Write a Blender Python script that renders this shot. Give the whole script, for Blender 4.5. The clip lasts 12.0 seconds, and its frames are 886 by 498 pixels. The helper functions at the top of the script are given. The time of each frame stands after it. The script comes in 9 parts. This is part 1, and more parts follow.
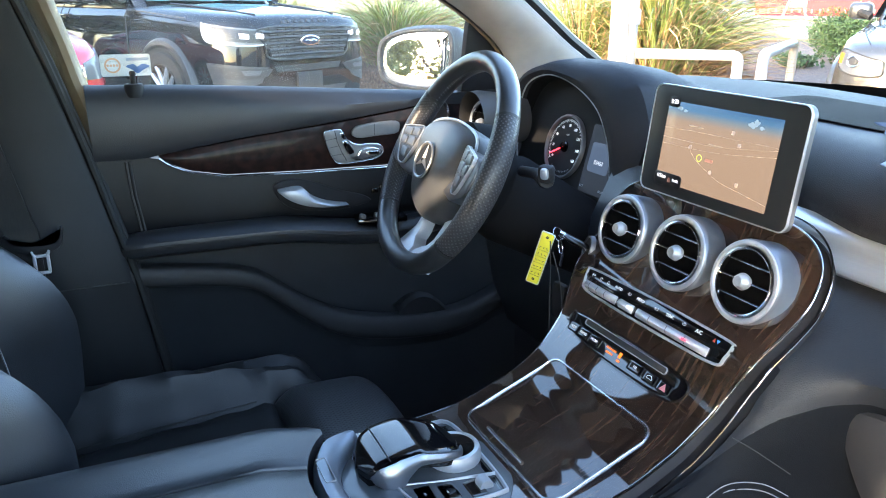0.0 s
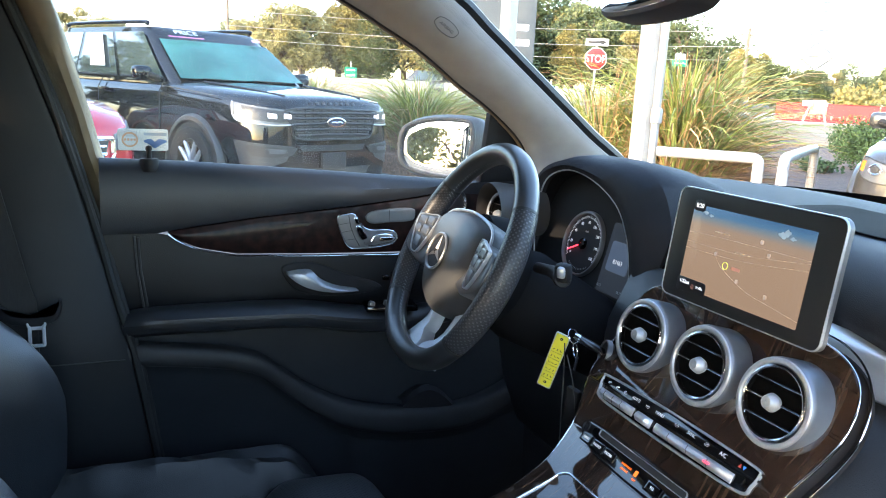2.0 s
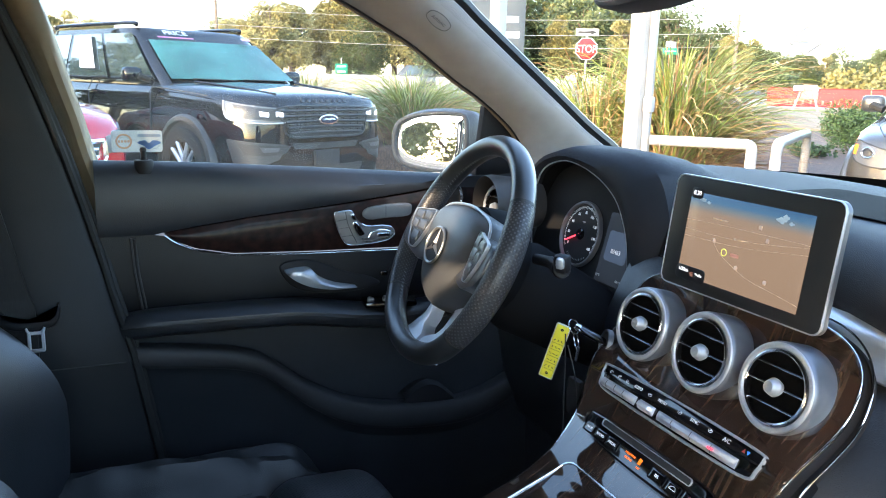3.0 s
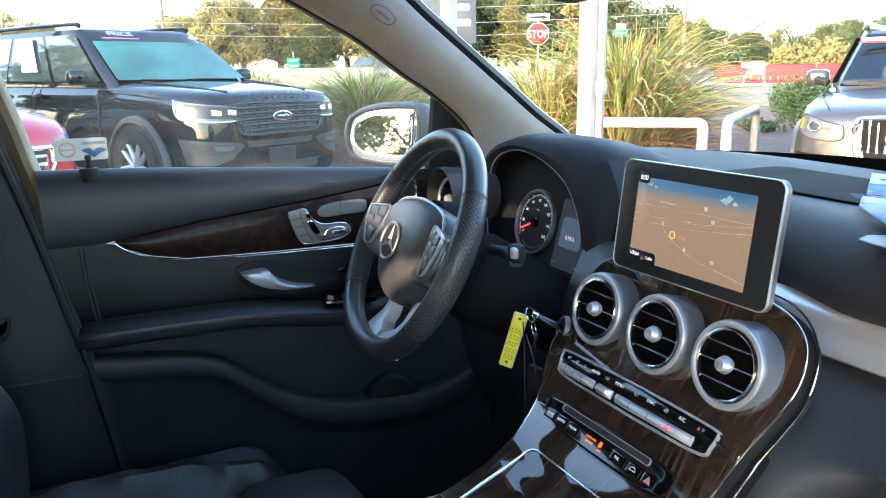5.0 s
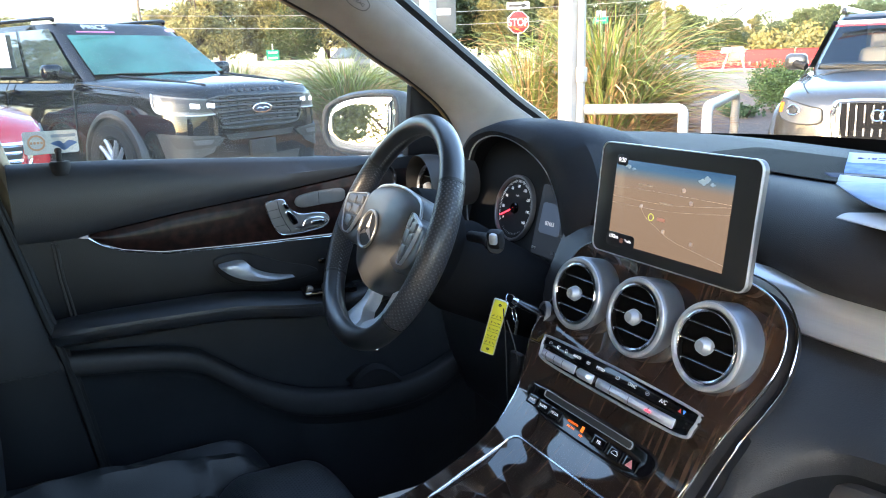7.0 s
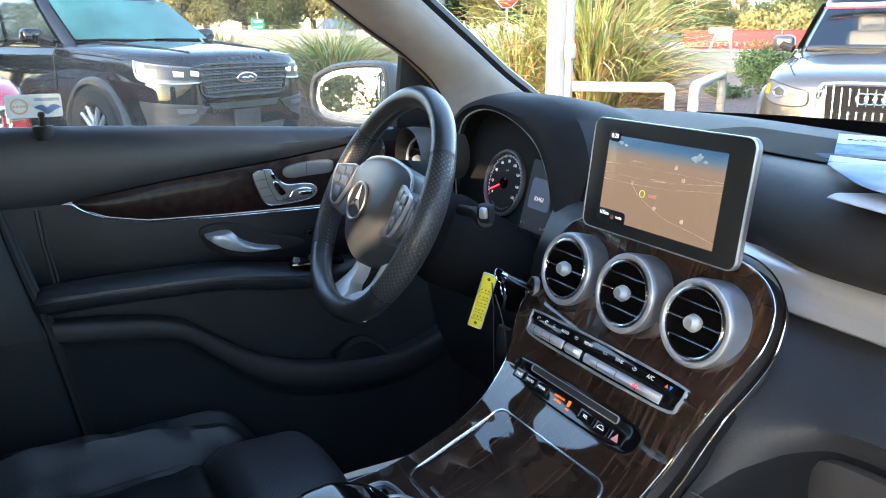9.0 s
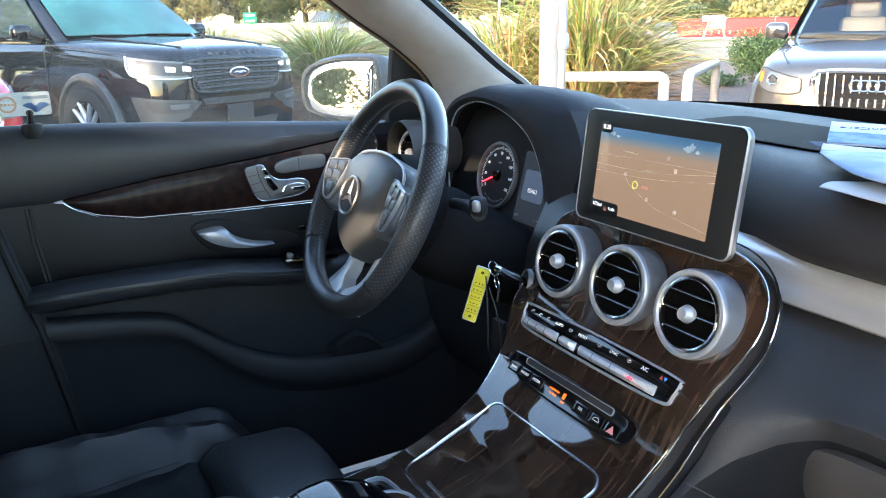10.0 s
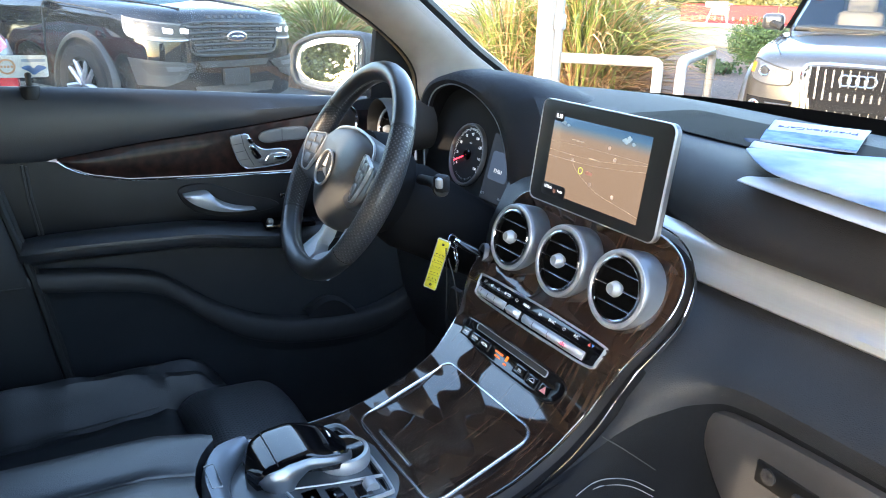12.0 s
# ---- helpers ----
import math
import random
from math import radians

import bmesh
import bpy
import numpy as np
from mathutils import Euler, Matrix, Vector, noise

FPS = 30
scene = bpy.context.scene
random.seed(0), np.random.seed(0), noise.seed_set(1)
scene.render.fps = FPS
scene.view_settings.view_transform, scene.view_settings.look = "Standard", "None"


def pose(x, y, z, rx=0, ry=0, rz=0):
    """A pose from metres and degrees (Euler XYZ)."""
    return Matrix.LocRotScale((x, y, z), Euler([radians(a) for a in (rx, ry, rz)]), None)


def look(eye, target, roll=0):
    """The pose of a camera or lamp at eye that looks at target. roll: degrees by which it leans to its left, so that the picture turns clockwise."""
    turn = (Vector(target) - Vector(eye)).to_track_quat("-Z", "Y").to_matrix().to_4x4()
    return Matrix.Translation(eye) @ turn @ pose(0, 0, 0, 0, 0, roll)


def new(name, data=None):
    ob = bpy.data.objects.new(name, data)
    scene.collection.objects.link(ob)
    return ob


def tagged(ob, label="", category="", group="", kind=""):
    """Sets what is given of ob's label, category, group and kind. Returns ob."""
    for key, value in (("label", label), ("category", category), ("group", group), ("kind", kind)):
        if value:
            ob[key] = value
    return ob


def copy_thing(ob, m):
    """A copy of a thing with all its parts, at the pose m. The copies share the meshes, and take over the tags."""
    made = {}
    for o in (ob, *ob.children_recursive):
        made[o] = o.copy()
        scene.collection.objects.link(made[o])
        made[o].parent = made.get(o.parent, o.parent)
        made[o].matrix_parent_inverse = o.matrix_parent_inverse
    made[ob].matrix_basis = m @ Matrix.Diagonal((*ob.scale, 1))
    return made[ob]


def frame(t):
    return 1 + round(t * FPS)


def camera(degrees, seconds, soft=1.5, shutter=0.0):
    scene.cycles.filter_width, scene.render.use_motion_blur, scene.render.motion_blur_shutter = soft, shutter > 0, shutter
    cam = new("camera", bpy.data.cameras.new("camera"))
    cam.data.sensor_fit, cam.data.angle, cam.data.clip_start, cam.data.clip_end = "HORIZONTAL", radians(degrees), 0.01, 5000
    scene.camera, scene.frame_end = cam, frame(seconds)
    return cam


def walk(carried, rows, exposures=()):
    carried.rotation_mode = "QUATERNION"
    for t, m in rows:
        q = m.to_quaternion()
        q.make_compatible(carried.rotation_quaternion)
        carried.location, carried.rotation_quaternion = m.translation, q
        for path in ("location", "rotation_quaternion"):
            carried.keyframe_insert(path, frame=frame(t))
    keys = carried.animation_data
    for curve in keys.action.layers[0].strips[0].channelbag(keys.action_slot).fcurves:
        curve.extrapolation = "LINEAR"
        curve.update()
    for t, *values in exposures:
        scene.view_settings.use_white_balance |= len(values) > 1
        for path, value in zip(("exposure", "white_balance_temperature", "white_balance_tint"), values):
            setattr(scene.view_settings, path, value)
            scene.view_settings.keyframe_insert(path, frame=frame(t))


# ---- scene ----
cam = camera(60.25, 12.0, 1.0)


def view(x, y, z, yaw, pitch, roll):
    """A camera pose: yaw to the left from +y, pitch up, roll, in degrees."""
    a, b = radians(yaw), radians(pitch)
    ahead = Vector((-math.sin(a) * math.cos(b), math.cos(a) * math.cos(b), math.sin(b)))
    return look((x, y, z), Vector((x, y, z)) + ahead, roll)


ROWS = [
    (0, 0.6754, -0.4392, 1.2818, 65.719, -18.246, 0.219),
    (0.5, 0.6692, -0.4466, 1.2835, 63.004, -14.916, 3.554),
    (1, 0.6522, -0.4218, 1.2944, 63.510, -12.090, 3.366),
    (1.5, 0.6421, -0.4059, 1.2855, 65.431, -11.982, 3.157),
    (2, 0.6343, -0.4143, 1.2830, 67.099, -11.987, 2.910),
    (2.5, 0.6323, -0.4180, 1.2811, 67.209, -12.156, 2.173),
    (4.5, 0.6360, -0.4128, 1.2891, 64.660, -12.871, -0.491),
    (5, 0.6377, -0.4082, 1.2888, 63.879, -13.143, -0.746),
    (5.5, 0.6345, -0.4082, 1.2882, 63.380, -13.599, -0.781),
    (6, 0.6308, -0.4144, 1.2850, 63.057, -14.048, -0.713),
    (6.5, 0.6312, -0.4090, 1.2835, 62.911, -14.018, -1.063),
    (7, 0.6325, -0.3967, 1.2816, 62.697, -13.875, -1.579),
    (9, 0.6263, -0.4028, 1.2783, 61.441, -15.754, -0.204),
    (9.5, 0.6227, -0.3999, 1.2798, 61.089, -16.051, -0.697),
    (10, 0.6242, -0.3971, 1.2792, 61.145, -16.344, -0.924),
    (10.5, 0.6229, -0.3932, 1.2774, 61.082, -16.924, -1.118),
    (11, 0.6320, -0.3920, 1.2836, 60.637, -17.461, -1.898),
    (11.5, 0.6700, -0.4044, 1.2928, 58.554, -18.070, -1.166),
    (12, 0.7185, -0.4013, 1.3022, 60.557, -18.258, 1.901),
]
EXPOSURES = [(t, stops, 6330, 13) for t, stops in ((0, 3.16), (0.5, 3.22), (1, 2.84), (2.5, 2.66), (7, 2.62), (10, 2.76), (11, 2.84), (12, 2.96))]
walk(cam, [(t, view(*row)) for t, *row in ROWS], EXPOSURES)

# ---- light: low evening sun from behind and the right, clear sky ----
SUN_AZ, SUN_EL = -75.0, 12.0   # degrees: direction towards the sun, from +x, and its height
world = bpy.data.worlds.new("sky")
scene.world = world
world.use_nodes = True
wt = world.node_tree
sky = wt.nodes.new("ShaderNodeTexSky")
sky.sky_type, sky.sun_disc = "NISHITA", False
sky.sun_elevation, sky.sun_rotation = radians(SUN_EL), radians(90 - SUN_AZ)
sky.air_density, sky.dust_density, sky.ozone_density = 1.0, 1.2, 1.5
bgd = wt.nodes["Background"]
bgd.inputs["Strength"].default_value = 0.31
wt.links.new(sky.outputs[0], bgd.inputs[0])
sun = new("sun", bpy.data.lights.new("sun", "SUN"))
sun.data.energy, sun.data.angle, sun.data.color = 1.5, radians(0.6), (1.0, 0.80, 0.55)
sun_dir = Vector((math.cos(radians(SUN_AZ)) * math.cos(radians(SUN_EL)), math.sin(radians(SUN_AZ)) * math.cos(radians(SUN_EL)), math.sin(radians(SUN_EL))))
sun.matrix_world = look(sun_dir * 50, (0, 0, 0))
scene.view_settings.exposure = 2.55


# ---- materials ----
def material(name, base, rough=0.5, metal=0.0, coat=0.0, grain=None, vary=0.0, vary_scale=4.0, bump=0.0, bump_scale=400.0,
             second=None, bump_kind="noise", spec=0.5, stretch=(1, 1, 1), island=0.0, obj_random=0.0, trans=0.0, emit=0.0, rough_vary=0.0):
    m = bpy.data.materials.new(name)
    m.use_nodes = True
    nt = m.node_tree
    b = nt.nodes["Principled BSDF"]
    b.inputs["Base Color"].default_value = (*base, 1)
    b.inputs["Roughness"].default_value = rough
    b.inputs["Metallic"].default_value = metal
    b.inputs["Coat Weight"].default_value = coat
    b.inputs["Coat Roughness"].default_value = 0.03
    b.inputs["Specular IOR Level"].default_value = spec
    if trans:
        b.inputs["Transmission Weight"].default_value = trans
    co = nt.nodes.new("ShaderNodeTexCoord")
    mp = nt.nodes.new("ShaderNodeMapping")
    mp.inputs["Scale"].default_value = stretch
    nt.links.new(co.outputs["Object"], mp.inputs["Vector"])
    colour = None
    if vary or second:
        n1 = nt.nodes.new("ShaderNodeTexNoise")
        n1.inputs["Scale"].default_value, n1.inputs["Detail"].default_value = vary_scale, 6.0
        nt.links.new(mp.outputs[0], n1.inputs["Vector"])
        ramp = nt.nodes.new("ShaderNodeValToRGB")
        dark = tuple(c * (1 - vary) for c in base) if not second else second
        ramp.color_ramp.elements[0].color, ramp.color_ramp.elements[0].position = (*dark, 1), 0.35
        light = tuple(min(1, c * (1 + vary)) for c in base)
        ramp.color_ramp.elements[1].color, ramp.color_ramp.elements[1].position = (*light, 1), 0.65
        nt.links.new(n1.outputs["Fac"], ramp.inputs[0])
        colour = ramp.outputs[0]
        if rough_vary:
            mr = nt.nodes.new("ShaderNodeMapRange")
            mr.inputs["To Min"].default_value, mr.inputs["To Max"].default_value = rough - rough_vary, rough + rough_vary
            nt.links.new(n1.outputs["Fac"], mr.inputs["Value"])
            nt.links.new(mr.outputs[0], b.inputs["Roughness"])
    if island or obj_random:
        src = nt.nodes.new("ShaderNodeNewGeometry" if island else "ShaderNodeObjectInfo")
        hsv = nt.nodes.new("ShaderNodeHueSaturation")
        mr = nt.nodes.new("ShaderNodeMapRange")
        amount = island or obj_random
        mr.inputs["To Min"].default_value, mr.inputs["To Max"].default_value = 1 - amount, 1 + amount
        nt.links.new(src.outputs["Random Per Island" if island else "Random"], mr.inputs["Value"])
        nt.links.new(mr.outputs[0], hsv.inputs["Value"])
        if colour:
            nt.links.new(colour, hsv.inputs["Color"])
        else:
            hsv.inputs["Color"].default_value = (*base, 1)
        colour = hsv.outputs[0]
    if colour:
        nt.links.new(colour, b.inputs["Base Color"])
    if bump:
        if bump_kind == "voronoi":
            t = nt.nodes.new("ShaderNodeTexVoronoi")
            t.feature = "DISTANCE_TO_EDGE"
            out = t.outputs["Distance"]
        elif bump_kind == "dots":
            t = nt.nodes.new("ShaderNodeTexVoronoi")
            t.inputs["Randomness"].default_value = 0.0
            out = t.outputs["Distance"]
        else:
            t = nt.nodes.new("ShaderNodeTexNoise")
            t.inputs["Detail"].default_value = 4.0
            out = t.outputs["Fac"]
        t.inputs["Scale"].default_value = bump_scale
        nt.links.new(mp.outputs[0], t.inputs["Vector"])
        if bump_kind == "dots":
            mr = nt.nodes.new("ShaderNodeMapRange")
            mr.inputs["From Min"].default_value, mr.inputs["From Max"].default_value = 0.22, 0.34
            nt.links.new(out, mr.inputs["Value"])
            out = mr.outputs[0]
        bp = nt.nodes.new("ShaderNodeBump")
        bp.inputs["Strength"].default_value, bp.inputs["Distance"].default_value = bump, 0.001
        nt.links.new(out, bp.inputs["Height"])
        nt.links.new(bp.outputs[0], b.inputs["Normal"])
    if emit:
        b.inputs["Emission Color"].default_value = (*base, 1)
        b.inputs["Emission Strength"].default_value = emit
    return m


def glass_material(name, tint=(1, 1, 1), gloss=0.08, rough=0.0):
    """Thin pane: clear, with a fresnel gloss."""
    m = bpy.data.materials.new(name)
    m.use_nodes = True
    nt = m.node_tree
    nt.nodes.remove(nt.nodes["Principled BSDF"])
    tr, gl, mx, fr, pw, mr = (nt.nodes.new(k) for k in ("ShaderNodeBsdfTransparent", "ShaderNodeBsdfGlossy", "ShaderNodeMixShader", "ShaderNodeLayerWeight", "ShaderNodeMath", "ShaderNodeMapRange"))
    tr.inputs[0].default_value = (*tint, 1)
    gl.inputs["Roughness"].default_value = rough
    pw.operation, pw.inputs[1].default_value = "POWER", 5.0
    mr.inputs["To Min"].default_value, mr.inputs["To Max"].default_value = gloss, 0.55
    nt.links.new(fr.outputs["Facing"], pw.inputs[0])
    nt.links.new(pw.outputs[0], mr.inputs["Value"])
    nt.links.new(mr.outputs[0], mx.inputs[0])
    nt.links.new(tr.outputs[0], mx.inputs[1])
    nt.links.new(gl.outputs[0], mx.inputs[2])
    nt.links.new(mx.outputs[0], nt.nodes["Material Output"].inputs[0])
    return m


def dusty(name, amount, specks):
    """Car glass with dried drops and a thin pale film, for dust and painted haze."""
    m = glass_material(name, (0.96, 0.97, 0.96), 0.02)
    nt = m.node_tree
    out = nt.nodes["Material Output"]
    clear = out.inputs[0].links[0].from_socket
    co, n1, vo, m1, m2, ad, df, mx = (nt.nodes.new(k) for k in ("ShaderNodeTexCoord", "ShaderNodeTexNoise", "ShaderNodeTexVoronoi", "ShaderNodeMapRange", "ShaderNodeMapRange", "ShaderNodeMath", "ShaderNodeBsdfDiffuse", "ShaderNodeMixShader"))
    n1.inputs["Scale"].default_value, vo.inputs["Scale"].default_value = 14.0, 110.0
    m1.inputs["From Min"].default_value, m1.inputs["From Max"].default_value = 0.3, 0.7
    m1.inputs["To Min"].default_value, m1.inputs["To Max"].default_value = 0.6 * amount, 1.3 * amount
    m2.inputs["From Min"].default_value, m2.inputs["From Max"].default_value = 0.16, 0.10
    m2.inputs["To Min"].default_value, m2.inputs["To Max"].default_value = 0.0, specks
    df.inputs[0].default_value = (0.85, 0.84, 0.80, 1)
    for a, b in ((co.outputs["Object"], n1.inputs["Vector"]), (co.outputs["Object"], vo.inputs["Vector"]), (n1.outputs["Fac"], m1.inputs["Value"]), (vo.outputs["Distance"], m2.inputs["Value"]),
                 (m1.outputs[0], ad.inputs[0]), (m2.outputs[0], ad.inputs[1]), (ad.outputs[0], mx.inputs[0]), (clear, mx.inputs[1]), (df.outputs[0], mx.inputs[2]), (mx.outputs[0], out.inputs[0])):
        nt.links.new(a, b)
    return m


LEATHER = material("black_leather", (0.016, 0.018, 0.022), 0.38, spec=0.8, bump=0.35, bump_scale=520, bump_kind="voronoi", vary=0.25, vary_scale=9, rough_vary=0.06)
def perforated_material(name, base, dot, rough):
    """Leather pierced in a staggered grid, laid by the surface coordinates."""
    m = material(name, base, rough)
    nt = m.node_tree
    bs = nt.nodes["Principled BSDF"]
    uvn, mp, vo, mr, mx, bp = (nt.nodes.new(k) for k in ("ShaderNodeUVMap", "ShaderNodeMapping", "ShaderNodeTexVoronoi", "ShaderNodeMapRange", "ShaderNodeMixRGB", "ShaderNodeBump"))
    mp.inputs["Rotation"].default_value = (0, 0, radians(45))
    vo.voronoi_dimensions = "2D"
    vo.inputs["Scale"].default_value, vo.inputs["Randomness"].default_value = 1.0, 0.0
    mr.inputs["From Min"].default_value, mr.inputs["From Max"].default_value = 0.20, 0.30
    mx.inputs[1].default_value, mx.inputs[2].default_value = (*dot, 1), (*base, 1)
    bp.inputs["Strength"].default_value, bp.inputs["Distance"].default_value = 0.6, 0.0008
    nt.links.new(uvn.outputs[0], mp.inputs["Vector"])
    nt.links.new(mp.outputs[0], vo.inputs["Vector"])
    nt.links.new(vo.outputs["Distance"], mr.inputs["Value"])
    nt.links.new(mr.outputs[0], mx.inputs[0])
    nt.links.new(mx.outputs[0], bs.inputs["Base Color"])
    nt.links.new(mr.outputs[0], bp.inputs["Height"])
    nt.links.new(bp.outputs[0], bs.inputs["Normal"])
    return m


# door leather in two tones: skylight painted on the pad, shade on the insert
DOOR_LEATHER_SKYLIT = material("door_leather_skylit", (0.022, 0.023, 0.026), 0.42, spec=0.6, bump=0.35, bump_scale=520, bump_kind="voronoi", vary=0.2, vary_scale=7, rough_vary=0.06)
DOOR_LEATHER_SHADED = material("door_leather_shaded", (0.0065, 0.007, 0.0085), 0.45, spec=0.35, bump=0.35, bump_scale=520, bump_kind="voronoi", vary=0.25, vary_scale=9, rough_vary=0.06)
LEATHER_SEAT = material("seat_leather", (0.022, 0.024, 0.028), 0.34, spec=1.0, bump=0.3, bump_scale=420, bump_kind="voronoi", vary=0.2, vary_scale=12, rough_vary=0.06)
WHEEL_LEATHER = material("wheel_leather", (0.021, 0.022, 0.024), 0.33, spec=0.9, bump=0.12, bump_scale=900, vary=0.2, vary_scale=12, rough_vary=0.06)
CUSHION_LEATHER = material("cushion_leather", (0.014, 0.015, 0.017), 0.42, spec=0.55, bump=0.3, bump_scale=420, bump_kind="voronoi", vary=0.2, vary_scale=12, rough_vary=0.06)
HUB_LEATHER = material("hub_pad_vinyl", (0.055, 0.056, 0.058), 0.45, spec=0.5, bump=0.15, bump_scale=900, vary=0.12, vary_scale=12)
LID_TRIM = material("dark_grey_lid", (0.036, 0.036, 0.038), 0.5, spec=0.4, bump=0.2, bump_scale=700, vary=0.15, vary_scale=10)
PERFORATED = perforated_material("perforated_leather", (0.025, 0.025, 0.028), (0.075, 0.075, 0.080), 0.38)
PERFORATED_SEAT = perforated_material("perforated_seat_leather", (0.055, 0.057, 0.062), (0.010, 0.010, 0.011), 0.38)
DASH_PAD = material("dash_pad", (0.017, 0.018, 0.022), 0.58, spec=0.20, bump=0.45, bump_scale=620, bump_kind="voronoi", vary=0.2, vary_scale=7, rough_vary=0.06)
SOFT_BLACK = material("soft_black_plastic", (0.015, 0.015, 0.017), 0.55, spec=0.25, bump=0.2, bump_scale=800, vary=0.2, vary_scale=15)
DARK_TRIM = material("dark_grey_trim", (0.022, 0.022, 0.024), 0.6, bump=0.25, bump_scale=700, vary=0.2, vary_scale=10)
# brown frame lightened towards gold for the low sun on it
SUNLIT_FRAME = material("brown_frame_sunlit", (0.24, 0.185, 0.12), 0.45, coat=0.3, vary=0.12, vary_scale=18)
PILLAR_TRIM = material("grey_pillar_trim", (0.012, 0.0125, 0.014), 0.55, spec=0.35, bump=0.25, bump_scale=700, vary=0.15, vary_scale=10)
BROWN_TRIM = material("warm_grey_trim", (0.05, 0.045, 0.042), 0.5, bump=0.2, bump_scale=700, vary=0.15, vary_scale=10)
PIANO = material("piano_black", (0.004, 0.004, 0.005), 0.06, coat=0.6)
CHROME = material("chrome", (0.80, 0.81, 0.84), 0.16, 1.0, vary=0.05, vary_scale=30)
SATIN = material("satin_silver", (0.44, 0.46, 0.49), 0.33, 0.45, vary=0.06, vary_scale=40, bump=0.06, bump_scale=1500)
POLISHED = material("polished_silver", (0.60, 0.61, 0.64), 0.28, 0.45, vary=0.04, vary_scale=40)
SILVER_PLASTIC = material("silver_painted_plastic", (0.52, 0.53, 0.54), 0.38, 0.55, vary=0.05, vary_scale=30)
BRUSHED = material("brushed_aluminium", (0.60, 0.615, 0.64), 0.33, 0.72, vary=0.02, vary_scale=60, stretch=(0.2, 6, 6), bump=0.03, bump_scale=300)
WOOD = material("dark_walnut", (0.028, 0.012, 0.010), 0.45, coat=0.14, spec=0.12, second=(0.010, 0.006, 0.005), vary=0.1, vary_scale=34, stretch=(0.16, 1.6, 1.6))
WOOD_V = material("dark_walnut_upright", (0.048, 0.028, 0.019), 0.5, coat=1.0, spec=0.02, second=(0.009, 0.0055, 0.004), vary=0.1, vary_scale=80, stretch=(2.6, 0.16, 0.16))
WOOD_V.node_tree.nodes["Principled BSDF"].inputs["Coat IOR"].default_value = 1.80
PILLAR = material("light_grey_pillar_cloth", (0.36, 0.345, 0.33), 0.85, bump=0.25, bump_scale=1400, vary=0.05, vary_scale=25)
RUBBER = material("black_rubber", (0.010, 0.010, 0.010), 0.7, bump=0.1, bump_scale=300)
FRIT = material("black_glass_border", (0.006, 0.006, 0.006), 0.35)
PRIVACY = glass_material("tinted_rear_glass", (0.26, 0.28, 0.28), 0.03)
PANE = glass_material("car_glass", (0.96, 0.97, 0.96), 0.02)
SIDE_GLASS = dusty("dusty_side_glass", 0.046, 0.06)
SCREEN_GLASS = dusty("hazy_windscreen_glass", 0.014, 0.0)
MIRROR = material("mirror_glass", (0.93, 0.94, 0.95), 0.015, 1.0)
YELLOW = material("yellow_card", (0.78, 0.68, 0.05), 0.45, vary=0.06, vary_scale=60)
DARK_CLOTH = material("dark_headliner_cloth", (0.02, 0.02, 0.021), 0.9, spec=0.1, bump=0.2, bump_scale=1200)
INK = material("dark_ink", (0.03, 0.03, 0.03), 0.6)
PAPER = material("glossy_white_paper", (0.37, 0.40, 0.44), 0.6, spec=0.12, vary=0.02, vary_scale=8)
PAPER_BLUE = material("printed_blue_paper", (0.09, 0.17, 0.33), 0.6, spec=0.12, second=(0.38, 0.42, 0.46), vary=0.1, vary_scale=9)
LETTER = material("white_lettering", (0.75, 0.76, 0.78), 0.5, emit=0.06)
LETTER_DIM = material("grey_lettering", (0.30, 0.31, 0.32), 0.5)
WHITE_STITCH = material("grey_stitching", (0.25, 0.25, 0.26), 0.7)
CARPET = material("black_carpet", (0.010, 0.010, 0.012), 0.95, spec=0.03, bump=0.6, bump_scale=900, vary=0.3, vary_scale=60)
BELT = material("belt_webbing", (0.014, 0.013, 0.013), 0.7, bump=0.4, bump_scale=300, stretch=(1, 6, 1), vary=0.2, vary_scale=80)
WHITE_PAINT = material("white_painted_steel", (0.36, 0.355, 0.345), 0.35, vary=0.07, vary_scale=5, bump=0.05, bump_scale=60)
BLACK_PAINT = material("black_car_paint", (0.007, 0.008, 0.011), 0.3, spec=0.0, coat=1.0)
RED_PAINT = material("red_car_paint", (0.42, 0.010, 0.022), 0.25, coat=1.0)
SILVER_PAINT = material("silver_grey_car_paint", (0.066, 0.066, 0.065), 0.30, 0.35, coat=1.0)
DARK_GLASS = material("tinted_car_window", (0.05, 0.075, 0.075), 0.05, spec=0.9, coat=1.0)
# opaque; uneven teal stands in for the sky mirrored in the screen
TEAL_SKY_GLASS = material("teal_sky_windscreen", (0.040, 0.150, 0.120), 0.06, coat=0.15, vary=0.35, vary_scale=1.2)
LAMP_GLASS = material("headlamp_glass", (0.085, 0.09, 0.10), 0.3, 0.1, coat=0.5)
AMBER = material("amber_reflector", (0.85, 0.22, 0.02), 0.3)
TYRE = material("tyre_rubber", (0.018, 0.018, 0.019), 0.75, bump=0.3, bump_scale=60)
ASPHALT = material("asphalt", (0.075, 0.072, 0.068), 0.9, vary=0.25, vary_scale=1.5, bump=0.8, bump_scale=120)
MULCH = material("brown_mulch", (0.15, 0.092, 0.062), 0.95, second=(0.085, 0.052, 0.038), vary=0.2, vary_scale=28, bump=1.0, bump_scale=60)
LAWN = material("dry_lawn", (0.16, 0.17, 0.05), 0.95, second=(0.28, 0.21, 0.09), vary=0.1, vary_scale=0.5, bump=1.0, bump_scale=30)
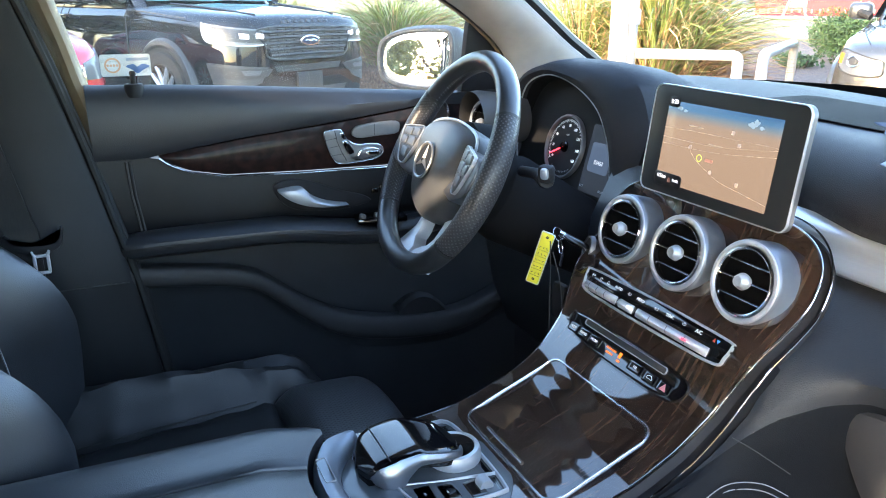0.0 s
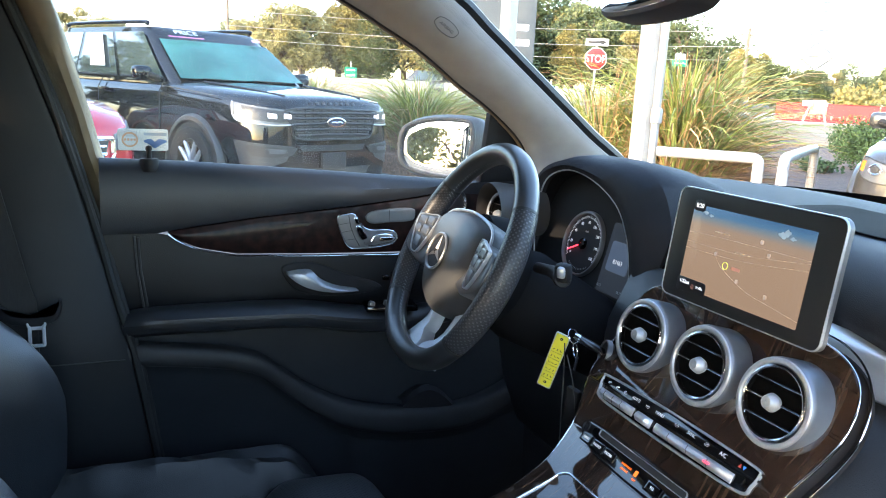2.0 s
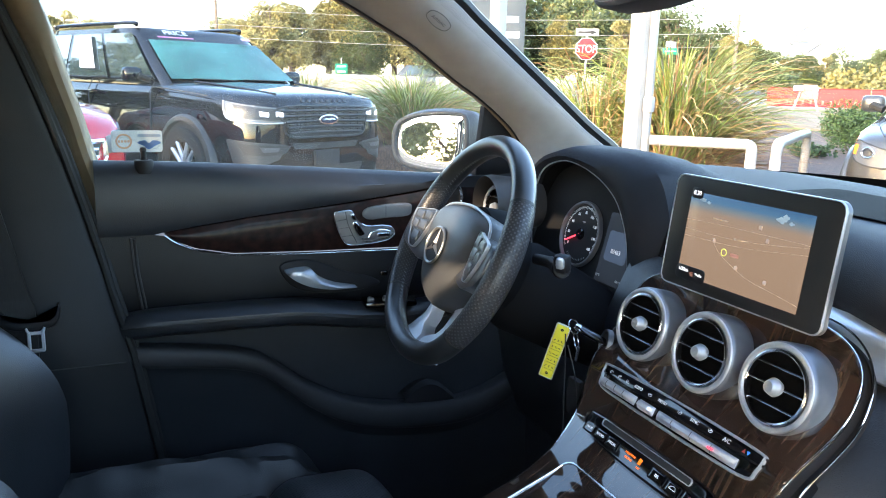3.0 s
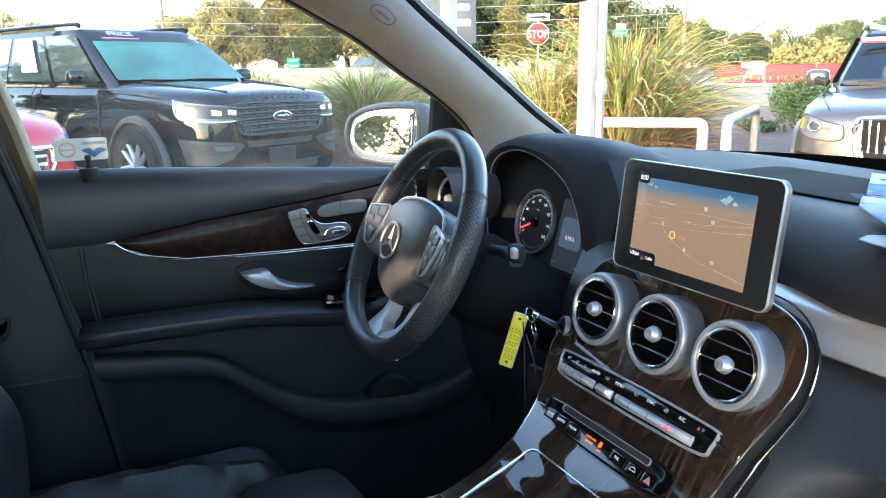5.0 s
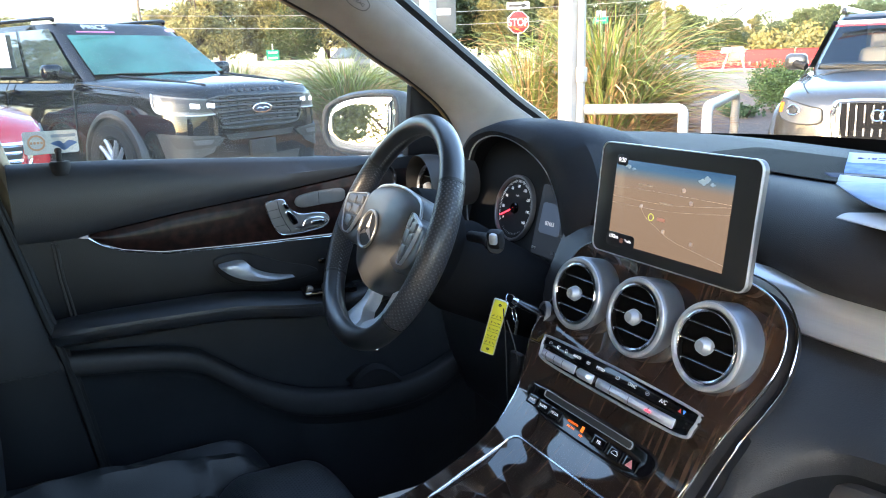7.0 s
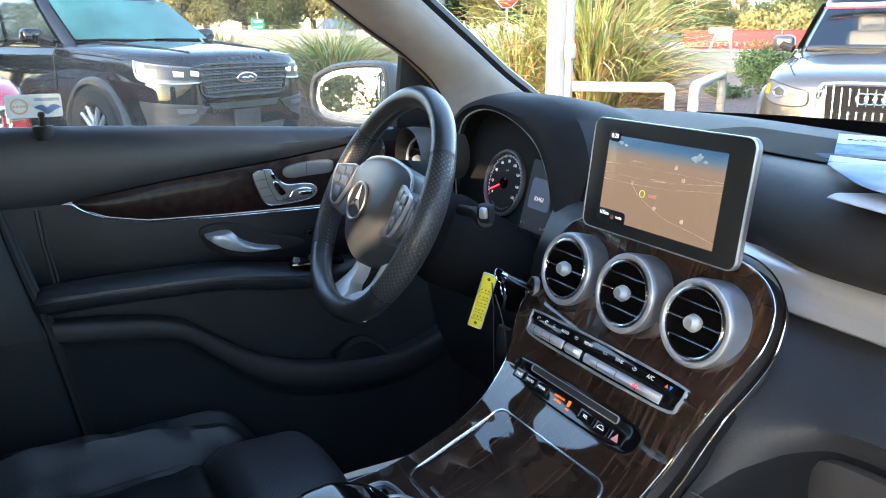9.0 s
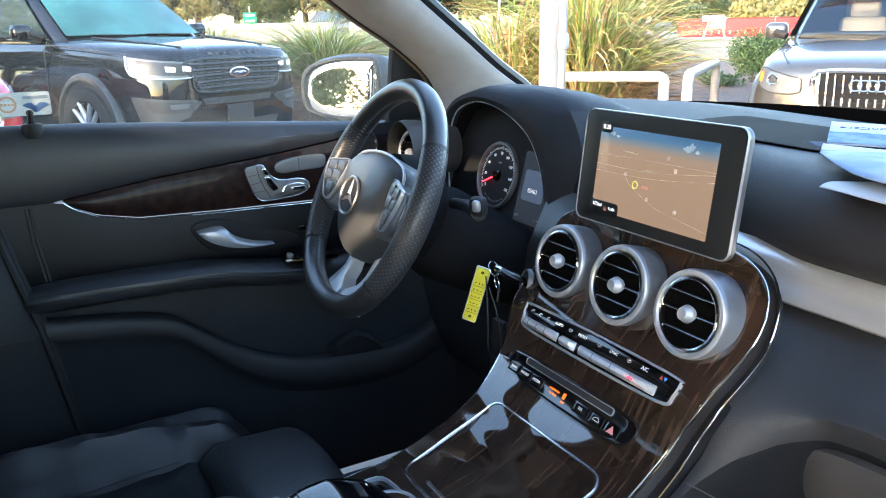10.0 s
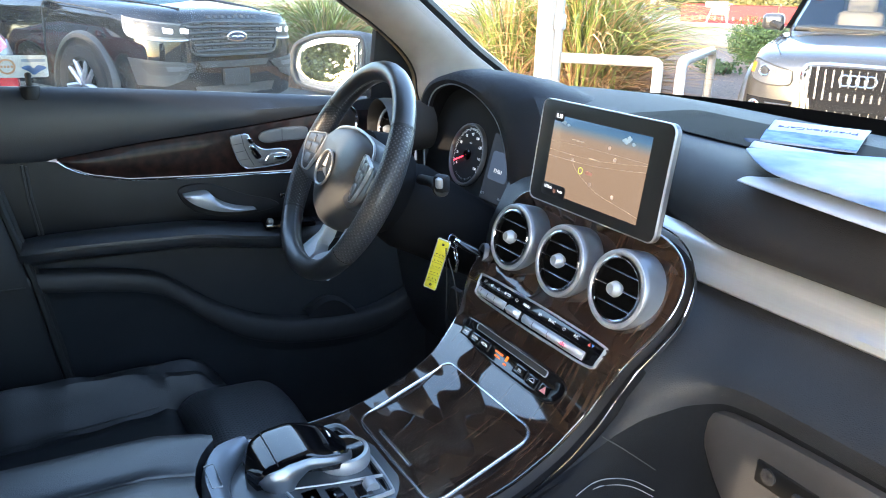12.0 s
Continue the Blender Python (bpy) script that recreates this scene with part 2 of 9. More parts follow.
CONCRETE = material("pale_concrete", (0.40, 0.375, 0.335), 0.85, vary=0.12, vary_scale=3, bump=0.3, bump_scale=40)
GRASS = material("green_grass_blade", (0.21, 0.25, 0.06), 0.55, island=0.45, trans=0.0)
GRASS_DRY = material("straw_grass_blade", (0.43, 0.28, 0.13), 0.6, island=0.45)
GRASS_DEAD = material("dead_brown_grass_blade", (0.26, 0.15, 0.075), 0.7, island=0.5)
GRASS_RED = material("russet_seed_stalk", (0.30, 0.12, 0.06), 0.6, island=0.4)
LEAF = material("tree_leaf", (0.075, 0.095, 0.032), 0.6, island=0.3)
# gold tone paints the evening sun into the leaf colour
LEAF_SUNLIT = material("sunlit_tree_leaf", (0.23, 0.195, 0.065), 0.6, island=0.3)
LEAF_BUSH = material("shrub_leaf", (0.050, 0.090, 0.022), 0.55, island=0.5)
BARK = material("tree_bark", (0.12, 0.085, 0.06), 0.9, vary=0.3, vary_scale=12, bump=1.0, bump_scale=30)
RED_PLASTIC = material("red_barrier_plastic", (0.42, 0.008, 0.008), 0.5, vary=0.1, vary_scale=2)
SIGN_RED = material("stop_sign_red", (0.55, 0.02, 0.02), 0.4)
SIGN_GREEN = material("sign_green", (0.0, 0.22, 0.13), 0.4)
SIGN_WHITE = material("sign_white", (0.8, 0.8, 0.8), 0.4)
GALV = material("galvanised_steel", (0.45, 0.45, 0.45), 0.5, 0.6)
GREY_BANNER = material("grey_sign_board", (0.10, 0.11, 0.115), 0.6, vary=0.05, vary_scale=3)
WOOD_POLE = material("weathered_pole_wood", (0.20, 0.15, 0.11), 0.9, vary=0.2, vary_scale=5)
ORANGE_BOARD = material("faded_orange_board", (0.75, 0.42, 0.25), 0.6)
RED_LIGHT = material("red_lamp", (1.0, 0.03, 0.05), 0.4, emit=1.0)
ORANGE_LIGHT = material("orange_lamp", (1.0, 0.16, 0.01), 0.4, emit=0.22)
BLUE_MARK = material("blue_mark", (0.05, 0.25, 0.8), 0.4)
RED_MARK = material("red_mark", (0.8, 0.08, 0.05), 0.4)


# ---- mesh helpers ----
def part(name, bm, mat, parent=None, label="", smooth=True, angle=40):
    """Links a bmesh as one mesh object, under parent if one is given."""
    me = bpy.data.meshes.new(name)
    bmesh.ops.recalc_face_normals(bm, faces=bm.faces[:])
    bm.to_mesh(me)
    bm.free()
    me.materials.append(mat)
    if smooth:
        me.shade_smooth()
        me.set_sharp_from_angle(angle=radians(angle))
    ob = new(name, me)
    if parent:
        under(ob, parent)
    if label:
        ob["label"] = label
    return ob


def thing(name, label, category, group="", kind="", at=(0, 0, 0)):
    """An Empty that carries the parts of a thing."""
    ob = new(name)
    ob.location = at
    ob.empty_display_size = 0.05
    return tagged(ob, label, category, group, kind)


def single(name, bm, mat, label, category, group="", kind="", smooth=True):
    return tagged(part(name, bm, mat, None, smooth=smooth), label, category, group, kind)


def world_of(ob):
    m = ob.matrix_basis.copy()
    return world_of(ob.parent) @ ob.matrix_parent_inverse @ m if ob.parent else m


def under(ob, parent):
    """Parents ob to parent without moving it."""
    ob.parent = parent
    ob.matrix_parent_inverse = world_of(parent).inverted()
    return ob


def rbox(sx, sy, sz, r=0.003, m=None, seg=2):
    """A box with rounded edges, centred."""
    bm = bmesh.new()
    bmesh.ops.create_cube(bm, size=1.0)
    bmesh.ops.scale(bm, vec=(sx, sy, sz), verts=bm.verts)
    if r > 0:
        bmesh.ops.bevel(bm, geom=bm.edges[:], offset=min(r, 0.49 * min(sx, sy, sz)), segments=seg, affect="EDGES", profile=0.5)
    if m is not None:
        bmesh.ops.transform(bm, matrix=m, verts=bm.verts)
    return bm


def grid_mesh(rows, close_u=False, close_v=False, caps=False, bm=None, uv=None):
    """Faces between rows of points; all rows have the same count. uv: steps of the surface coordinates along and across."""
    bm = bm or bmesh.new()
    vs = [[bm.verts.new(p) for p in row] for row in rows]
    nu, nv = len(vs), len(vs[0])
    for i in range(nu if close_u else nu - 1):
        for j in range(nv if close_v else nv - 1):
            a, b, c, d = vs[i][j], vs[(i + 1) % nu][j], vs[(i + 1) % nu][(j + 1) % nv], vs[i][(j + 1) % nv]
            f = bm.faces.new((a, b, c, d))
            if uv:
                lay = bm.loops.layers.uv.verify()
                for lp, (p, q) in zip(f.loops, ((i, j), (i + 1, j), (i + 1, j + 1), (i, j + 1))):
                    lp[lay].uv = (p * uv[0], q * uv[1])
    if caps and close_v:
        bm.faces.new(vs[0])
        bm.faces.new(vs[-1][::-1])
    return bm


def smooth_line(pts, n=8, closed=False):
    """Catmull-Rom through the points."""
    pts = [Vector(p) for p in pts]
    m = len(pts)
    out = []
    for i in range(m if closed else m - 1):
        if closed:
            p0, p1, p2, p3 = (pts[(i + k) % m] for k in (-1, 0, 1, 2))
        else:
            p0, p1, p2, p3 = pts[max(i - 1, 0)], pts[i], pts[i + 1], pts[min(i + 2, m - 1)]
        for k in range(n):
            t = k / n
            out.append(0.5 * ((2 * p1) + (p2 - p0) * t + (2 * p0 - 5 * p1 + 4 * p2 - p3) * t * t + (3 * p1 - p0 - 3 * p2 + p3) * t ** 3))
    if not closed:
        out.append(pts[-1])
    return out


def tube(path, radius, n=10, closed=False, bm=None, flat=1.0, up=None):
    """A tube along a path; radius is a number or one per point. flat squashes it along its second axis."""
    path = [Vector(p) for p in path]
    rows = []
    ref = Vector(up) if up else Vector((0.13, 0.21, 0.97))
    m = len(path)
    for i, p in enumerate(path):
        a = path[(i - 1) % m] if closed or i else path[0]
        b = path[(i + 1) % m] if closed or i < m - 1 else path[-1]
        t = (b - a).normalized()
        u = t.cross(ref)
        u = u.normalized() if u.length > 1e-4 else t.orthogonal().normalized()
        w = u.cross(t)
        r = radius[i] if isinstance(radius, (list, tuple)) else radius
        rows.append([p + r * (math.cos(k) * u + flat * math.sin(k) * w) for k in [2 * math.pi * j / n for j in range(n)]])
    return grid_mesh(rows, close_u=closed, close_v=True, caps=not closed, bm=bm)


def lathe(profile, n=32, m=None, bm=None, closed=False):
    """Turns (radius, height) round z. closed joins the profile's end to its start."""
    rows = [[Vector((r * math.cos(a), r * math.sin(a), h)) for a in [2 * math.pi * k / n for k in range(n)]] for r, h in profile]
    first = bm is None
    bm = bm or bmesh.new()
    if m is not None:
        rows = [[m @ p for p in row] for row in rows]
    return grid_mesh(rows, close_u=closed, close_v=True, caps=False, bm=bm)


def rounded(w, h, r, n=5, cx=0.0, cy=0.0):
    """A rounded rectangle's outline, as 2D points."""
    out = []
    r = min(r, w / 2 - 1e-5, h / 2 - 1e-5)
    for qx, qy, a0 in ((1, 1, 0), (-1, 1, 90), (-1, -1, 180), (1, -1, 270)):
        for k in range(n + 1):
            a = radians(a0 + 90 * k / n)
            out.append((cx + qx * (w / 2 - r) + r * math.cos(a), cy + qy * (h / 2 - r) + r * math.sin(a)))
    return out


def shrink(outline, d):
    """Moves a closed outline inwards by d."""
    m = len(outline)
    area = sum(outline[i][0] * outline[(i + 1) % m][1] - outline[(i + 1) % m][0] * outline[i][1] for i in range(m))
    s = 1 if area > 0 else -1
    out = []
    for i in range(m):
        ax, ay = outline[i - 1]
        bx, by = outline[i]
        cx, cy = outline[(i + 1) % m]
        n1 = Vector((-(by - ay), bx - ax))
        n2 = Vector((-(cy - by), cx - bx))
        n1 = n1.normalized() if n1.length > 1e-9 else n1
        n2 = n2.normalized() if n2.length > 1e-9 else n2
        nn = n1 + n2
        nn = nn.normalized() if nn.length > 1e-9 else n1
        out.append((bx + s * d * nn.x, by + s * d * nn.y))
    return out


def plate(outline, h0, h1, place, bevel=0.001, fill=8):
    """A plate between heights h0 and h1 with a rounded upper edge; place(u, v, h) puts it in space."""
    bm = bmesh.new()
    rings = [[place(u, v, h0) for u, v in outline], [place(u, v, h1 - bevel) for u, v in outline],
             [place(u, v, h1 - 0.3 * bevel) for u, v in shrink(outline, 0.3 * bevel)], [place(u, v, h1) for u, v in shrink(outline, bevel)]]
    vs = [[bm.verts.new(p) for p in ring] for ring in rings]
    m = len(outline)
    for a, b in zip(vs, vs[1:]):
        for i in range(m):
            bm.faces.new((a[i], a[(i + 1) % m], b[(i + 1) % m], b[i]))
    cap = shrink(outline, bevel)
    cu, cv = sum(p[0] for p in cap) / m, sum(p[1] for p in cap) / m
    prev = vs[-1]
    for k in range(1, fill):
        f = 1 - k / fill
        ring = [bm.verts.new(place(cu + (u - cu) * f, cv + (v - cv) * f, h1)) for u, v in cap]
        for i in range(m):
            bm.faces.new((prev[i], prev[(i + 1) % m], ring[(i + 1) % m], ring[i]))
        prev = ring
    c = bm.verts.new(place(cu, cv, h1))
    for i in range(m):
        bm.faces.new((prev[i], prev[(i + 1) % m], c))
    bm.faces.new(vs[0][::-1])
    return bm


def ring_plate(outline, width, h0, h1, place):
    """A closed band of that width along the inside of an outline, rounded on top."""
    sect = [(0, h0), (0, h0 + 0.7 * (h1 - h0)), (0.25 * width, h1), (0.75 * width, h1), (width, h0 + 0.7 * (h1 - h0)), (width, h0)]
    rows = []
    for d, h in sect:
        rows.append([place(u, v, h) for u, v in (shrink(outline, d) if d else outline)])
    return grid_mesh(rows, close_u=True, close_v=True)


def band(path2, width, h0, h1, place):
    """An open band along 2D points on a surface."""
    rows = []
    m = len(path2)
    for i, (u, v) in enumerate(path2):
        a, b = path2[max(i - 1, 0)], path2[min(i + 1, m - 1)]
        t = Vector((b[0] - a[0], b[1] - a[1])).normalized()
        n = Vector((-t.y, t.x)) * width / 2
        rows.append([place(u - n.x, v - n.y, h0), place(u - n.x, v - n.y, h0 + 0.6 * (h1 - h0)), place(u - 0.5 * n.x, v - 0.5 * n.y, h1),
                     place(u + 0.5 * n.x, v + 0.5 * n.y, h1), place(u + n.x, v + n.y, h0 + 0.6 * (h1 - h0)), place(u + n.x, v + n.y, h0)])
    return grid_mesh(rows, close_v=True, caps=True)


def text_mesh(body, size, m, mat, name, parent, depth=0.0002, spacing=1.0, label=""):
    """Lettering in the built-in font, as a mesh laid by the pose m."""
    cu = bpy.data.curves.new(name, "FONT")
    cu.body, cu.size, cu.extrude, cu.align_x, cu.align_y, cu.space_character = body, size, depth, "CENTER", "CENTER", spacing
    tmp = new(name, cu)
    me = bpy.data.meshes.new_from_object(tmp.evaluated_get(bpy.context.evaluated_depsgraph_get()))
    bpy.data.objects.remove(tmp)
    me.transform(m)
    me.materials.clear()
    me.materials.append(mat)
    ob = new(name, me)
    if parent:
        under(ob, parent)
    if label:
        ob["label"] = label
    return ob


def axes(origin, x, y):
    """A pose with its x and y axes along the given directions."""
    x = Vector(x).normalized()
    z = x.cross(Vector(y)).normalized()
    y = z.cross(x)
    m = Matrix((x, y, z)).transposed().to_4x4()
    m.translation = origin
    return m

# ---- the car's shell ----
def wall_piece(name, outline, axis, at, thick, mat, label, kind="structure", category="wall", bevel=0.004):
    """A flat piece of shell: outline in the two other axes."""
    def place(u, v, h):
        return Vector((at + h, u, v)) if axis == "x" else Vector((u, at + h, v)) if axis == "y" else Vector((u, v, at + h))
    return single(name, plate(outline, 0, thick, place, bevel, 2), mat, label, category, kind=kind, smooth=False)


def strip_wall(name, pts, thick, mat, label, category):
    """A shell piece lofted through rows of points, given a thickness outwards."""
    ob = single(name, grid_mesh(pts), mat, label, category, kind="structure")
    mod = ob.modifiers.new("thickness", "SOLIDIFY")
    mod.thickness, mod.offset = thick, 0
    return ob


# floor with a raised sill and the tunnel, roof, rear bulkhead, and the far side's rear door: they close the cabin
wall_piece("floor", [(-0.80, -1.7), (0.80, -1.7), (0.80, 0.86), (-0.80, 0.86)], "z", 0.28, 0.04, CARPET, "black carpeted cabin floor", category="floor")
def roof_z(x, y):
    return 1.60 - 0.10 * (x / 0.62) ** 4 - 0.10 * max(0, (y + 0.3) / 0.4) ** 2 - 0.05 * max(0, (-y - 1.0) / 0.8) ** 2


def roof_rows(x0, x1, y0, y1, n=8):
    return [[(x0 + (x1 - x0) * i / n, y0 + (y1 - y0) * j / n, roof_z(x0 + (x1 - x0) * i / n, y0 + (y1 - y0) * j / n)) for j in range(n + 1)] for i in range(n + 1)]


# headliner round the large glass roof
for x0, x1, y0, y1 in ((-0.62, -0.42, -1.75, 0.02), (0.42, 0.62, -1.75, 0.10), (-0.42, 0.42, -0.08, 0.10), (-0.42, 0.42, -1.75, -1.35), (-0.42, 0.42, -0.66, -0.58)):
    strip_wall("ceiling", roof_rows(x0, x1, y0, y1), 0.03, DARK_CLOTH, "dark cloth headliner round the glass roof", "ceiling")
for y0, y1 in ((-1.35, -0.66), (-0.58, -0.08)):
    strip_wall("ceiling_blind", roof_rows(-0.42, 0.42, y0, y1), 0.012, DARK_CLOTH, "closed dark cloth roof blind", "roof blind")
# rear end: unseen wall, its gaps cut to throw sun on hub and glovebox
for name, o in (("wall_rear", [(-0.80, 0.40), (0.80, 0.40), (0.80, 1.10), (0.69, 1.10), (0.69, 1.29), (-0.80, 1.29)]), ("wall_rear_upper", [(-0.80, 1.29), (0.03, 1.29), (0.055, 1.35), (0.13, 1.415), (-0.16, 1.44), (-0.80, 1.44)]),
                ("wall_rear_blind", [(0.03, 1.29), (0.80, 1.29), (0.80, 1.44), (0.215, 1.425), (0.125, 1.365)]), ("wall_rear_header", [(-0.80, 1.50), (0.80, 1.50), (0.80, 1.56), (-0.80, 1.56)]), ("wall_rear_headrest", [(0.13, 1.415), (0.215, 1.425), (0.80, 1.44), (0.80, 1.50), (0.13, 1.50)])):
    wall_piece(name, o, "y", -1.75, 0.05, DARK_TRIM, "unseen rear wall with gaps cut for the sun", bevel=0.001)
wall_piece("wall_firewall", [(-0.80, 0.38), (0.80, 0.38), (0.80, 1.02), (-0.80, 1.02)], "y", 0.82, 0.04, CARPET, "black bulkhead in front of the footwells")
wall_piece("wall_kick_driver", [(0.36, 0.30), (0.84, 0.30), (0.84, 1.02), (0.50, 1.02), (0.36, 0.90)], "x", -0.83, 0.05, SOFT_BLACK, "black kick panel beside the driver's footwell")
wall_piece("wall_kick_passenger", [(0.36, 0.30), (0.84, 0.30), (0.84, 1.02), (0.36, 1.02)], "x", 0.78, 0.05, SOFT_BLACK, "black kick panel beside the passenger's footwell")
wall_piece("wall_rear_door", [(-1.7, 0.40), (-0.62, 0.40), (-0.62, 1.02), (-1.7, 1.02)], "x", 0.76, 0.06, SOFT_BLACK, "black trimmed rear door on the passenger side")
wall_piece("wall_rear_door_driver", [(-1.7, 0.40), (-0.70, 0.40), (-0.70, 1.08), (-1.7, 1.08)], "x", -0.82, 0.06, SOFT_BLACK, "black trimmed rear door on the driver's side")
wall_piece("pillar_passenger", [(-0.80, 1.02), (-0.66, 1.02), (-0.70, 1.55), (-0.80, 1.55)], "x", 0.66, 0.06, PILLAR, "grey passenger-side door pillar", category="pillar")
# unseen panel, its slanted opening cut to trim sun on the glovebox
wall_piece("pillar_rear_passenger", [(-1.75, 1.02), (-1.65, 1.02), (-1.63, 1.325), (-1.47, 1.265), (-1.075, 1.145), (-0.81, 1.095), (-0.81, 1.55), (-1.75, 1.55)], "x", 0.66, 0.06, DARK_TRIM, "unseen side mask that trims sun on the glovebox", category="pillar", bevel=0.002)
wall_piece("pillar_rear_driver", [(-1.75, 1.02), (-1.50, 1.02), (-1.35, 1.55), (-1.75, 1.55)], "x", -0.74, 0.06, PILLAR, "grey rear roof pillar", category="pillar")

# unseen rear door window, driver's side; its tint dims reflections in the wood
rows = [[(float(np.interp(z, [1.06, 1.15, 1.30, 1.45, 1.53], [-0.790, -0.785, -0.755, -0.71, -0.67])), y0 + (-1.52 - y0) * j / 6, z) for j in range(7)] for z, y0 in ((1.06, -0.69), (1.15, -0.70), (1.30, -0.73), (1.45, -0.76), (1.53, -0.775))]
tinted = single("window_rear_door", grid_mesh(rows), PRIVACY, "dark tinted rear door window, added unseen", "car window", kind="structure")
tinted.visible_shadow = False

# driver-side B pillar: trim board with a seam, leaning inwards towards the roof
bp_rows = []
for z, y0, y1, x in ((0.42, -0.62, -0.358, -0.692), (0.60, -0.62, -0.380, -0.692), (0.80, -0.64, -0.412, -0.694), (0.812, -0.64, -0.414, -0.694), (0.90, -0.65, -0.436, -0.705), (1.00, -0.67, -0.460, -0.728), (1.15, -0.70, -0.50, -0.728), (1.30, -0.73, -0.545, -0.70), (1.45, -0.76, -0.60, -0.655), (1.56, -0.78, -0.64, -0.60)):
    bp_rows.append([(x - 0.07, y1 + 0.004, z), (x - 0.03, y1 + 0.002, z), (x - 0.006, y1 - 0.004, z), (x, y1 - 0.014, z), (x + 0.004, (y0 + y1) / 2, z), (x, y0, z), (x - 0.06, y0, z)])
pillar_b = single("pillar_b", grid_mesh(bp_rows), PILLAR_TRIM, "dark grey trimmed door pillar beside the seat", "pillar", kind="structure")
under(part("seam", tube([(-0.690, -0.63, 0.806), (-0.690, -0.425, 0.806)], 0.0012, 5), INK), pillar_b)
# rubber door seal along the pillar, in two beads
for off, r in ((0.0, 0.007), (0.007, 0.0055)):
    seal = smooth_line([(x - 0.008 - off, y + 0.003 + off, z) for x, y, z in ((-0.692, -0.358, 0.42), (-0.692, -0.380, 0.60), (-0.694, -0.412, 0.80), (-0.705, -0.436, 0.90), (-0.726, -0.460, 1.00), (-0.728, -0.50, 1.15), (-0.70, -0.545, 1.30), (-0.655, -0.60, 1.45))], 6)
    single("trim_door_seal", tube(seal, r, 8), RUBBER, "black rubber door seal along the pillar", "door seal", kind="structure")
# window frame of the driver's door behind the pane
rows = []
for z, yl, yr, x in ((0.98, -0.440, -0.405, -0.775), (1.06, -0.455, -0.425, -0.775), (1.145, -0.478, -0.452, -0.768), (1.21, -0.492, -0.466, -0.755), (1.27, -0.509, -0.481, -0.735), (1.33, -0.526, -0.495, -0.712), (1.39, -0.548, -0.512, -0.688), (1.46, -0.58, -0.545, -0.66), (1.52, -0.61, -0.58, -0.63)):
    rows.append([(x - 0.02, yl - 0.03, z), (x + 0.006, yl, z), (x + 0.012, yl + 0.3 * (yr - yl), z), (x + 0.010, yl + 0.7 * (yr - yl), z), (x, yr, z), (x - 0.02, yr + 0.002, z)])
single("trim_window_frame", grid_mesh(rows), SUNLIT_FRAME, "brown driver's window frame, coloured for its sunlight", "window frame", kind="structure")

# padded roof rail over the driver's door
rows = []
for k in range(25):
    y = 0.02 - 1.75 * k / 24
    rows.append([(-0.60, y, 1.545 - 0.09 * max(0, (y + 0.25) / 0.27) ** 1.5), (-0.625, y, 1.515 - 0.09 * max(0, (y + 0.25) / 0.27) ** 1.5), (-0.655, y, 1.468 - 0.05 * max(0, (y + 0.25) / 0.27) ** 1.5), (-0.70, y, 1.455 - 0.05 * max(0, (y + 0.25) / 0.27) ** 1.5), (-0.74, y, 1.50)])
strip_wall("trim_roof_rail", rows, 0.01, DARK_CLOTH, "dark cloth roof rail over the driver's door", "roof rail")

# A pillar: rounded light grey cover from the dashboard to the roof
glass_edge = smooth_line([(-0.70, 0.345, 1.075), (-0.70, 0.330, 1.11), (-0.699, 0.322, 1.155), (-0.695, 0.290, 1.198), (-0.691, 0.225, 1.249), (-0.686, 0.163, 1.287), (-0.678, 0.080, 1.343), (-0.671, 0.012, 1.378), (-0.660, -0.060, 1.412), (-0.62, -0.25, 1.49)], 5)
ws_edge = smooth_line([(-0.665, 0.585, 1.06), (-0.655, 0.555, 1.09), (-0.645, 0.52, 1.122), (-0.635, 0.48, 1.155), (-0.628, 0.41, 1.20), (-0.62, 0.344, 1.248), (-0.610, 0.25, 1.316), (-0.600, 0.165, 1.377), (-0.585, 0.09, 1.428), (-0.54, -0.10, 1.52)], 5)
ap_rows = []
for a, b in zip(glass_edge, ws_edge):
    mid = (a + b) / 2
    d = (b - a)
    nrm = Vector((0.80, -0.55, 0.05)).normalized()
    ap_rows.append([a + Vector((-0.010, 0.0, 0.0)), a, a.lerp(b, 0.08) + nrm * 0.012, a.lerp(b, 0.3) + nrm * 0.024, mid + nrm * 0.026, a.lerp(b, 0.75) + nrm * 0.020, a.lerp(b, 0.93) + nrm * 0.008, b, b + Vector((-0.02, 0.02, 0.0))])
pillar_a = single("pillar_a", grid_mesh(ap_rows), PILLAR, "light grey windscreen pillar cover with an airbag mark", "pillar", kind="structure")
# grey tone stands in for the shading of the embossed mark
MARK_GREY = material("relief_shade_mark", (0.13, 0.125, 0.12), 0.7)
AM_ = axes((-0.6020, 0.0940, 1.3820), (-0.07, 0.83, -0.55), (0.735, 0.413, 0.53))
part("airbag_oval", tube([AM_ @ Vector((0.023 * math.cos(q) * (1 + 0.12 * math.sin(2 * q) ** 2), 0.0135 * math.sin(q), 0.0015)) for q in [2 * math.pi * k / 32 for k in range(32)]], 0.0007, 5, closed=True), MARK_GREY, pillar_a)
text_mesh("AIRBAG", 0.0085, AM_ @ pose(0, 0, 0.0022), MARK_GREY, "airbag_lettering", pillar_a)
single("trim_pillar_seal", tube([p + Vector((-0.006, 0.002, 0.0)) for p in glass_edge], 0.004, 8), RUBBER, "rubber seal along the window's front edge", "door seal", kind="structure")
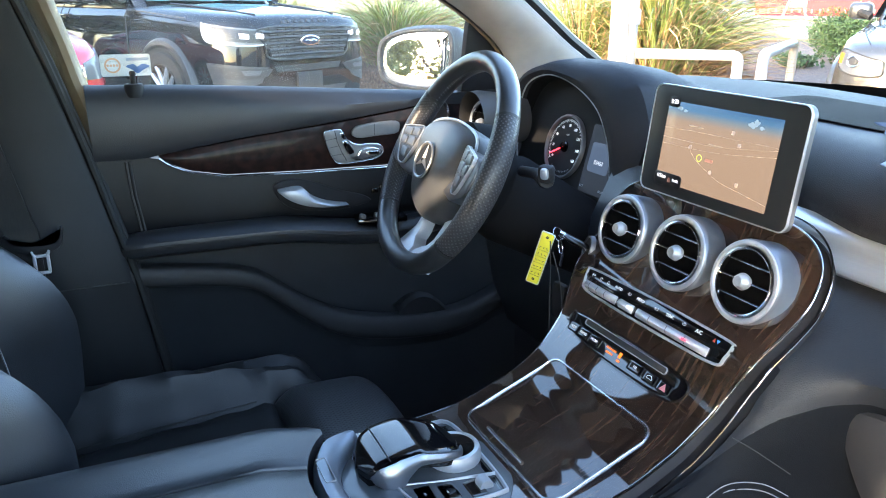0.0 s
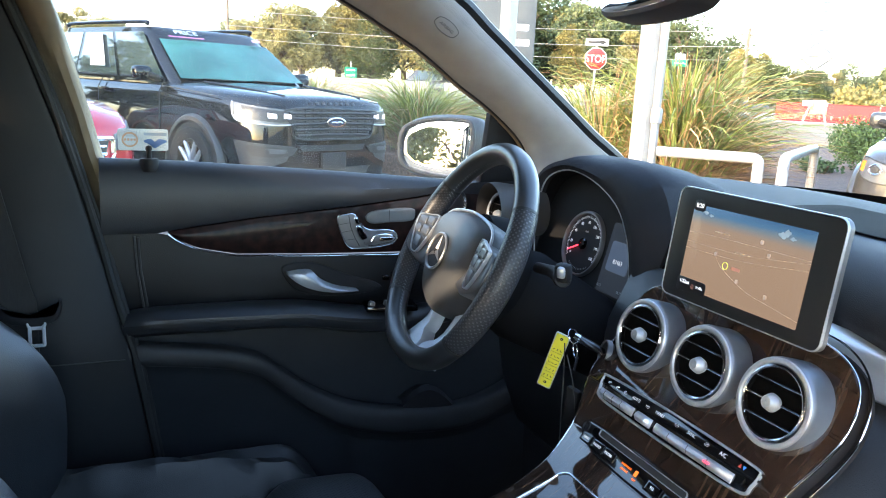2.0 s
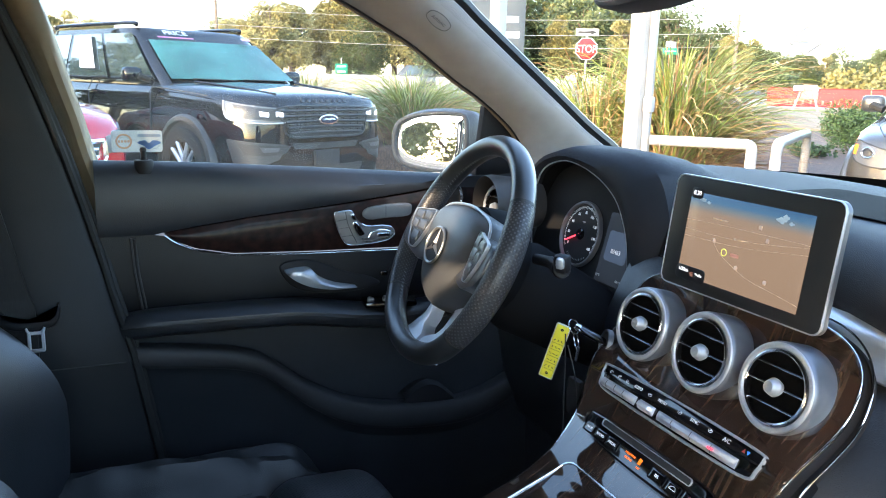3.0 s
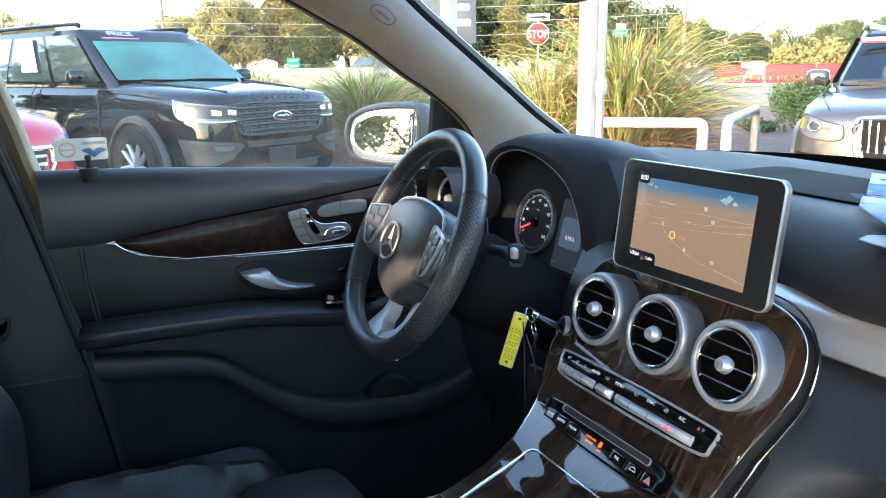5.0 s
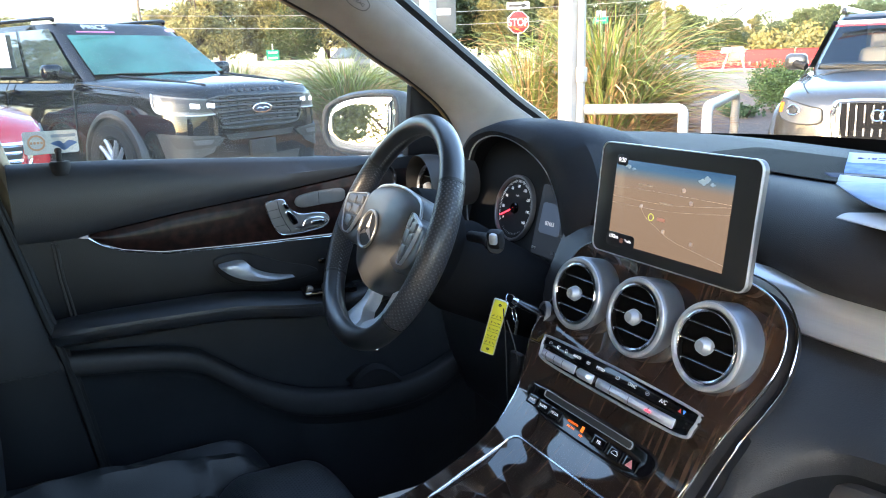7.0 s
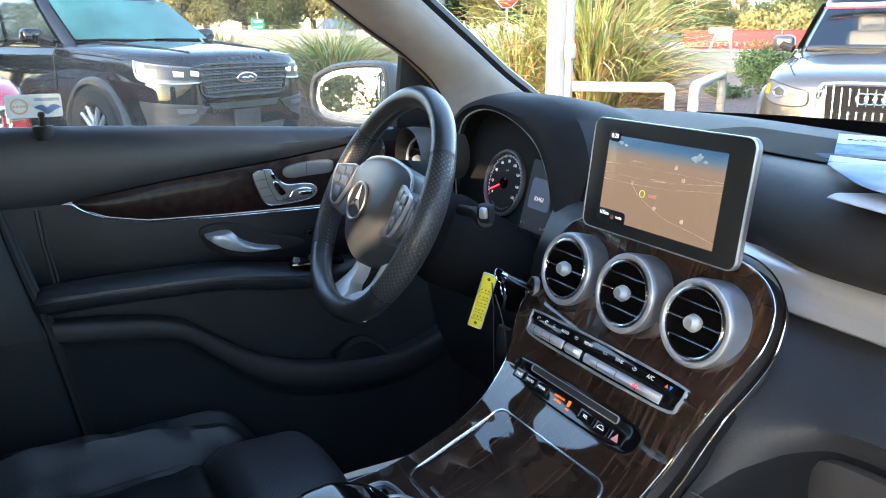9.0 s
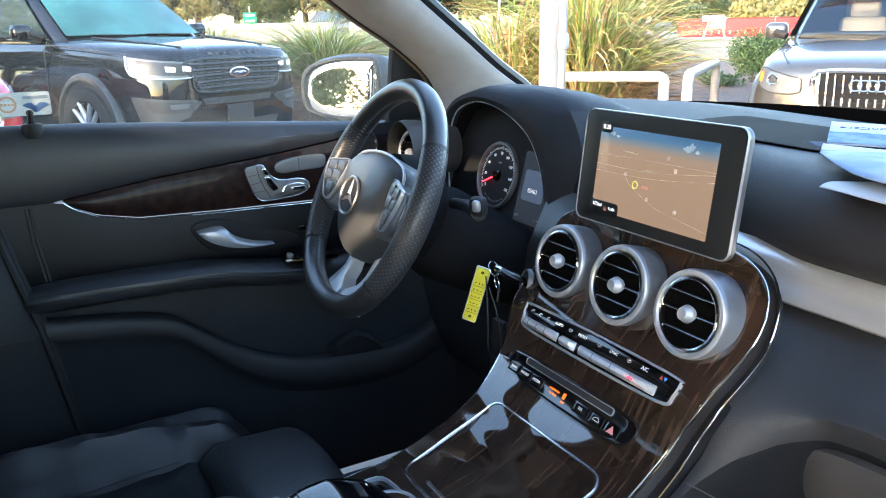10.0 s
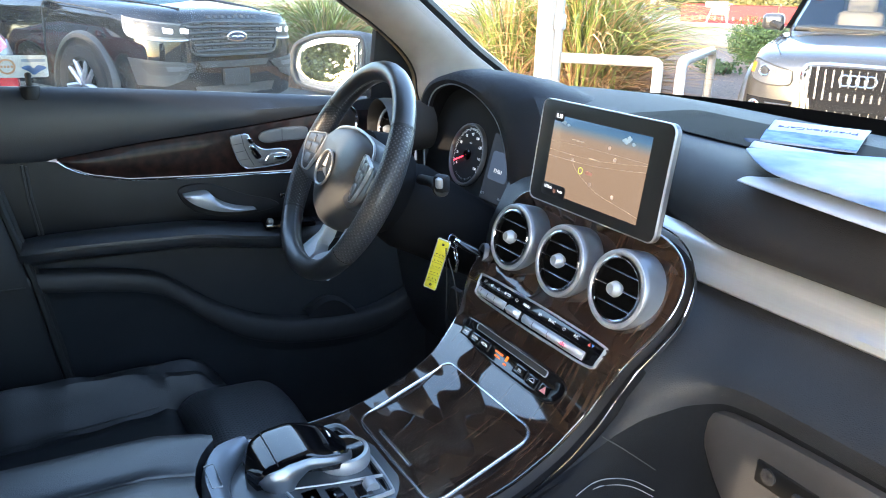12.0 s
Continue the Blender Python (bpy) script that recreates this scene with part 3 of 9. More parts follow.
single("trim_pillar_frame", tube([p + Vector((-0.016, 0.002, 0.0)) for p in glass_edge], 0.006, 8), SUNLIT_FRAME, "brown door frame by the pillar, coloured for its sunlight", "door frame", kind="structure")
single("trim_windscreen_edge", tube([p + Vector((-0.012, 0.014, 0.006)) for p in ws_edge], 0.012, 8), FRIT, "black border of the windscreen along the pillar", "windscreen border", kind="structure")
# mirrored pillar on the passenger side, outside the view
single("pillar_a_passenger", grid_mesh([[Vector((-p[0], p[1], p[2])) for p in row] for row in ap_rows]), PILLAR, "light grey windscreen pillar cover", "pillar", kind="structure")

# windscreen: bowed pane over the dashboard, with its black border at the foot
def ws_point(u, v):
    """u from -1 to 1 across, v from 0 (foot) to 1 (roof)."""
    foot = Vector((0.655 * u, 0.84 - 0.29 * abs(u) ** 2.2, 1.095 + 0.0 * u))
    head = Vector((0.54 * u, 0.06 - 0.16 * abs(u) ** 2.2, 1.545 - 0.025 * u * u))
    return foot.lerp(head, v) + Vector((0, 0.05, 0.03)) * math.sin(math.pi * v) * (1 - 0.9 * abs(u) ** 3)


windscreen = thing("window_1", "large clear windscreen with a black border", "windscreen", kind="structure", at=(0, 0.5, 1.1))
p = part("pane", grid_mesh([[ws_point(-1 + 2 * i / 24, j / 14) for j in range(15)] for i in range(25)]), SCREEN_GLASS, windscreen)
p.visible_shadow = False
part("border", grid_mesh([[ws_point(-1 + 2 * i / 24, -0.03 + 0.125 * j / 3) + Vector((0, -0.006, -0.004)) for j in range(4)] for i in range(25)]), FRIT, windscreen, "black printed border at the foot")

# ---- driver's door ----
def door_x(y, z):
    """The inner face of the door card: nearly flat, a little hollow below."""
    x = -0.738 + 0.010 * math.cos((y + 0.1) * 2.0)
    if z > 1.02:
        x -= 0.10 * (z - 1.02) ** 1.3 * 1.6
    return x


door = thing("driver_door", "black leather driver's door with dark wood trim", "car door", at=(-0.75, 0, 0.5))
sill = [(-0.47, 1.142), (-0.3, 1.136), (-0.1, 1.124), (0.11, 1.110), (0.30, 1.099), (0.42, 1.09)]
def sill_z(y):
    return float(np.interp(y, [p[0] for p in sill], [p[1] for p in sill]))


ys = [-0.455 + 0.875 * k / 40 for k in range(41)]
def wood_top(y):
    return float(np.interp(y, [-0.351, -0.203, -0.03, 0.104, 0.163, 0.34], [1.016, 1.037, 1.055, 1.072, 1.082, 1.09]))


def wood_low(y):
    return float(np.interp(y, [-0.351, -0.335, -0.301, -0.237, -0.099, 0.064, 0.34], [1.014, 1.001, 0.985, 0.972, 0.967, 0.964, 0.965]))


# upper pad: soft roll below the window
rows = []
for y in ys:
    top, low = sill_z(y), wood_top(y) if y > -0.36 else 1.012
    rows.append([(-0.80, y, top - 0.02), (-0.772, y, top - 0.003), (-0.757, y, top - 0.002), (-0.744, y, top - 0.010), (-0.733, y, top - 0.026), (-0.728, y, 0.5 * (top + low)), (-0.727, y, low + 0.016), (-0.732, y, low + 0.002), (-0.75, y, low - 0.002)])
part("upper_pad", grid_mesh(rows), DOOR_LEATHER_SKYLIT, door, "soft black upper pad")
# wood trim
wys = [-0.351 + 0.69 * (k / 36) ** 1.4 for k in range(37)]
rows = []
for y in wys:
    a, b = wood_low(y), wood_top(y)
    rows.append([(-0.745, y, a)] + [(-0.734 + 0.006 * math.sin(math.pi * f), y, a + (b - a) * f) for f in (0.02, 0.2, 0.4, 0.6, 0.8, 0.98)] + [(-0.745, y, b)])
wood = part("wood_trim", grid_mesh(rows), WOOD, door, "glossy dark wood trim")
part("chrome_strip", tube([(-0.729, y, wood_low(y) - 0.002) for y in wys], 0.0011, 6), CHROME, wood, "thin chrome strip")
# middle insert with a stitched vertical seam
rows = []
for y in ys:
    top = wood_low(y) - 0.001 if y > -0.351 else 1.013
    low = 0.86
    rows.append([(-0.737 + 0.004 * math.sin(math.pi * f) - 0.012 * max(0, 1 - f * 5), y, low + (top - low) * f) for f in [j / 8 for j in range(9)]])
part("middle_insert", grid_mesh(rows), DOOR_LEATHER_SHADED, door)
part("seam", tube([(-0.7325, -0.405, 1.01), (-0.7320, -0.402, 0.95), (-0.733, -0.392, 0.875)], 0.0024, 6), INK, door)
# raised edge, paler than the insert to paint a highlight beside the seam
part("insert_edge", tube([(-0.7315, -0.399, 1.008), (-0.7310, -0.396, 0.95), (-0.732, -0.386, 0.878)], 0.0022, 6), DARK_TRIM, door)
# armrest
arm = smooth_line([(-0.437, 0.866, 0.004), (-0.43, 0.877, 0.04), (-0.38, 0.885, 0.062), (-0.25, 0.887, 0.074), (-0.13, 0.884, 0.076), (-0.03, 0.868, 0.072), (0.06, 0.858, 0.06), (0.15, 0.862, 0.045), (0.24, 0.87, 0.02)], 5)
rows = []
for p in arm:
    y, zt, w = p
    rows.append([(-0.745, y, zt - 0.004), (-0.745 + 0.4 * w, y, zt + 0.001), (-0.745 + 0.82 * w, y, zt - 0.002), (-0.745 + w, y, zt - 0.012), (-0.745 + w * 1.02, y, zt - 0.022), (-0.745 + w * 0.96, y, zt - 0.034), (-0.745 + w * 0.7, y, zt - 0.044), (-0.75, y, zt - 0.046)])
armrest = part("armrest", grid_mesh(rows, caps=False), LEATHER, door, "padded black leather armrest")
part("stitching", tube([(-0.743 + 1.0 * p[2], p[0], p[1] - 0.018) for p in arm[2:-4]], 0.0009, 5), INK, armrest, "stitched seam")
# lower panel and the map pocket with its raised lip
POCKET = smooth_line([(-0.46, 0.832, 0), (-0.40, 0.822, 0), (-0.28, 0.806, 0), (-0.205, 0.787, 0), (-0.162, 0.757, 0), (-0.103, 0.711, 0), (-0.018, 0.668, 0), (0.087, 0.645, 0), (0.212, 0.640, 0), (0.30, 0.665, 0), (0.38, 0.71, 0)], 10)
def pocket_z(y):
    return float(np.interp(y, [p.x for p in POCKET], [p.y for p in POCKET]))


rows = []
for y in [-0.43 + 0.80 * k / 40 for k in range(41)]:
    rows.append([(-0.752, y, 0.88), (-0.752, y, 0.80), (-0.752, y, 0.72), (-0.752, y, 0.62)])
DOOR_LOWER = material("door_lower_plastic", (0.018, 0.020, 0.024), 0.5, spec=0.4, bump=0.3, bump_scale=520, bump_kind="voronoi", vary=0.2, vary_scale=9)
part("back_panel", grid_mesh(rows), DOOR_LOWER, door)
rows = []
for y in [-0.43 + 0.80 * k / 48 for k in range(49)]:
    z = pocket_z(y)
    lip = 0.026 + 0.014 * max(0, min(1, (y + 0.2) / 0.15))
    rows.append([(-0.748, y, z - 0.02), (-0.742, y, z - 0.004), (-0.72, y, z + 0.001), (-0.708, y, z - 0.003), (-0.700, y, z - 0.012), (-0.700, y, z - lip), (-0.708, y, z - lip - 0.010), (-0.716, y, z - lip - 0.03), (-0.72, y, 0.60), (-0.715, y, 0.50), (-0.70, y, 0.40)])
part("map_pocket", grid_mesh(rows), DOOR_LOWER, door, "black map pocket with a raised grey lip")
rows = []
for y in [-0.43 + 0.80 * k / 48 for k in range(49)]:
    z = pocket_z(y)
    lip = 0.026 + 0.014 * max(0, min(1, (y + 0.2) / 0.15))
    mid_h = 0.5 * lip + 0.004
    rows.append([(-0.7405, y, z - 0.001)] + [(-0.722 + 0.024 * math.sin(q) ** 0.4 if 0 < q < 3.14 else -0.722, y, z - mid_h + (mid_h + 0.003) * math.cos(q)) for q in [math.pi * j / 10 for j in range(11)]])
part("pocket_lip", grid_mesh(rows), DARK_TRIM, door, "dark grey lip of the map pocket")
rows = []
for k in range(17):
    q = k / 16
    rows.append([(-0.750, 0.085 + 0.11 * q, 0.655 + 0.030 * math.sin(math.pi * q) - 0.012 * q), (-0.722, 0.085 + 0.11 * q, 0.660 + 0.034 * math.sin(math.pi * q) - 0.012 * q), (-0.712, 0.085 + 0.11 * q, 0.652 + 0.034 * math.sin(math.pi * q) - 0.012 * q), (-0.712, 0.085 + 0.11 * q, 0.60)])
part("bottle_holder", grid_mesh(rows), SOFT_BLACK, door, "black bottle holder in the pocket")
# inner handle: chrome blade in a dark bowl
bowl = smooth_line([(-0.155, 0.945, 0), (-0.10, 0.952, 0), (-0.03, 0.925, 0), (0.02, 0.91, 0), (0.035, 0.895, 0), (-0.02, 0.885, 0), (-0.09, 0.888, 0), (-0.135, 0.905, 0)], 5, True)
part("handle_bowl", plate([(p.x, p.y) for p in bowl], -0.02, 0.003, lambda u, v, h: Vector((-0.733 + h, u, v)), 0.003, 4), SOFT_BLACK, door)
top = smooth_line([(-0.148, 0.937, 0), (-0.12, 0.9405, 0), (-0.102, 0.938, 0), (-0.085, 0.921, 0), (-0.055, 0.907, 0), (-0.015, 0.899, 0)], 5)
bot = smooth_line([(-0.148, 0.933, 0), (-0.135, 0.922, 0), (-0.115, 0.911, 0), (-0.09, 0.903, 0), (-0.055, 0.898, 0), (-0.015, 0.897, 0)], 5)
rows = []
for a, b in zip(top, bot):
    s = 0.012 * math.sin(math.pi * min(1, max(0, (a.x + 0.16) / 0.16)))
    rows.append([(-0.722 + s, a.x, a.y), (-0.714 + s, 0.5 * (a.x + b.x), 0.5 * (a.y + b.y) + 0.3 * (a.y - b.y)), (-0.712 + s, 0.5 * (a.x + b.x), 0.5 * (a.y + b.y)), (-0.716 + s, b.x, b.y), (-0.728, b.x, b.y), (-0.732, a.x, a.y)])
part("handle", grid_mesh(rows, close_v=True, caps=True), SATIN, door, "silver curved inner door handle")
# seat switches
sw_out = smooth_line([(-0.055, 1.036, 0), (-0.04, 1.042, 0), (-0.022, 1.042, 0), (-0.008, 1.022, 0), (0.01, 1.012, 0), (0.04, 1.012, 0), (0.060, 1.006, 0), (0.062, 0.992, 0), (0.045, 0.982, 0), (0.0, 0.977, 0), (-0.03, 0.979, 0), (-0.045, 1.0, 0)], 4, True)
def door_face(u, v, h):
    return Vector((-0.729 + h, u, v))


SWITCH_GREY = material("grey_switch_plastic", (0.21, 0.205, 0.20), 0.45, 0.25, vary=0.05, vary_scale=40)
switches = part("seat_switch_panel", plate([(p.x, p.y) for p in sw_out], 0, 0.006, door_face, 0.002, 4), SWITCH_GREY, door, "grey seat switch panel")
part("panel_rim", tube([door_face(p.x, p.y, 0.005) for p in sw_out], 0.0008, 6, closed=True), CHROME, switches, "thin bright rim")
part("memory_line", tube([door_face(u, w, 0.0062) for u, w in ((-0.034, 1.041), (-0.030, 1.020), (-0.022, 1.000), (-0.012, 0.982))], 0.0006, 5), INK, switches)
for u0, w0, u1, w1 in ((-0.051, 1.024, -0.031, 1.027), (-0.047, 1.009, -0.027, 1.012), (-0.041, 0.994, -0.019, 0.996)):
    part("memory_line", tube([door_face(u0, w0, 0.0062), door_face(u1, w1, 0.0062)], 0.0005, 5), INK, switches)
for name, pts in (("headrest_switch", [(-0.026, 1.036), (-0.019, 1.037), (-0.013, 1.026), (-0.021, 1.025)]),
                  ("backrest_switch", [(-0.022, 1.019), (-0.012, 1.021), (0.002, 1.001), (-0.001, 0.995), (-0.011, 0.996)]),
                  ("cushion_switch", [(-0.004, 0.990), (0.006, 0.988), (0.016, 1.003), (0.040, 1.006), (0.056, 1.000), (0.056, 0.991), (0.030, 0.984), (0.006, 0.982)])):
    o = [(p.x, p.y) for p in smooth_line([(x, y, 0) for x, y in pts], 4, True)]
    sw = part(name, plate(o, 0.005, 0.011, door_face, 0.003, 3), CHROME, switches, "bright rimmed switch")
    part("switch_face", plate(shrink(o, 0.0022), 0.010, 0.0115, door_face, 0.0005, 2), SWITCH_GREY if name == "cushion_switch" else PIANO, sw)
part("slide_bar", plate(rounded(0.026, 0.007, 0.003, 4, 0.038, 0.9955), 0.011, 0.014, door_face, 0.001, 2), CHROME, switches)
heat = part("seat_heat_panel", plate([(p.x, p.y) for p in smooth_line([(0.000, 1.034, 0), (0.01, 1.046, 0), (0.05, 1.052, 0), (0.092, 1.052, 0), (0.098, 1.040, 0), (0.090, 1.028, 0), (0.05, 1.026, 0), (0.012, 1.024, 0)], 4, True)], 0, 0.006, door_face, 0.002, 4), SWITCH_GREY, door, "grey seat heating switch")
part("key_gap", rbox(0.0006, 0.0008, 0.022, 0, pose(-0.7226, 0.045, 1.039)), INK, heat)
# window switch block on the armrest and lock buttons above
wsw = part("window_switch_block", rbox(0.05, 0.10, 0.012, 0.004, pose(-0.700, 0.045, 0.868, 0, 0, -6)), PIANO, door, "black window switch block")
for yy in (0.005, 0.035, 0.065):
    part("window_switch", rbox(0.013, 0.012, 0.012, 0.003, pose(-0.690, yy, 0.876, -14, 0, -6)), SWITCH_GREY, wsw, "silver rocker switch")
for yy, zz in ((0.045, 0.916), (0.062, 0.922)):
    part("lock_button", rbox(0.006, 0.014, 0.010, 0.002, pose(-0.731, yy, zz)), PIANO, door)
# round tweeter ring and lock knob
part("speaker_ring", lathe([(0.030, 0.0), (0.034, 0.002), (0.036, 0.0), (0.034, -0.004), (0.030, -0.003)], 32, axes((-0.724, 0.17, 1.060), (0, 1, 0), (0, 0, 1)), closed=True), CHROME, door, "chrome ring round a small speaker")
part("speaker_mesh", lathe([(0.030, -0.002), (0.02, 0.001), (0.0005, 0.002)], 24, axes((-0.724, 0.17, 1.060), (0, 1, 0), (0, 0, 1))), SOFT_BLACK, door)
knob = part("lock_collar", lathe([(0.014, -0.02), (0.016, -0.002), (0.014, 0.002), (0.008, 0.003), (0.006, 0.0)], 20, pose(-0.747, -0.377, 1.138)), SOFT_BLACK, door)
part("lock_knob", lathe([(0.0045, -0.01), (0.0045, 0.014), (0.0055, 0.015), (0.0055, 0.018), (0.004, 0.021), (0.0005, 0.022)], 16, pose(-0.747, -0.377, 1.140)), SOFT_BLACK, knob, "small black lock knob")
# mirror triangle with its speaker mesh
tri = [(0.238, 1.10), (0.42, 1.095), (0.42, 1.11), (0.34, 1.17), (0.285, 1.21), (0.236, 1.238)]
part("mirror_triangle", plate(tri, -0.012, 0.006, lambda u, v, h: Vector((-0.745 + h + 0.25 * (v - 1.1), u, v)), 0.004, 3), SOFT_BLACK, door, "black perforated mirror triangle")
# window pane
pane_out = [(-0.46, 1.08), (0.42, 1.05), (0.34, 1.16), (0.27, 1.23), (0.06, 1.38), (-0.2, 1.51), (-0.62, 1.53)]
side_window = thing("window_2", "raised side window of the driver's door, dusty", "car window", kind="structure", at=(-0.77, 0, 1.1))
def pane_at(u, v, h):
    return Vector((-0.785 + 0.30 * max(0, v - 1.08) ** 1.15 + h, u, v))


p = part("pane", plate(pane_out, 0, 0.004, pane_at, 0.0005, 6), SIDE_GLASS, side_window)
p.visible_shadow = False

# sticker on the side window: paper that lets daylight through
STICKER = material("translucent_white_sticker", (0.75, 0.74, 0.70), 0.6, spec=0.2)
_nt = STICKER.node_tree
_tl, _mx = _nt.nodes.new("ShaderNodeBsdfTranslucent"), _nt.nodes.new("ShaderNodeMixShader")
_tl.inputs[0].default_value, _mx.inputs[0].default_value = (0.75, 0.74, 0.70, 1), 0.55
_nt.links.new(_nt.nodes["Principled BSDF"].outputs[0], _mx.inputs[1])
_nt.links.new(_tl.outputs[0], _mx.inputs[2])
_nt.links.new(_mx.outputs[0], _nt.nodes["Material Output"].inputs[0])
STICKER_BLUE, STICKER_GREY = material("faded_sticker_blue", (0.10, 0.19, 0.42), 0.5), material("faded_sticker_grey", (0.35, 0.40, 0.48), 0.5)
stk = thing("window_sticker", "white dealer sticker with orange ring and blue map", "sticker", at=(-0.77, -0.385, 1.17))
def stick(u, v, h):
    return pane_at(-0.385 + u, 1.170 + v, 0.0045 + h)


part("card", plate(rounded(0.080, 0.037, 0.004), 0, 0.0006, stick, 0.0002, 3), STICKER, stk)
part("orange_ring", ring_plate([(0.013 * math.cos(a) - 0.021, 0.013 * math.sin(a)) for a in [2 * math.pi * k / 24 for k in range(24)]], 0.003, 0.0006, 0.0009, stick), ORANGE_BOARD, stk)
part("blue_map", plate([(p.x, p.y) for p in smooth_line([(0.0, -0.002, 0), (0.012, 0.002, 0), (0.018, -0.003, 0), (0.026, 0.002, 0), (0.038, -0.002, 0), (0.028, -0.008, 0), (0.018, -0.014, 0), (0.010, -0.008, 0)], 4, True)], 0.0006, 0.0009, stick, 0.0001, 2), STICKER_BLUE, stk)
part("caption_bar", plate(rounded(0.036, 0.005, 0.001, 2, 0.019, 0.010), 0.0006, 0.0009, stick, 0.0001, 2), STICKER_GREY, stk)
for k in range(4):
    part("word_bar", plate(rounded(0.0035, 0.004, 0.0008, 2, -0.0285 + 0.005 * k, 0.0), 0.0006, 0.0009, stick, 0.0001, 2), ORANGE_BOARD, stk)

# outside mirror
om = thing("door_mirror", "outside door mirror with sunlit glass", "door mirror", at=(-1.0, 0.28, 1.14))
mo = smooth_line([(0.18, 1.145, 0), (0.19, 1.185, 0), (0.235, 1.208, 0), (0.30, 1.215, 0), (0.338, 1.205, 0), (0.345, 1.14, 0), (0.335, 1.082, 0), (0.28, 1.072, 0), (0.215, 1.080, 0), (0.188, 1.10, 0)], 5, True)
def mir(u, v, h):
    """The mirror's face looks back and towards the driver."""
    c = Vector((-1.05, 0.262, 1.143))
    ax = Vector((0.825, 0.565, 0)).normalized()
    nm = Vector((0.565, -0.825, 0.095)).normalized()
    return c + ax * (u - 0.262) * 1.30 + (Vector((0, 0, 1)) - 0.095 * nm) * (v - 1.143) + nm * h


mo2 = [(p.x, p.y) for p in mo]
bm = bmesh.new()
rows = [[mir(u, v, 0.0) for u, v in mo2], [mir(u, v, -0.02) for u, v in shrink(mo2, -0.008)], [mir(u, v, -0.06) for u, v in shrink(mo2, -0.006)], [mir(u, v, -0.10) for u, v in shrink(mo2, 0.012)], [mir(u, v, -0.125) for u, v in shrink(mo2, 0.035)]]
grid_mesh(rows, close_v=True, caps=False, bm=bm)
part("housing", bm, BROWN_TRIM, om, "grey mirror housing")
part("rim", ring_plate(shrink(mo2, -0.001), 0.010, -0.006, 0.004, mir), BROWN_TRIM, om)
part("mirror_glass", plate(shrink(mo2, 0.009), -0.004, -0.002, mir, 0.0005, 4), MIRROR, om, "bright mirror glass")
part("arm", tube([(-0.99, 0.36, 1.10), (-0.88, 0.38, 1.10), (-0.78, 0.37, 1.10)], [0.035, 0.03, 0.028], 12), BROWN_TRIM, om)

# open passenger door, swung out beside the camera
pdoor = thing("passenger_door", "open black leather passenger door", "car door", at=(0.86, 0.44, 0.3))
PD = pose(0.86, 0.44, 0, 0, 0, -47)
part("door_card", plate([(0.0, 0.36), (1.02, 0.36), (1.10, 0.70), (1.10, 1.10), (0.0, 1.06)], -0.06, 0.02, lambda u, v, h: PD @ Vector((u, -h, v)), 0.01, 3), DOOR_LEATHER_SHADED, pdoor, "black door card")
part("window_frame", tube([PD @ Vector(p) for p in ((0.02, 0.02, 1.06), (0.34, 0.04, 1.32), (0.70, 0.05, 1.46), (1.14, 0.05, 1.47), (1.10, 0.02, 1.10))], 0.022, 8), RUBBER, pdoor, "black window frame")
p = part("pane", plate([(0.05, 1.06), (1.09, 1.10), (1.12, 1.46), (0.70, 1.45), (0.34, 1.31)], -0.03, -0.026, lambda u, v, h: PD @ Vector((u, -h, v)), 0.001, 3), PANE, pdoor)
p.visible_shadow = False

# ---- dashboard ----
dash = thing("dashboard", "black padded dashboard with brushed metal strip", "dashboard", at=(0, 0.5, 0.9))
def ws_foot(x):
    return 0.815 - 0.29 * abs(x / 0.655) ** 2.2


def lip_y(x):
    """Front edge of the upper pad."""
    return float(np.interp(x, [-0.7, -0.25, -0.15, 0.02, 0.16, 0.75], [0.36, 0.36, 0.33, 0.31, 0.268, 0.262]))


ROLL = [(0.082, 0.0), (0.062, 0.0013), (0.045, 0.005), (0.030, 0.0115), (0.018, 0.021), (0.009, 0.034), (0.003, 0.050), (0.0, 0.066)]   # behind the edge, below the top
def pad_top(x):
    return 1.128 + 0.018 * math.exp(-((x + 0.40) / 0.24) ** 2)


def pad_z(x, y):
    """Height of the pad over the plan."""
    l = lip_y(x)
    return pad_top(x) - float(np.interp(-(y - l), [-p[0] for p in ROLL], [p[1] for p in ROLL]))


xs = [-0.70 + 1.40 * k / 56 for k in range(57)]
rows = []
for x in xs:
    f, l = ws_foot(x), lip_y(x)
    top = pad_top(x)
    row = [(x, f, 1.10), (x, f - 0.01, 1.106), (x, f - 0.08 * min(1, (f - l) * 3), top - 0.004), (x, 0.5 * (f + l) + 0.06, top)]
    row += [(x, l + min(d, 0.4 * (f - l)), top - q) for d, q in ROLL]
    rows.append(row + [(x, l + 0.004, 1.052), (x, l + 0.014, 1.042), (x, l + 0.03, 1.036)])
part("upper_pad", grid_mesh(rows), DASH_PAD, dash, "grained black upper pad")
# perforated speaker cover in the middle
part("speaker_cover", plate(rounded(0.40, 0.18, 0.03, 5, 0.0, 0.51), 0, 0.0005, lambda u, v, h: Vector((u, v, pad_z(u, v) + 0.0002 + h)), 0.0003, 6),
     material("speaker_perforation", (0.007, 0.007, 0.008), 0.75, spec=0.05, bump=1.0, bump_scale=220, bump_kind="dots"), dash, "perforated speaker cover")
# brushed metal strip on the passenger side
rows = []
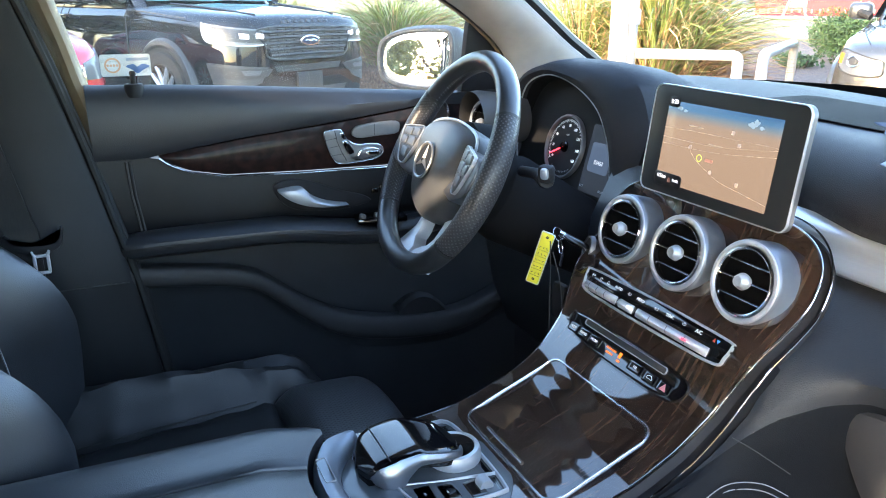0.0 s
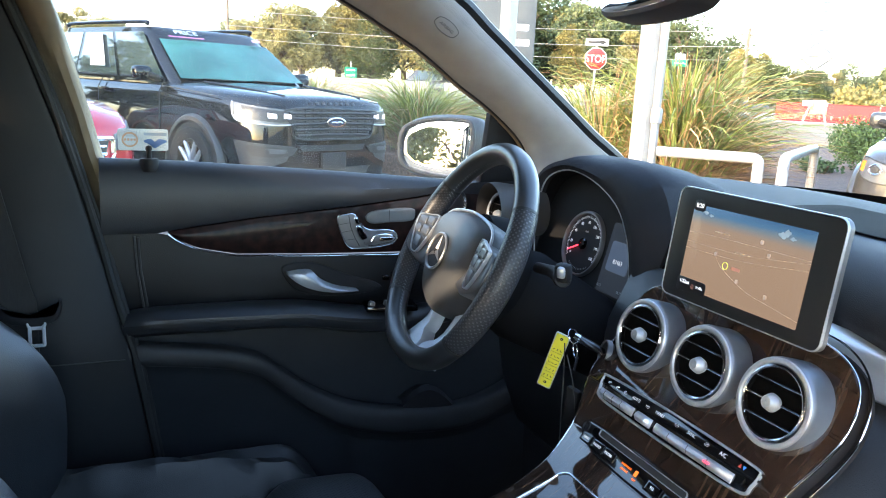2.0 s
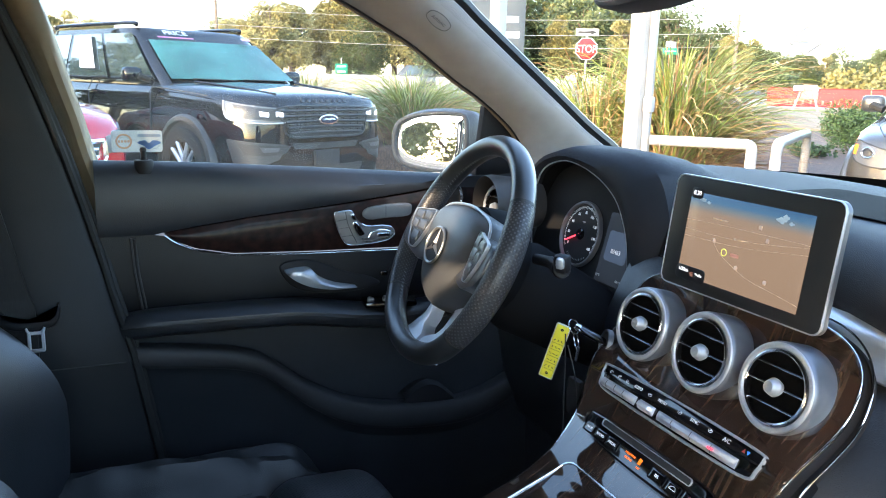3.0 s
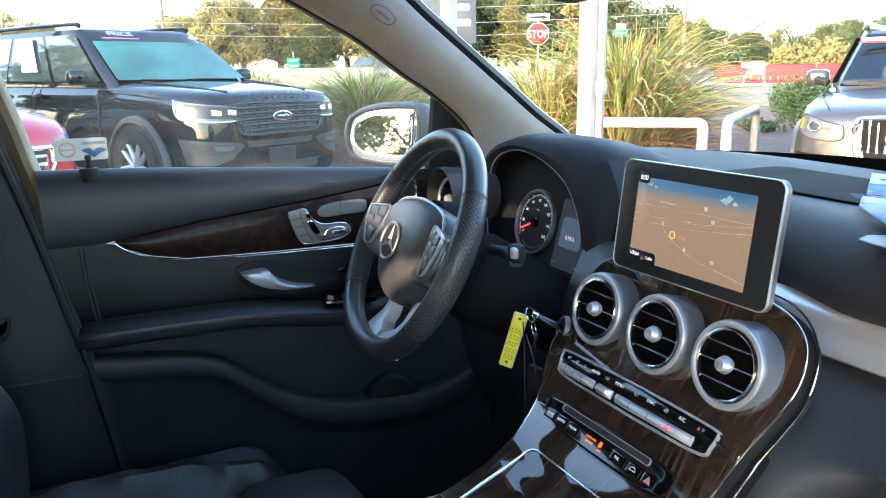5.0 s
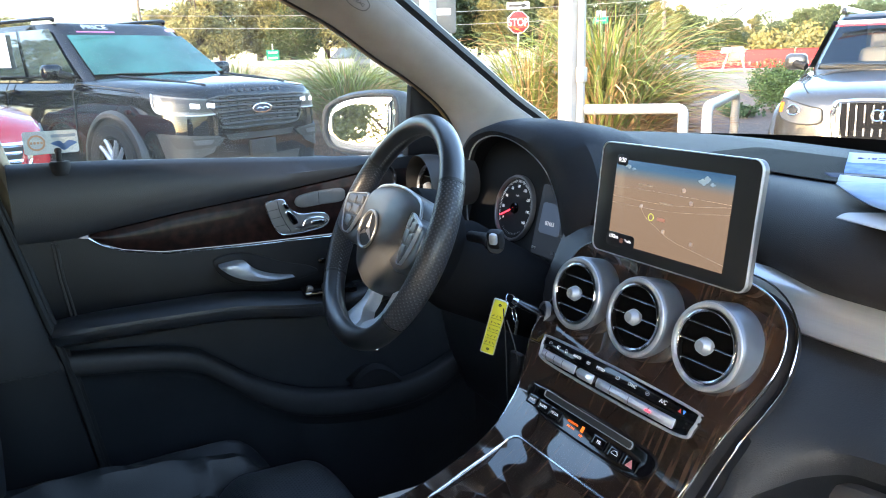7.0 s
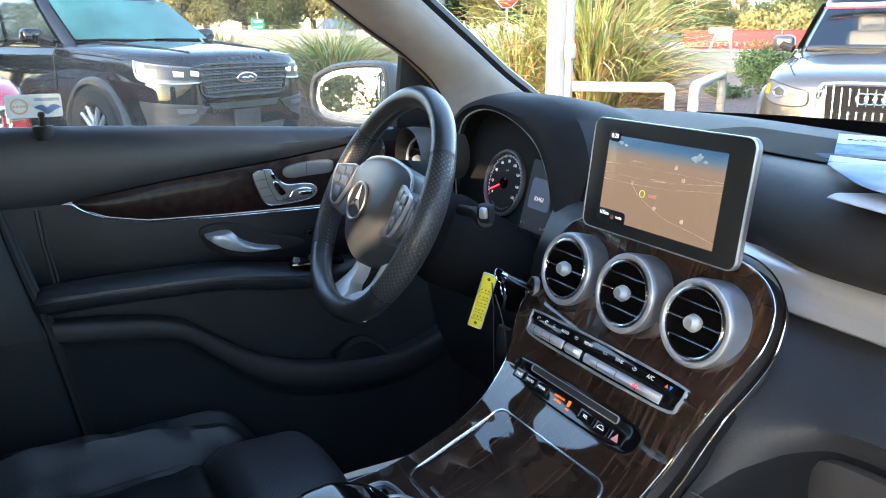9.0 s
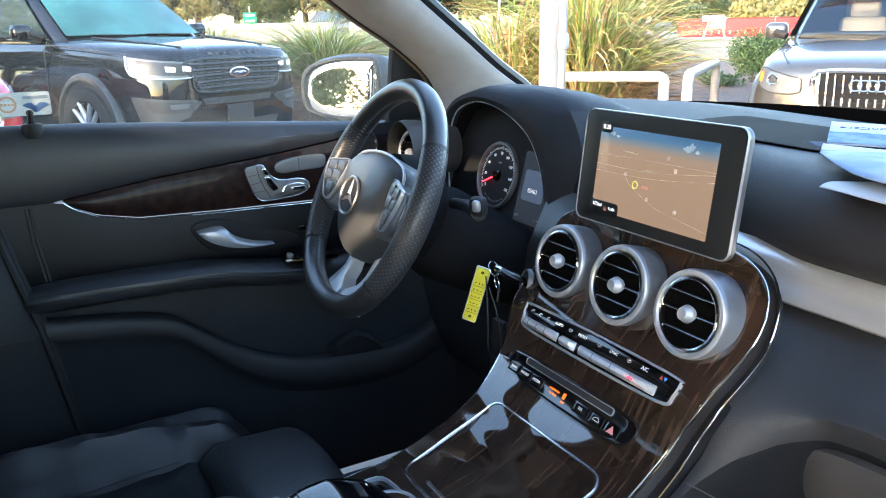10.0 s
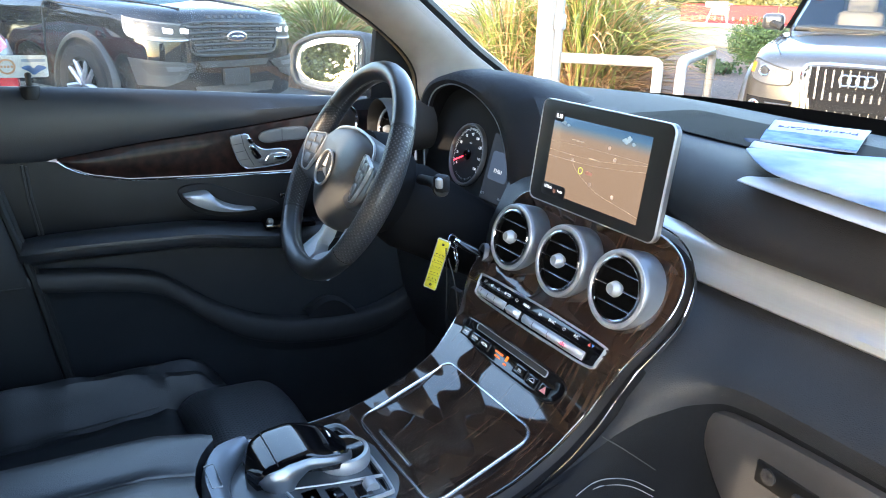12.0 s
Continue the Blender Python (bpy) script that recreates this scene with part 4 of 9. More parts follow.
for k in range(31):
    x = 0.02 + 0.71 * k / 30
    zt = 1.049 - 0.040 * x
    zb = 0.997
    rows.append([(x, 0.30, zt + 0.003), (x, 0.293, zt), (x, 0.285, zt - 0.004), (x, 0.280, zt - 0.010), (x, 0.279, zt - 0.016), (x, 0.278, 0.5 * (zt + zb) + 0.002), (x, 0.274, 0.5 * (zt + zb) - 0.005), (x, 0.267, zb + 0.010), (x, 0.265, zb + 0.004), (x, 0.270, zb), (x, 0.285, zb - 0.003)])
part("metal_strip", grid_mesh(rows), BRUSHED, dash, "brushed aluminium strip")
# passenger side: leather face that rises from the console's edge, overhang and knee panel
UPPER = [(0.0, 0.300), (0.04, 0.282), (0.25, 0.262), (0.5, 0.238), (0.72, 0.217), (0.88, 0.203), (1.0, 0.197)]
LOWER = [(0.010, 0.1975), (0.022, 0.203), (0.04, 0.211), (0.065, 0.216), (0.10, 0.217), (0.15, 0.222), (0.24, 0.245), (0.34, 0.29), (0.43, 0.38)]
def crease_z(x):
    return float(np.interp(x, [0.155, 0.17, 0.185, 0.20, 0.225, 0.25, 0.29, 0.36, 0.75], [0.812, 0.845, 0.880, 0.903, 0.924, 0.934, 0.940, 0.941, 0.942]))


def face_row(v, y, below):
    row = []
    for k in range(57):
        x0 = 0.11
        for _ in range(4):
            x = x0 + (0.74 - x0) * (k / 56) ** 1.3
            xc = max(x, 0.158)
            z = crease_z(xc) - v if below else 0.998 + (crease_z(xc) - 0.998) * v
            x0 = float(np.interp(z, [0.50, 0.782, 0.80, 0.825, 0.845, 0.868, 0.935, 0.965, 0.985, 0.998], [0.165, 0.163, 0.165, 0.168, 0.172, 0.177, 0.180, 0.170, 0.140, 0.10]))
        edge_y = float(np.interp(z, [0.50, 0.782, 0.80, 0.825, 0.845, 0.868, 0.935, 0.945, 0.975, 0.998], [0.10, -0.010, 0.040, 0.082, 0.102, 0.122, 0.160, 0.178, 0.225, 0.300]))
        near = max(0.0, min(1.0, (x0 + 0.085 - x) / 0.085))
        near = near * near * (3 - 2 * near)
        row.append((x, y + (min(edge_y, y) - y) * near, z))
    return row


# darker copy of the face leather paints the shade below the crease
KNEE_SHADED = material("shaded_knee_trim", (0.006, 0.007, 0.009), 0.6, spec=0.12, bump=0.3, bump_scale=520, bump_kind="voronoi", vary=0.2, vary_scale=9)
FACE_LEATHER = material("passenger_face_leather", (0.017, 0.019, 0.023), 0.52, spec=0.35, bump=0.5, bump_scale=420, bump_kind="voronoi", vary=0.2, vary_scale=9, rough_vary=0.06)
rows = [face_row(v, y, False) for v, y in UPPER]
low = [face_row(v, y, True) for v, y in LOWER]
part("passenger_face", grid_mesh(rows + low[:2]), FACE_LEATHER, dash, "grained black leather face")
part("passenger_knee_panel", grid_mesh(low[1:]), KNEE_SHADED, dash, "knee panel below the crease, darkened for its shade")
glove_out = smooth_line([(0.232, 0.868, 0), (0.236, 0.892, 0), (0.262, 0.905, 0), (0.36, 0.912, 0), (0.50, 0.914, 0), (0.68, 0.912, 0), (0.68, 0.76, 0), (0.50, 0.73, 0), (0.33, 0.74, 0), (0.27, 0.80, 0), (0.245, 0.835, 0)], 5, True)
glove = part("glovebox_lid", plate([(p.x, p.y) for p in glove_out], -0.006, 0.012, lambda u, v, h: Vector((u, 0.209 - h + 0.06 * (0.87 - v) * (1 if v < 0.87 else 0), v)), 0.006, 5), LID_TRIM, dash, "dark glovebox lid")
part("lid_gap", tube([Vector((p.x, 0.2135 + 0.06 * (0.87 - p.y) * (1 if p.y < 0.87 else 0), p.y)) for p in glove_out], 0.0035, 6, closed=True), INK, glove)
# thin raised dark block in place of the latch recess's shade
part("latch_recess", rbox(0.12, 0.008, 0.026, 0.003, pose(0.365, 0.1985, 0.867, 0, 1, 0)), FRIT, glove)
part("latch_lock", lathe([(0.0085, 0), (0.0085, 0.002), (0.006, 0.003), (0.0005, 0.002)], 16, axes((0.321, 0.1945, 0.869), (1, 0, 0), (0, 0, 1))), DARK_TRIM, glove, "round dark lock")
part("latch_pull", rbox(0.05, 0.012, 0.014, 0.004, pose(0.375, 0.194, 0.864)), DARK_TRIM, glove)

# driver side: hood over the instruments
# darker than the pad; used inside the hood and on the column
MATT_DARK = material("matt_dark_black", (0.006, 0.006, 0.007), 0.8, spec=0.1)
edge = [(-0.605, 0.955), (-0.61, 1.03), (-0.60, 1.095), (-0.575, 1.131), (-0.52, 1.150), (-0.461, 1.148), (-0.405, 1.131), (-0.361, 1.106), (-0.335, 1.073), (-0.321, 1.039), (-0.316, 1.0), (-0.322, 0.968), (-0.340, 0.953), (-0.363, 0.948)]
outer = [(-0.655, 0.94), (-0.665, 1.03), (-0.655, 1.10), (-0.61, 1.150), (-0.53, 1.176), (-0.461, 1.181), (-0.36, 1.180), (-0.295, 1.160), (-0.262, 1.115), (-0.250, 1.06), (-0.247, 1.0), (-0.255, 0.955), (-0.285, 0.925), (-0.35, 0.915)]
e3 = smooth_line([(x, 0, z) for x, z in edge], 4)
o3 = smooth_line([(x, 0, z) for x, z in outer], 4)
c0 = Vector((-0.46, 0, 1.03))
rows = []
for e, o in zip(e3, o3):
    inn = e.lerp(c0, 0.10)
    up = max(0.0, min(1.0, (o.z - 1.05) / 0.08))
    rows.append([inn + Vector((0, 0.385, 0)), e.lerp(c0, 0.03) + Vector((0, 0.34, 0)), e + Vector((0, 0.308, 0)), e.lerp(o, 0.10) + Vector((0, 0.297, 0)), e.lerp(o, 0.35) + Vector((0, 0.292, 0)), e.lerp(o, 0.7) + Vector((0, 0.300, 0)), o + Vector((0, 0.325, -0.002)), o + Vector((0, 0.36, 0.0)), o + Vector((0.0, 0.43, -0.012)), o + Vector((0, 0.54, -0.05 * up))])
part("instrument_hood", grid_mesh([row[2:] for row in rows]), DASH_PAD, dash, "padded hood over the instruments")
part("hood_lining", grid_mesh([row[:3] for row in rows]), MATT_DARK, dash, "matt black inside of the hood")
part("hood_line", tube([e + Vector((0, 0.300, 0)) + (o - e) * 0.06 for e, o in zip(e3, o3)], 0.0016, 6), SATIN, dash, "thin grey line along the hood")
# lower driver-side panel and column shroud
rows = []
for k in range(25):
    x = -0.70 + 0.56 * k / 24
    rows.append([(x, 0.36, 0.985), (x, 0.325, 0.955), (x, 0.30, 0.93), (x, 0.285, 0.88), (x, 0.28, 0.80), (x, 0.30, 0.70), (x, 0.34, 0.60), (x, 0.45, 0.55)])
part("knee_panel", grid_mesh(rows), LEATHER, dash, "black knee panel below the wheel")
# panel between the hood and the console
rows = []
for k in range(9):
    x = -0.30 + 0.17 * k / 8
    rows.append([(x, 0.36, 1.06), (x, 0.30 - 0.25 * max(0, x + 0.25), 1.03), (x, 0.275 - 0.55 * max(0, x + 0.25), 0.98), (x, 0.25 - 0.60 * max(0, x + 0.25), 0.93), (x, 0.245 - 0.6 * max(0, x + 0.25), 0.88), (x, 0.25 - 0.4 * max(0, x + 0.25), 0.80), (x, 0.28, 0.62), (x, 0.30, 0.45)])
part("inner_panel", grid_mesh(rows), LEATHER, dash, "black panel beside the key switch")
# wood corner at the door end and the driver's round vent
VENT_BLACK = material("vent_black", (0.002, 0.002, 0.002), 0.9, spec=0.05)
VENT_SILVER = material("vent_satin_silver", (0.20, 0.22, 0.255), 0.36, 0.62, vary=0.05, vary_scale=40, bump=0.05, bump_scale=1500)


def round_vent(name, centre, radius, depth, tilt=0.0, yaw=0.0, turned=0.0, label="", housing=VENT_SILVER, parent=None, barrel=True):
    """A round air vent facing -y: barrel, lip ring, slats, middle knob."""
    m = pose(*centre) @ pose(0, 0, 0, 0, 0, yaw) @ pose(0, 0, 0, 90 + tilt, 0, 0)
    r = radius
    v = thing(name, label, "air vent", "round air vents", at=centre)
    if barrel:
        part("barrel", lathe([(1.02 * r, -depth), (1.03 * r, -0.5 * depth), (1.03 * r, -0.14 * r), (1.0 * r, -0.03 * r), (0.96 * r, 0.0), (0.90 * r, 0.0), (0.86 * r, -0.03 * r), (0.84 * r, -0.10 * r), (0.83 * r, -0.18 * r)], 48, m, closed=True), housing, v, "satin silver barrel")
    if barrel:
        part("face_ring", lathe([(0.995 * r, -0.025 * r), (0.975 * r, 0.008 * r), (0.93 * r, 0.020 * r), (0.885 * r, 0.012 * r), (0.86 * r, -0.02 * r)], 48, m), SATIN, v, "bright silver face ring")
    part("lip_ring", lathe([(0.84 * r, -0.07 * r), (0.84 * r, 0.0), (0.80 * r, 0.02 * r), (0.765 * r, 0.0), (0.755 * r, -0.10 * r)], 48, m, closed=True), CHROME, v, "bright inner ring")
    part("throat", lathe([(0.80 * r, -0.05 * r), (0.78 * r, -0.15 * r), (0.01 * r, -0.16 * r)], 32, m), VENT_BLACK, v)
    spin = m @ pose(0, 0, 0, 0, 0, turned)
    for off in (-0.42, 0.0, 0.42):
        half = math.sqrt(max(0.01, 0.775 ** 2 - off ** 2)) * r
        slat = part("slat", rbox(2 * half, 0.012 * r + 0.001, 0.09 * r, 0.0004, spin @ pose(0, off * r, -0.10 * r), 1), VENT_BLACK, v)
        part("slat_edge", rbox(2 * half, 0.0013, 0.0013, 0.0004, spin @ pose(0, off * r, -0.045 * r), 1), CHROME, slat, "bright slat edge")
    part("knob", lathe([(0.15 * r, -0.14 * r), (0.195 * r, -0.05 * r), (0.21 * r, 0.0), (0.20 * r, 0.03 * r), (0.145 * r, 0.16 * r), (0.125 * r, 0.185 * r), (0.07 * r, 0.19 * r), (0.0005, 0.18 * r)], 24, m), SATIN, v, "silver middle knob")
    return v


for x in (-0.1075, 0.001, 0.1075):
    round_vent("round_air_vent", (x, 0.170, 0.993), 0.0460, 0.060, tilt=-14, turned=0, label="round silver air vent in the wood console")
round_vent("round_air_vent", (-0.625, 0.225, 1.055), 0.043, 0.05, tilt=-8, yaw=4, label="round silver air vent at the door end", housing=BROWN_TRIM)
part("end_cap", lathe([(0.047, 0.06), (0.052, 0.0), (0.056, -0.03), (0.054, -0.045)], 32, pose(-0.625, 0.25, 1.06) @ pose(0, 0, 0, -90, 0, 0), closed=False), BROWN_TRIM, dash, "grey vent surround")
part("wood_corner", rbox(0.10, 0.08, 0.06, 0.02, pose(-0.675, 0.30, 1.055)), WOOD, dash)

# ---- instruments ----
ins = thing("instrument_cluster", "instrument cluster with speedometer and small display", "instruments", at=(-0.45, 0.35, 1.03))
lean = radians(14)
def face(u, v, h=0.0):
    """The instrument face leans back: u across, v up from its middle."""
    return Vector((-0.462 + u, 0.313 + v * math.sin(lean) - h * math.cos(lean), 1.03 + v * math.cos(lean) + h * math.sin(lean)))


part("face_panel", plate(rounded(0.34, 0.24, 0.03), -0.004, 0.0, face, 0.001, 4), material("instrument_face", (0.012, 0.012, 0.013), 0.7, spec=0.15), ins, "dark grey face")
DIAL = (0.0, 0.0)
dr = 0.0535
def ring_pts(r, c=DIAL, n=48):
    return [(c[0] + r * math.cos(2 * math.pi * k / n), c[1] + r * math.sin(2 * math.pi * k / n)) for k in range(n)]


DIAL_RING = material("dull_dial_ring", (0.17, 0.17, 0.18), 0.4, 0.6)
DIAL_FACE = material("dark_grey_dial_face", (0.016, 0.016, 0.018), 0.6, spec=0.2, vary=0.1, vary_scale=30)
part("dial_ring", ring_plate(ring_pts(dr + 0.004), 0.005, 0, 0.008, face), DIAL_RING, ins, "dull silver ring round the dial")
dial = part("speedometer_dial", plate(ring_pts(dr), 0, 0.002, face, 0.0004, 4), DIAL_FACE, ins, "black speedometer dial")
fm = axes(face(0, 0, 0.0024), (1, 0, 0), (0, math.sin(lean), math.cos(lean)))
bm = bmesh.new()
for k in range(81):
    a = radians(213 - 246 * k / 80)
    ln = 0.006 if k % 5 == 0 else 0.0035
    m = fm @ pose(0.047 * math.cos(a), 0.047 * math.sin(a), 0, 0, 0, math.degrees(a))
    vs = [bm.verts.new(m @ Vector((sx * ln / 2, sy * 0.0004, 0))) for sx, sy in ((-1, -1), (1, -1), (1, 1), (-1, 1))]
    bm.faces.new(vs)
part("tick_marks", bm, LETTER, dial, smooth=False)
for k, num in enumerate(range(0, 161, 20)):
    a = radians(213 - 246 * k / 8)
    text_mesh(str(num), 0.0070, fm @ pose(0.0378 * math.cos(a), 0.0378 * math.sin(a), 0), LETTER, "numeral", dial)
a = radians(205)
part("needle", rbox(0.040, 0.0022, 0.001, 0.0003, fm @ pose(0.022 * math.cos(a), 0.022 * math.sin(a), 0.003, 0, 0, math.degrees(a)), 1), RED_LIGHT, dial, "red needle")
part("needle_hub", lathe([(0.010, 0), (0.010, 0.003), (0.008, 0.005), (0.0005, 0.005)], 20, fm), PIANO, dial)
text_mesh("mph", 0.005, fm @ pose(0, 0.022, 0), LETTER_DIM, "unit_mark", dial)
bm = bmesh.new()
for k in range(13):
    a = radians(235 + 70 * k / 12)
    m = fm @ pose(0.045 * math.cos(a), 0.045 * math.sin(a), 0, 0, 0, math.degrees(a))
    bm.faces.new([bm.verts.new(m @ Vector((sx * 0.0015, sy * 0.0006, 0))) for sx, sy in ((-1, -1), (1, -1), (1, 1), (-1, 1))])
part("fuel_marks", bm, LETTER_DIM, dial, smooth=False)
INFO = material("info_display", (0.022, 0.027, 0.034), 0.6, emit=0.15, spec=0.1)
disp = part("info_display", plate(rounded(0.080, 0.115, 0.004, 4, 0.108, -0.006), 0, 0.002, face, 0.0005, 4), INFO, ins, "grey lit information display")
INFO2 = material("info_card", (0.040, 0.055, 0.080), 0.6, emit=0.25, spec=0.1)
part("card", plate(rounded(0.056, 0.050, 0.006, 4, 0.106, -0.002), 0.002, 0.0025, face, 0.0002, 3), INFO2, disp)
dm = axes(face(0.106, -0.006, 0.0029), (1, 0, 0), (0, math.sin(lean), math.cos(lean)))
text_mesh("83463", 0.010, dm @ pose(0, -0.004, 0), LETTER, "mileage", disp)
text_mesh("82°F", 0.006, dm @ pose(-0.030, -0.048, 0), LETTER_DIM, "temperature", disp)
text_mesh("08:19", 0.006, dm @ pose(0.025, -0.048, 0), LETTER_DIM, "clock_mark", disp)
part("tachometer_dial", plate(ring_pts(dr, (0.218, 0.0)), 0, 0.002, face, 0.0004, 4), PIANO, ins)
# lower rim of the cluster
part("lower_rim", tube(smooth_line([(-0.60, 0.31, 0.955), (-0.50, 0.30, 0.935), (-0.42, 0.30, 0.932), (-0.365, 0.30, 0.945), (-0.335, 0.30, 0.948)], 6), 0.005, 8), SATIN, ins, "grey lower rim")

# ---- steering wheel ----
WC, WT, WYAW, WR = Vector((-0.367, 0.029, 1.042)), 26.3, -3.3, 0.1665
wheel = thing("steering_wheel", "black leather steering wheel with perforated grips and silver spokes", "steering wheel", at=WC)
ey = Vector((0, math.sin(radians(WT)), math.cos(radians(WT))))
turn = Matrix.Rotation(radians(WYAW), 3, "Z")
WM = axes(WC, turn @ Vector((1, 0, 0)), turn @ ey)          # local x right, y up the rim, z towards the driver
def rim_point(a):
    """The rim's middle line; flattened at the foot."""
    r = WR
    s = math.sin(a)
    if s < -0.75:
        r = WR * (1 - 0.05 * ((-s - 0.75) / 0.25) ** 1.5)
    return Vector((r * math.cos(a), r * s, 0))


def rim_piece(name, a0, a1, mat, thick=0.0165, parent=wheel, label="", n=30, fat=0.0):
    path = [rim_point(radians(a0 + (a1 - a0) * k / n)) for k in range(n + 1)]
    rows = []
    for k, p in enumerate(path):
        rad = p.normalized()
        bulge = fat * math.sin(math.pi * k / n)
        t = thick + bulge
        rows.append([WM @ (p + t * (math.cos(b) * rad * 0.94 + math.sin(b) * Vector((0, 0, 1)) * 1.08)) for b in [2 * math.pi * j / 16 for j in range(16)]])
    return part(name, grid_mesh(rows, close_v=True, caps=True, uv=(WR * radians(abs(a1 - a0)) / n / 0.0046, 2 * math.pi * thick / 16 / 0.0046)), mat, parent, label)


rim_piece("rim_top", 34, 146, WHEEL_LEATHER, label="smooth leather upper rim")
rim_piece("rim_foot", 217, 323, WHEEL_LEATHER, label="smooth leather lower rim")
for a0, a1 in ((-36, 33.5), (146.5, 216)):
    rim_piece("grip", a0, a1, PERFORATED, 0.0168, label="perforated leather grip", fat=0.0015)
for a in (34, 146, 217, 323):
    rim_piece("rim_seam", a - 0.7, a + 0.7, INK, 0.0171, n=2)
# inner stitching of the rim
bm = bmesh.new()
for k in range(150):
    a = 2 * math.pi * k / 150
    p = rim_point(a)
    q = p - p.normalized() * 0.0158
    tube([WM @ (q + Vector((0, 0, 0.003))), WM @ (q + Vector((0, 0, -0.001)) + 0.002 * Vector((-p.y, p.x, 0)).normalized())], 0.0006, 4, bm=bm)
part("stitching", bm, WHITE_STITCH, wheel, "grey stitches")
# hub pad
hub = smooth_line([(-0.096, 0.032, 0), (-0.078, 0.056, 0), (-0.025, 0.066, 0), (0.025, 0.066, 0), (0.078, 0.056, 0), (0.096, 0.032, 0), (0.090, 0.0, 0), (0.072, -0.036, 0), (0.046, -0.074, 0), (0.0, -0.088, 0), (-0.046, -0.074, 0), (-0.072, -0.036, 0), (-0.090, 0.0, 0)], 4, True)
rows = []
for f, h in ((1.0, -0.03), (1.015, -0.012), (1.0, 0.002), (0.95, 0.010), (0.86, 0.017), (0.70, 0.022), (0.50, 0.0250), (0.28, 0.0268), (0.05, 0.0275)):
    rows.append([WM @ Vector((p.x * f, p.y * f, h + 0.14 * min(0.0, p.y * f + 0.01))) for p in hub])
part("hub_pad", grid_mesh(rows, close_v=True, caps=True), HUB_LEATHER, wheel, "black airbag pad")
part("hub_trim", tube([WM @ Vector((p.x * 1.02, p.y * 1.02, 0.004)) for p in hub[:len(hub) // 2 + 1] if p.y > 0.0], 0.0022, 6), SATIN, wheel, "thin silver line round the pad")
em = WM @ pose(0, -0.006, 0.0292, 4, 3) @ Matrix.Scale(1.10, 4)
EMBLEM = material("dull_silver_emblem", (0.36, 0.36, 0.36), 0.42, 0.8)
emblem = part("emblem", lathe([(0.026, 0), (0.0262, 0.002), (0.0245, 0.0032), (0.0228, 0.002), (0.0225, 0.0)], 36, em, closed=True), EMBLEM, wheel, "round chrome emblem")
part("emblem_base", lathe([(0.0228, 0.0004), (0.0005, 0.0012)], 24, em), SOFT_BLACK, emblem)
bm = bmesh.new()
for k in range(3):
    q = em @ pose(0, 0, 0.0012, 0, 0, 120 * k)
    tip = [(-0.0042, 0.0024, 0), (0.0042, 0.0024, 0), (0.0004, 0.0228, 0), (-0.0004, 0.0228, 0), (0, 0.0024, 0.003), (0, 0.0228, 0.0006)]
    vs = [bm.verts.new(q @ Vector(p)) for p in tip]
    for fs in ((0, 4, 5, 3), (4, 1, 2, 5)):
        bm.faces.new([vs[i] for i in fs])
part("emblem_star", bm, EMBLEM, emblem, smooth=False)
# side spokes with key pads
KEY_GREY = material("dark_grey_key_pad", (0.03, 0.031, 0.034), 0.35)
SPOKE_GLOSS = material("satin_black_spoke", (0.045, 0.046, 0.05), 0.32, spec=0.7)
KEY_FACE = material("satin_grey_keys", (0.095, 0.10, 0.11), 0.35, 0.35)
for s in (1, -1):
    out = [(0.060, 0.046), (0.100, 0.036), (0.150, 0.030), (0.162, 0.012), (0.156, -0.022), (0.120, -0.036), (0.085, -0.040), (0.056, -0.022)]
    sm = smooth_line([(s * x, y, 0) for x, y in out], 4, True)
    part("spoke", plate([(p.x, p.y) for p in sm], -0.018, 0.006, lambda u, v, h: WM @ Vector((u, v, h + 0.004 + 0.012 * min(1, max(0, (abs(u) - 0.085) / 0.07)))), 0.004, 5), SPOKE_GLOSS, wheel, "satin black side spoke")
    ko = smooth_line([(s * x, y, 0) for x, y in [(0.092, 0.040), (0.116, 0.036), (0.141, 0.031), (0.147, 0.026), (0.142, 0.004), (0.128, -0.022), (0.118, -0.028), (0.106, -0.024), (0.095, 0.006), (0.090, 0.028)]], 4, True)
    kp = plate([(p.x, p.y) for p in ko], 0.004, 0.010, lambda u, v, h: WM @ Vector((u, v, h + 0.004 + 0.012 * min(1, max(0, (abs(u) - 0.085) / 0.07)))), 0.002, 4)
    pad = part("key_pad", kp, KEY_GREY, wheel, "grey key pad with a silver rim")
    part("key_rim", ring_plate(shrink([(p.x, p.y) for p in ko], -0.0012), 0.0016, 0.006, 0.0112, lambda u, v, h: WM @ Vector((u, v, h + 0.004 + 0.012 * min(1, max(0, (abs(u) - 0.085) / 0.07))))), SATIN, pad, "silver rim")
    for (x, y, w, hh) in ((0.104, 0.028, 0.018, 0.013), (0.127, 0.024, 0.022, 0.013), (0.108, 0.010, 0.021, 0.016), (0.130, 0.008, 0.016, 0.013), (0.116, -0.010, 0.018, 0.016)):
        part("key", plate(rounded(w, hh, 0.002, 3, s * x, y), 0.009, 0.0125, lambda u, v, h: WM @ Vector((u, v, h + 0.004 + 0.012 * min(1, max(0, (abs(u) - 0.085) / 0.07)))), 0.001, 2), KEY_FACE, pad)
# lower spoke: two silver prongs that join at the foot
def spoke_at(u, v, h):
    return WM @ Vector((u, v, h + float(np.interp(-v, [0.046, 0.08, 0.11, 0.14, 0.16], [-0.026, -0.036, -0.034, -0.022, -0.010]))))


SPOKE_SILVER = material("bright_spoke_silver", (0.62, 0.64, 0.68), 0.30, 0.3, vary=0.04, vary_scale=40)


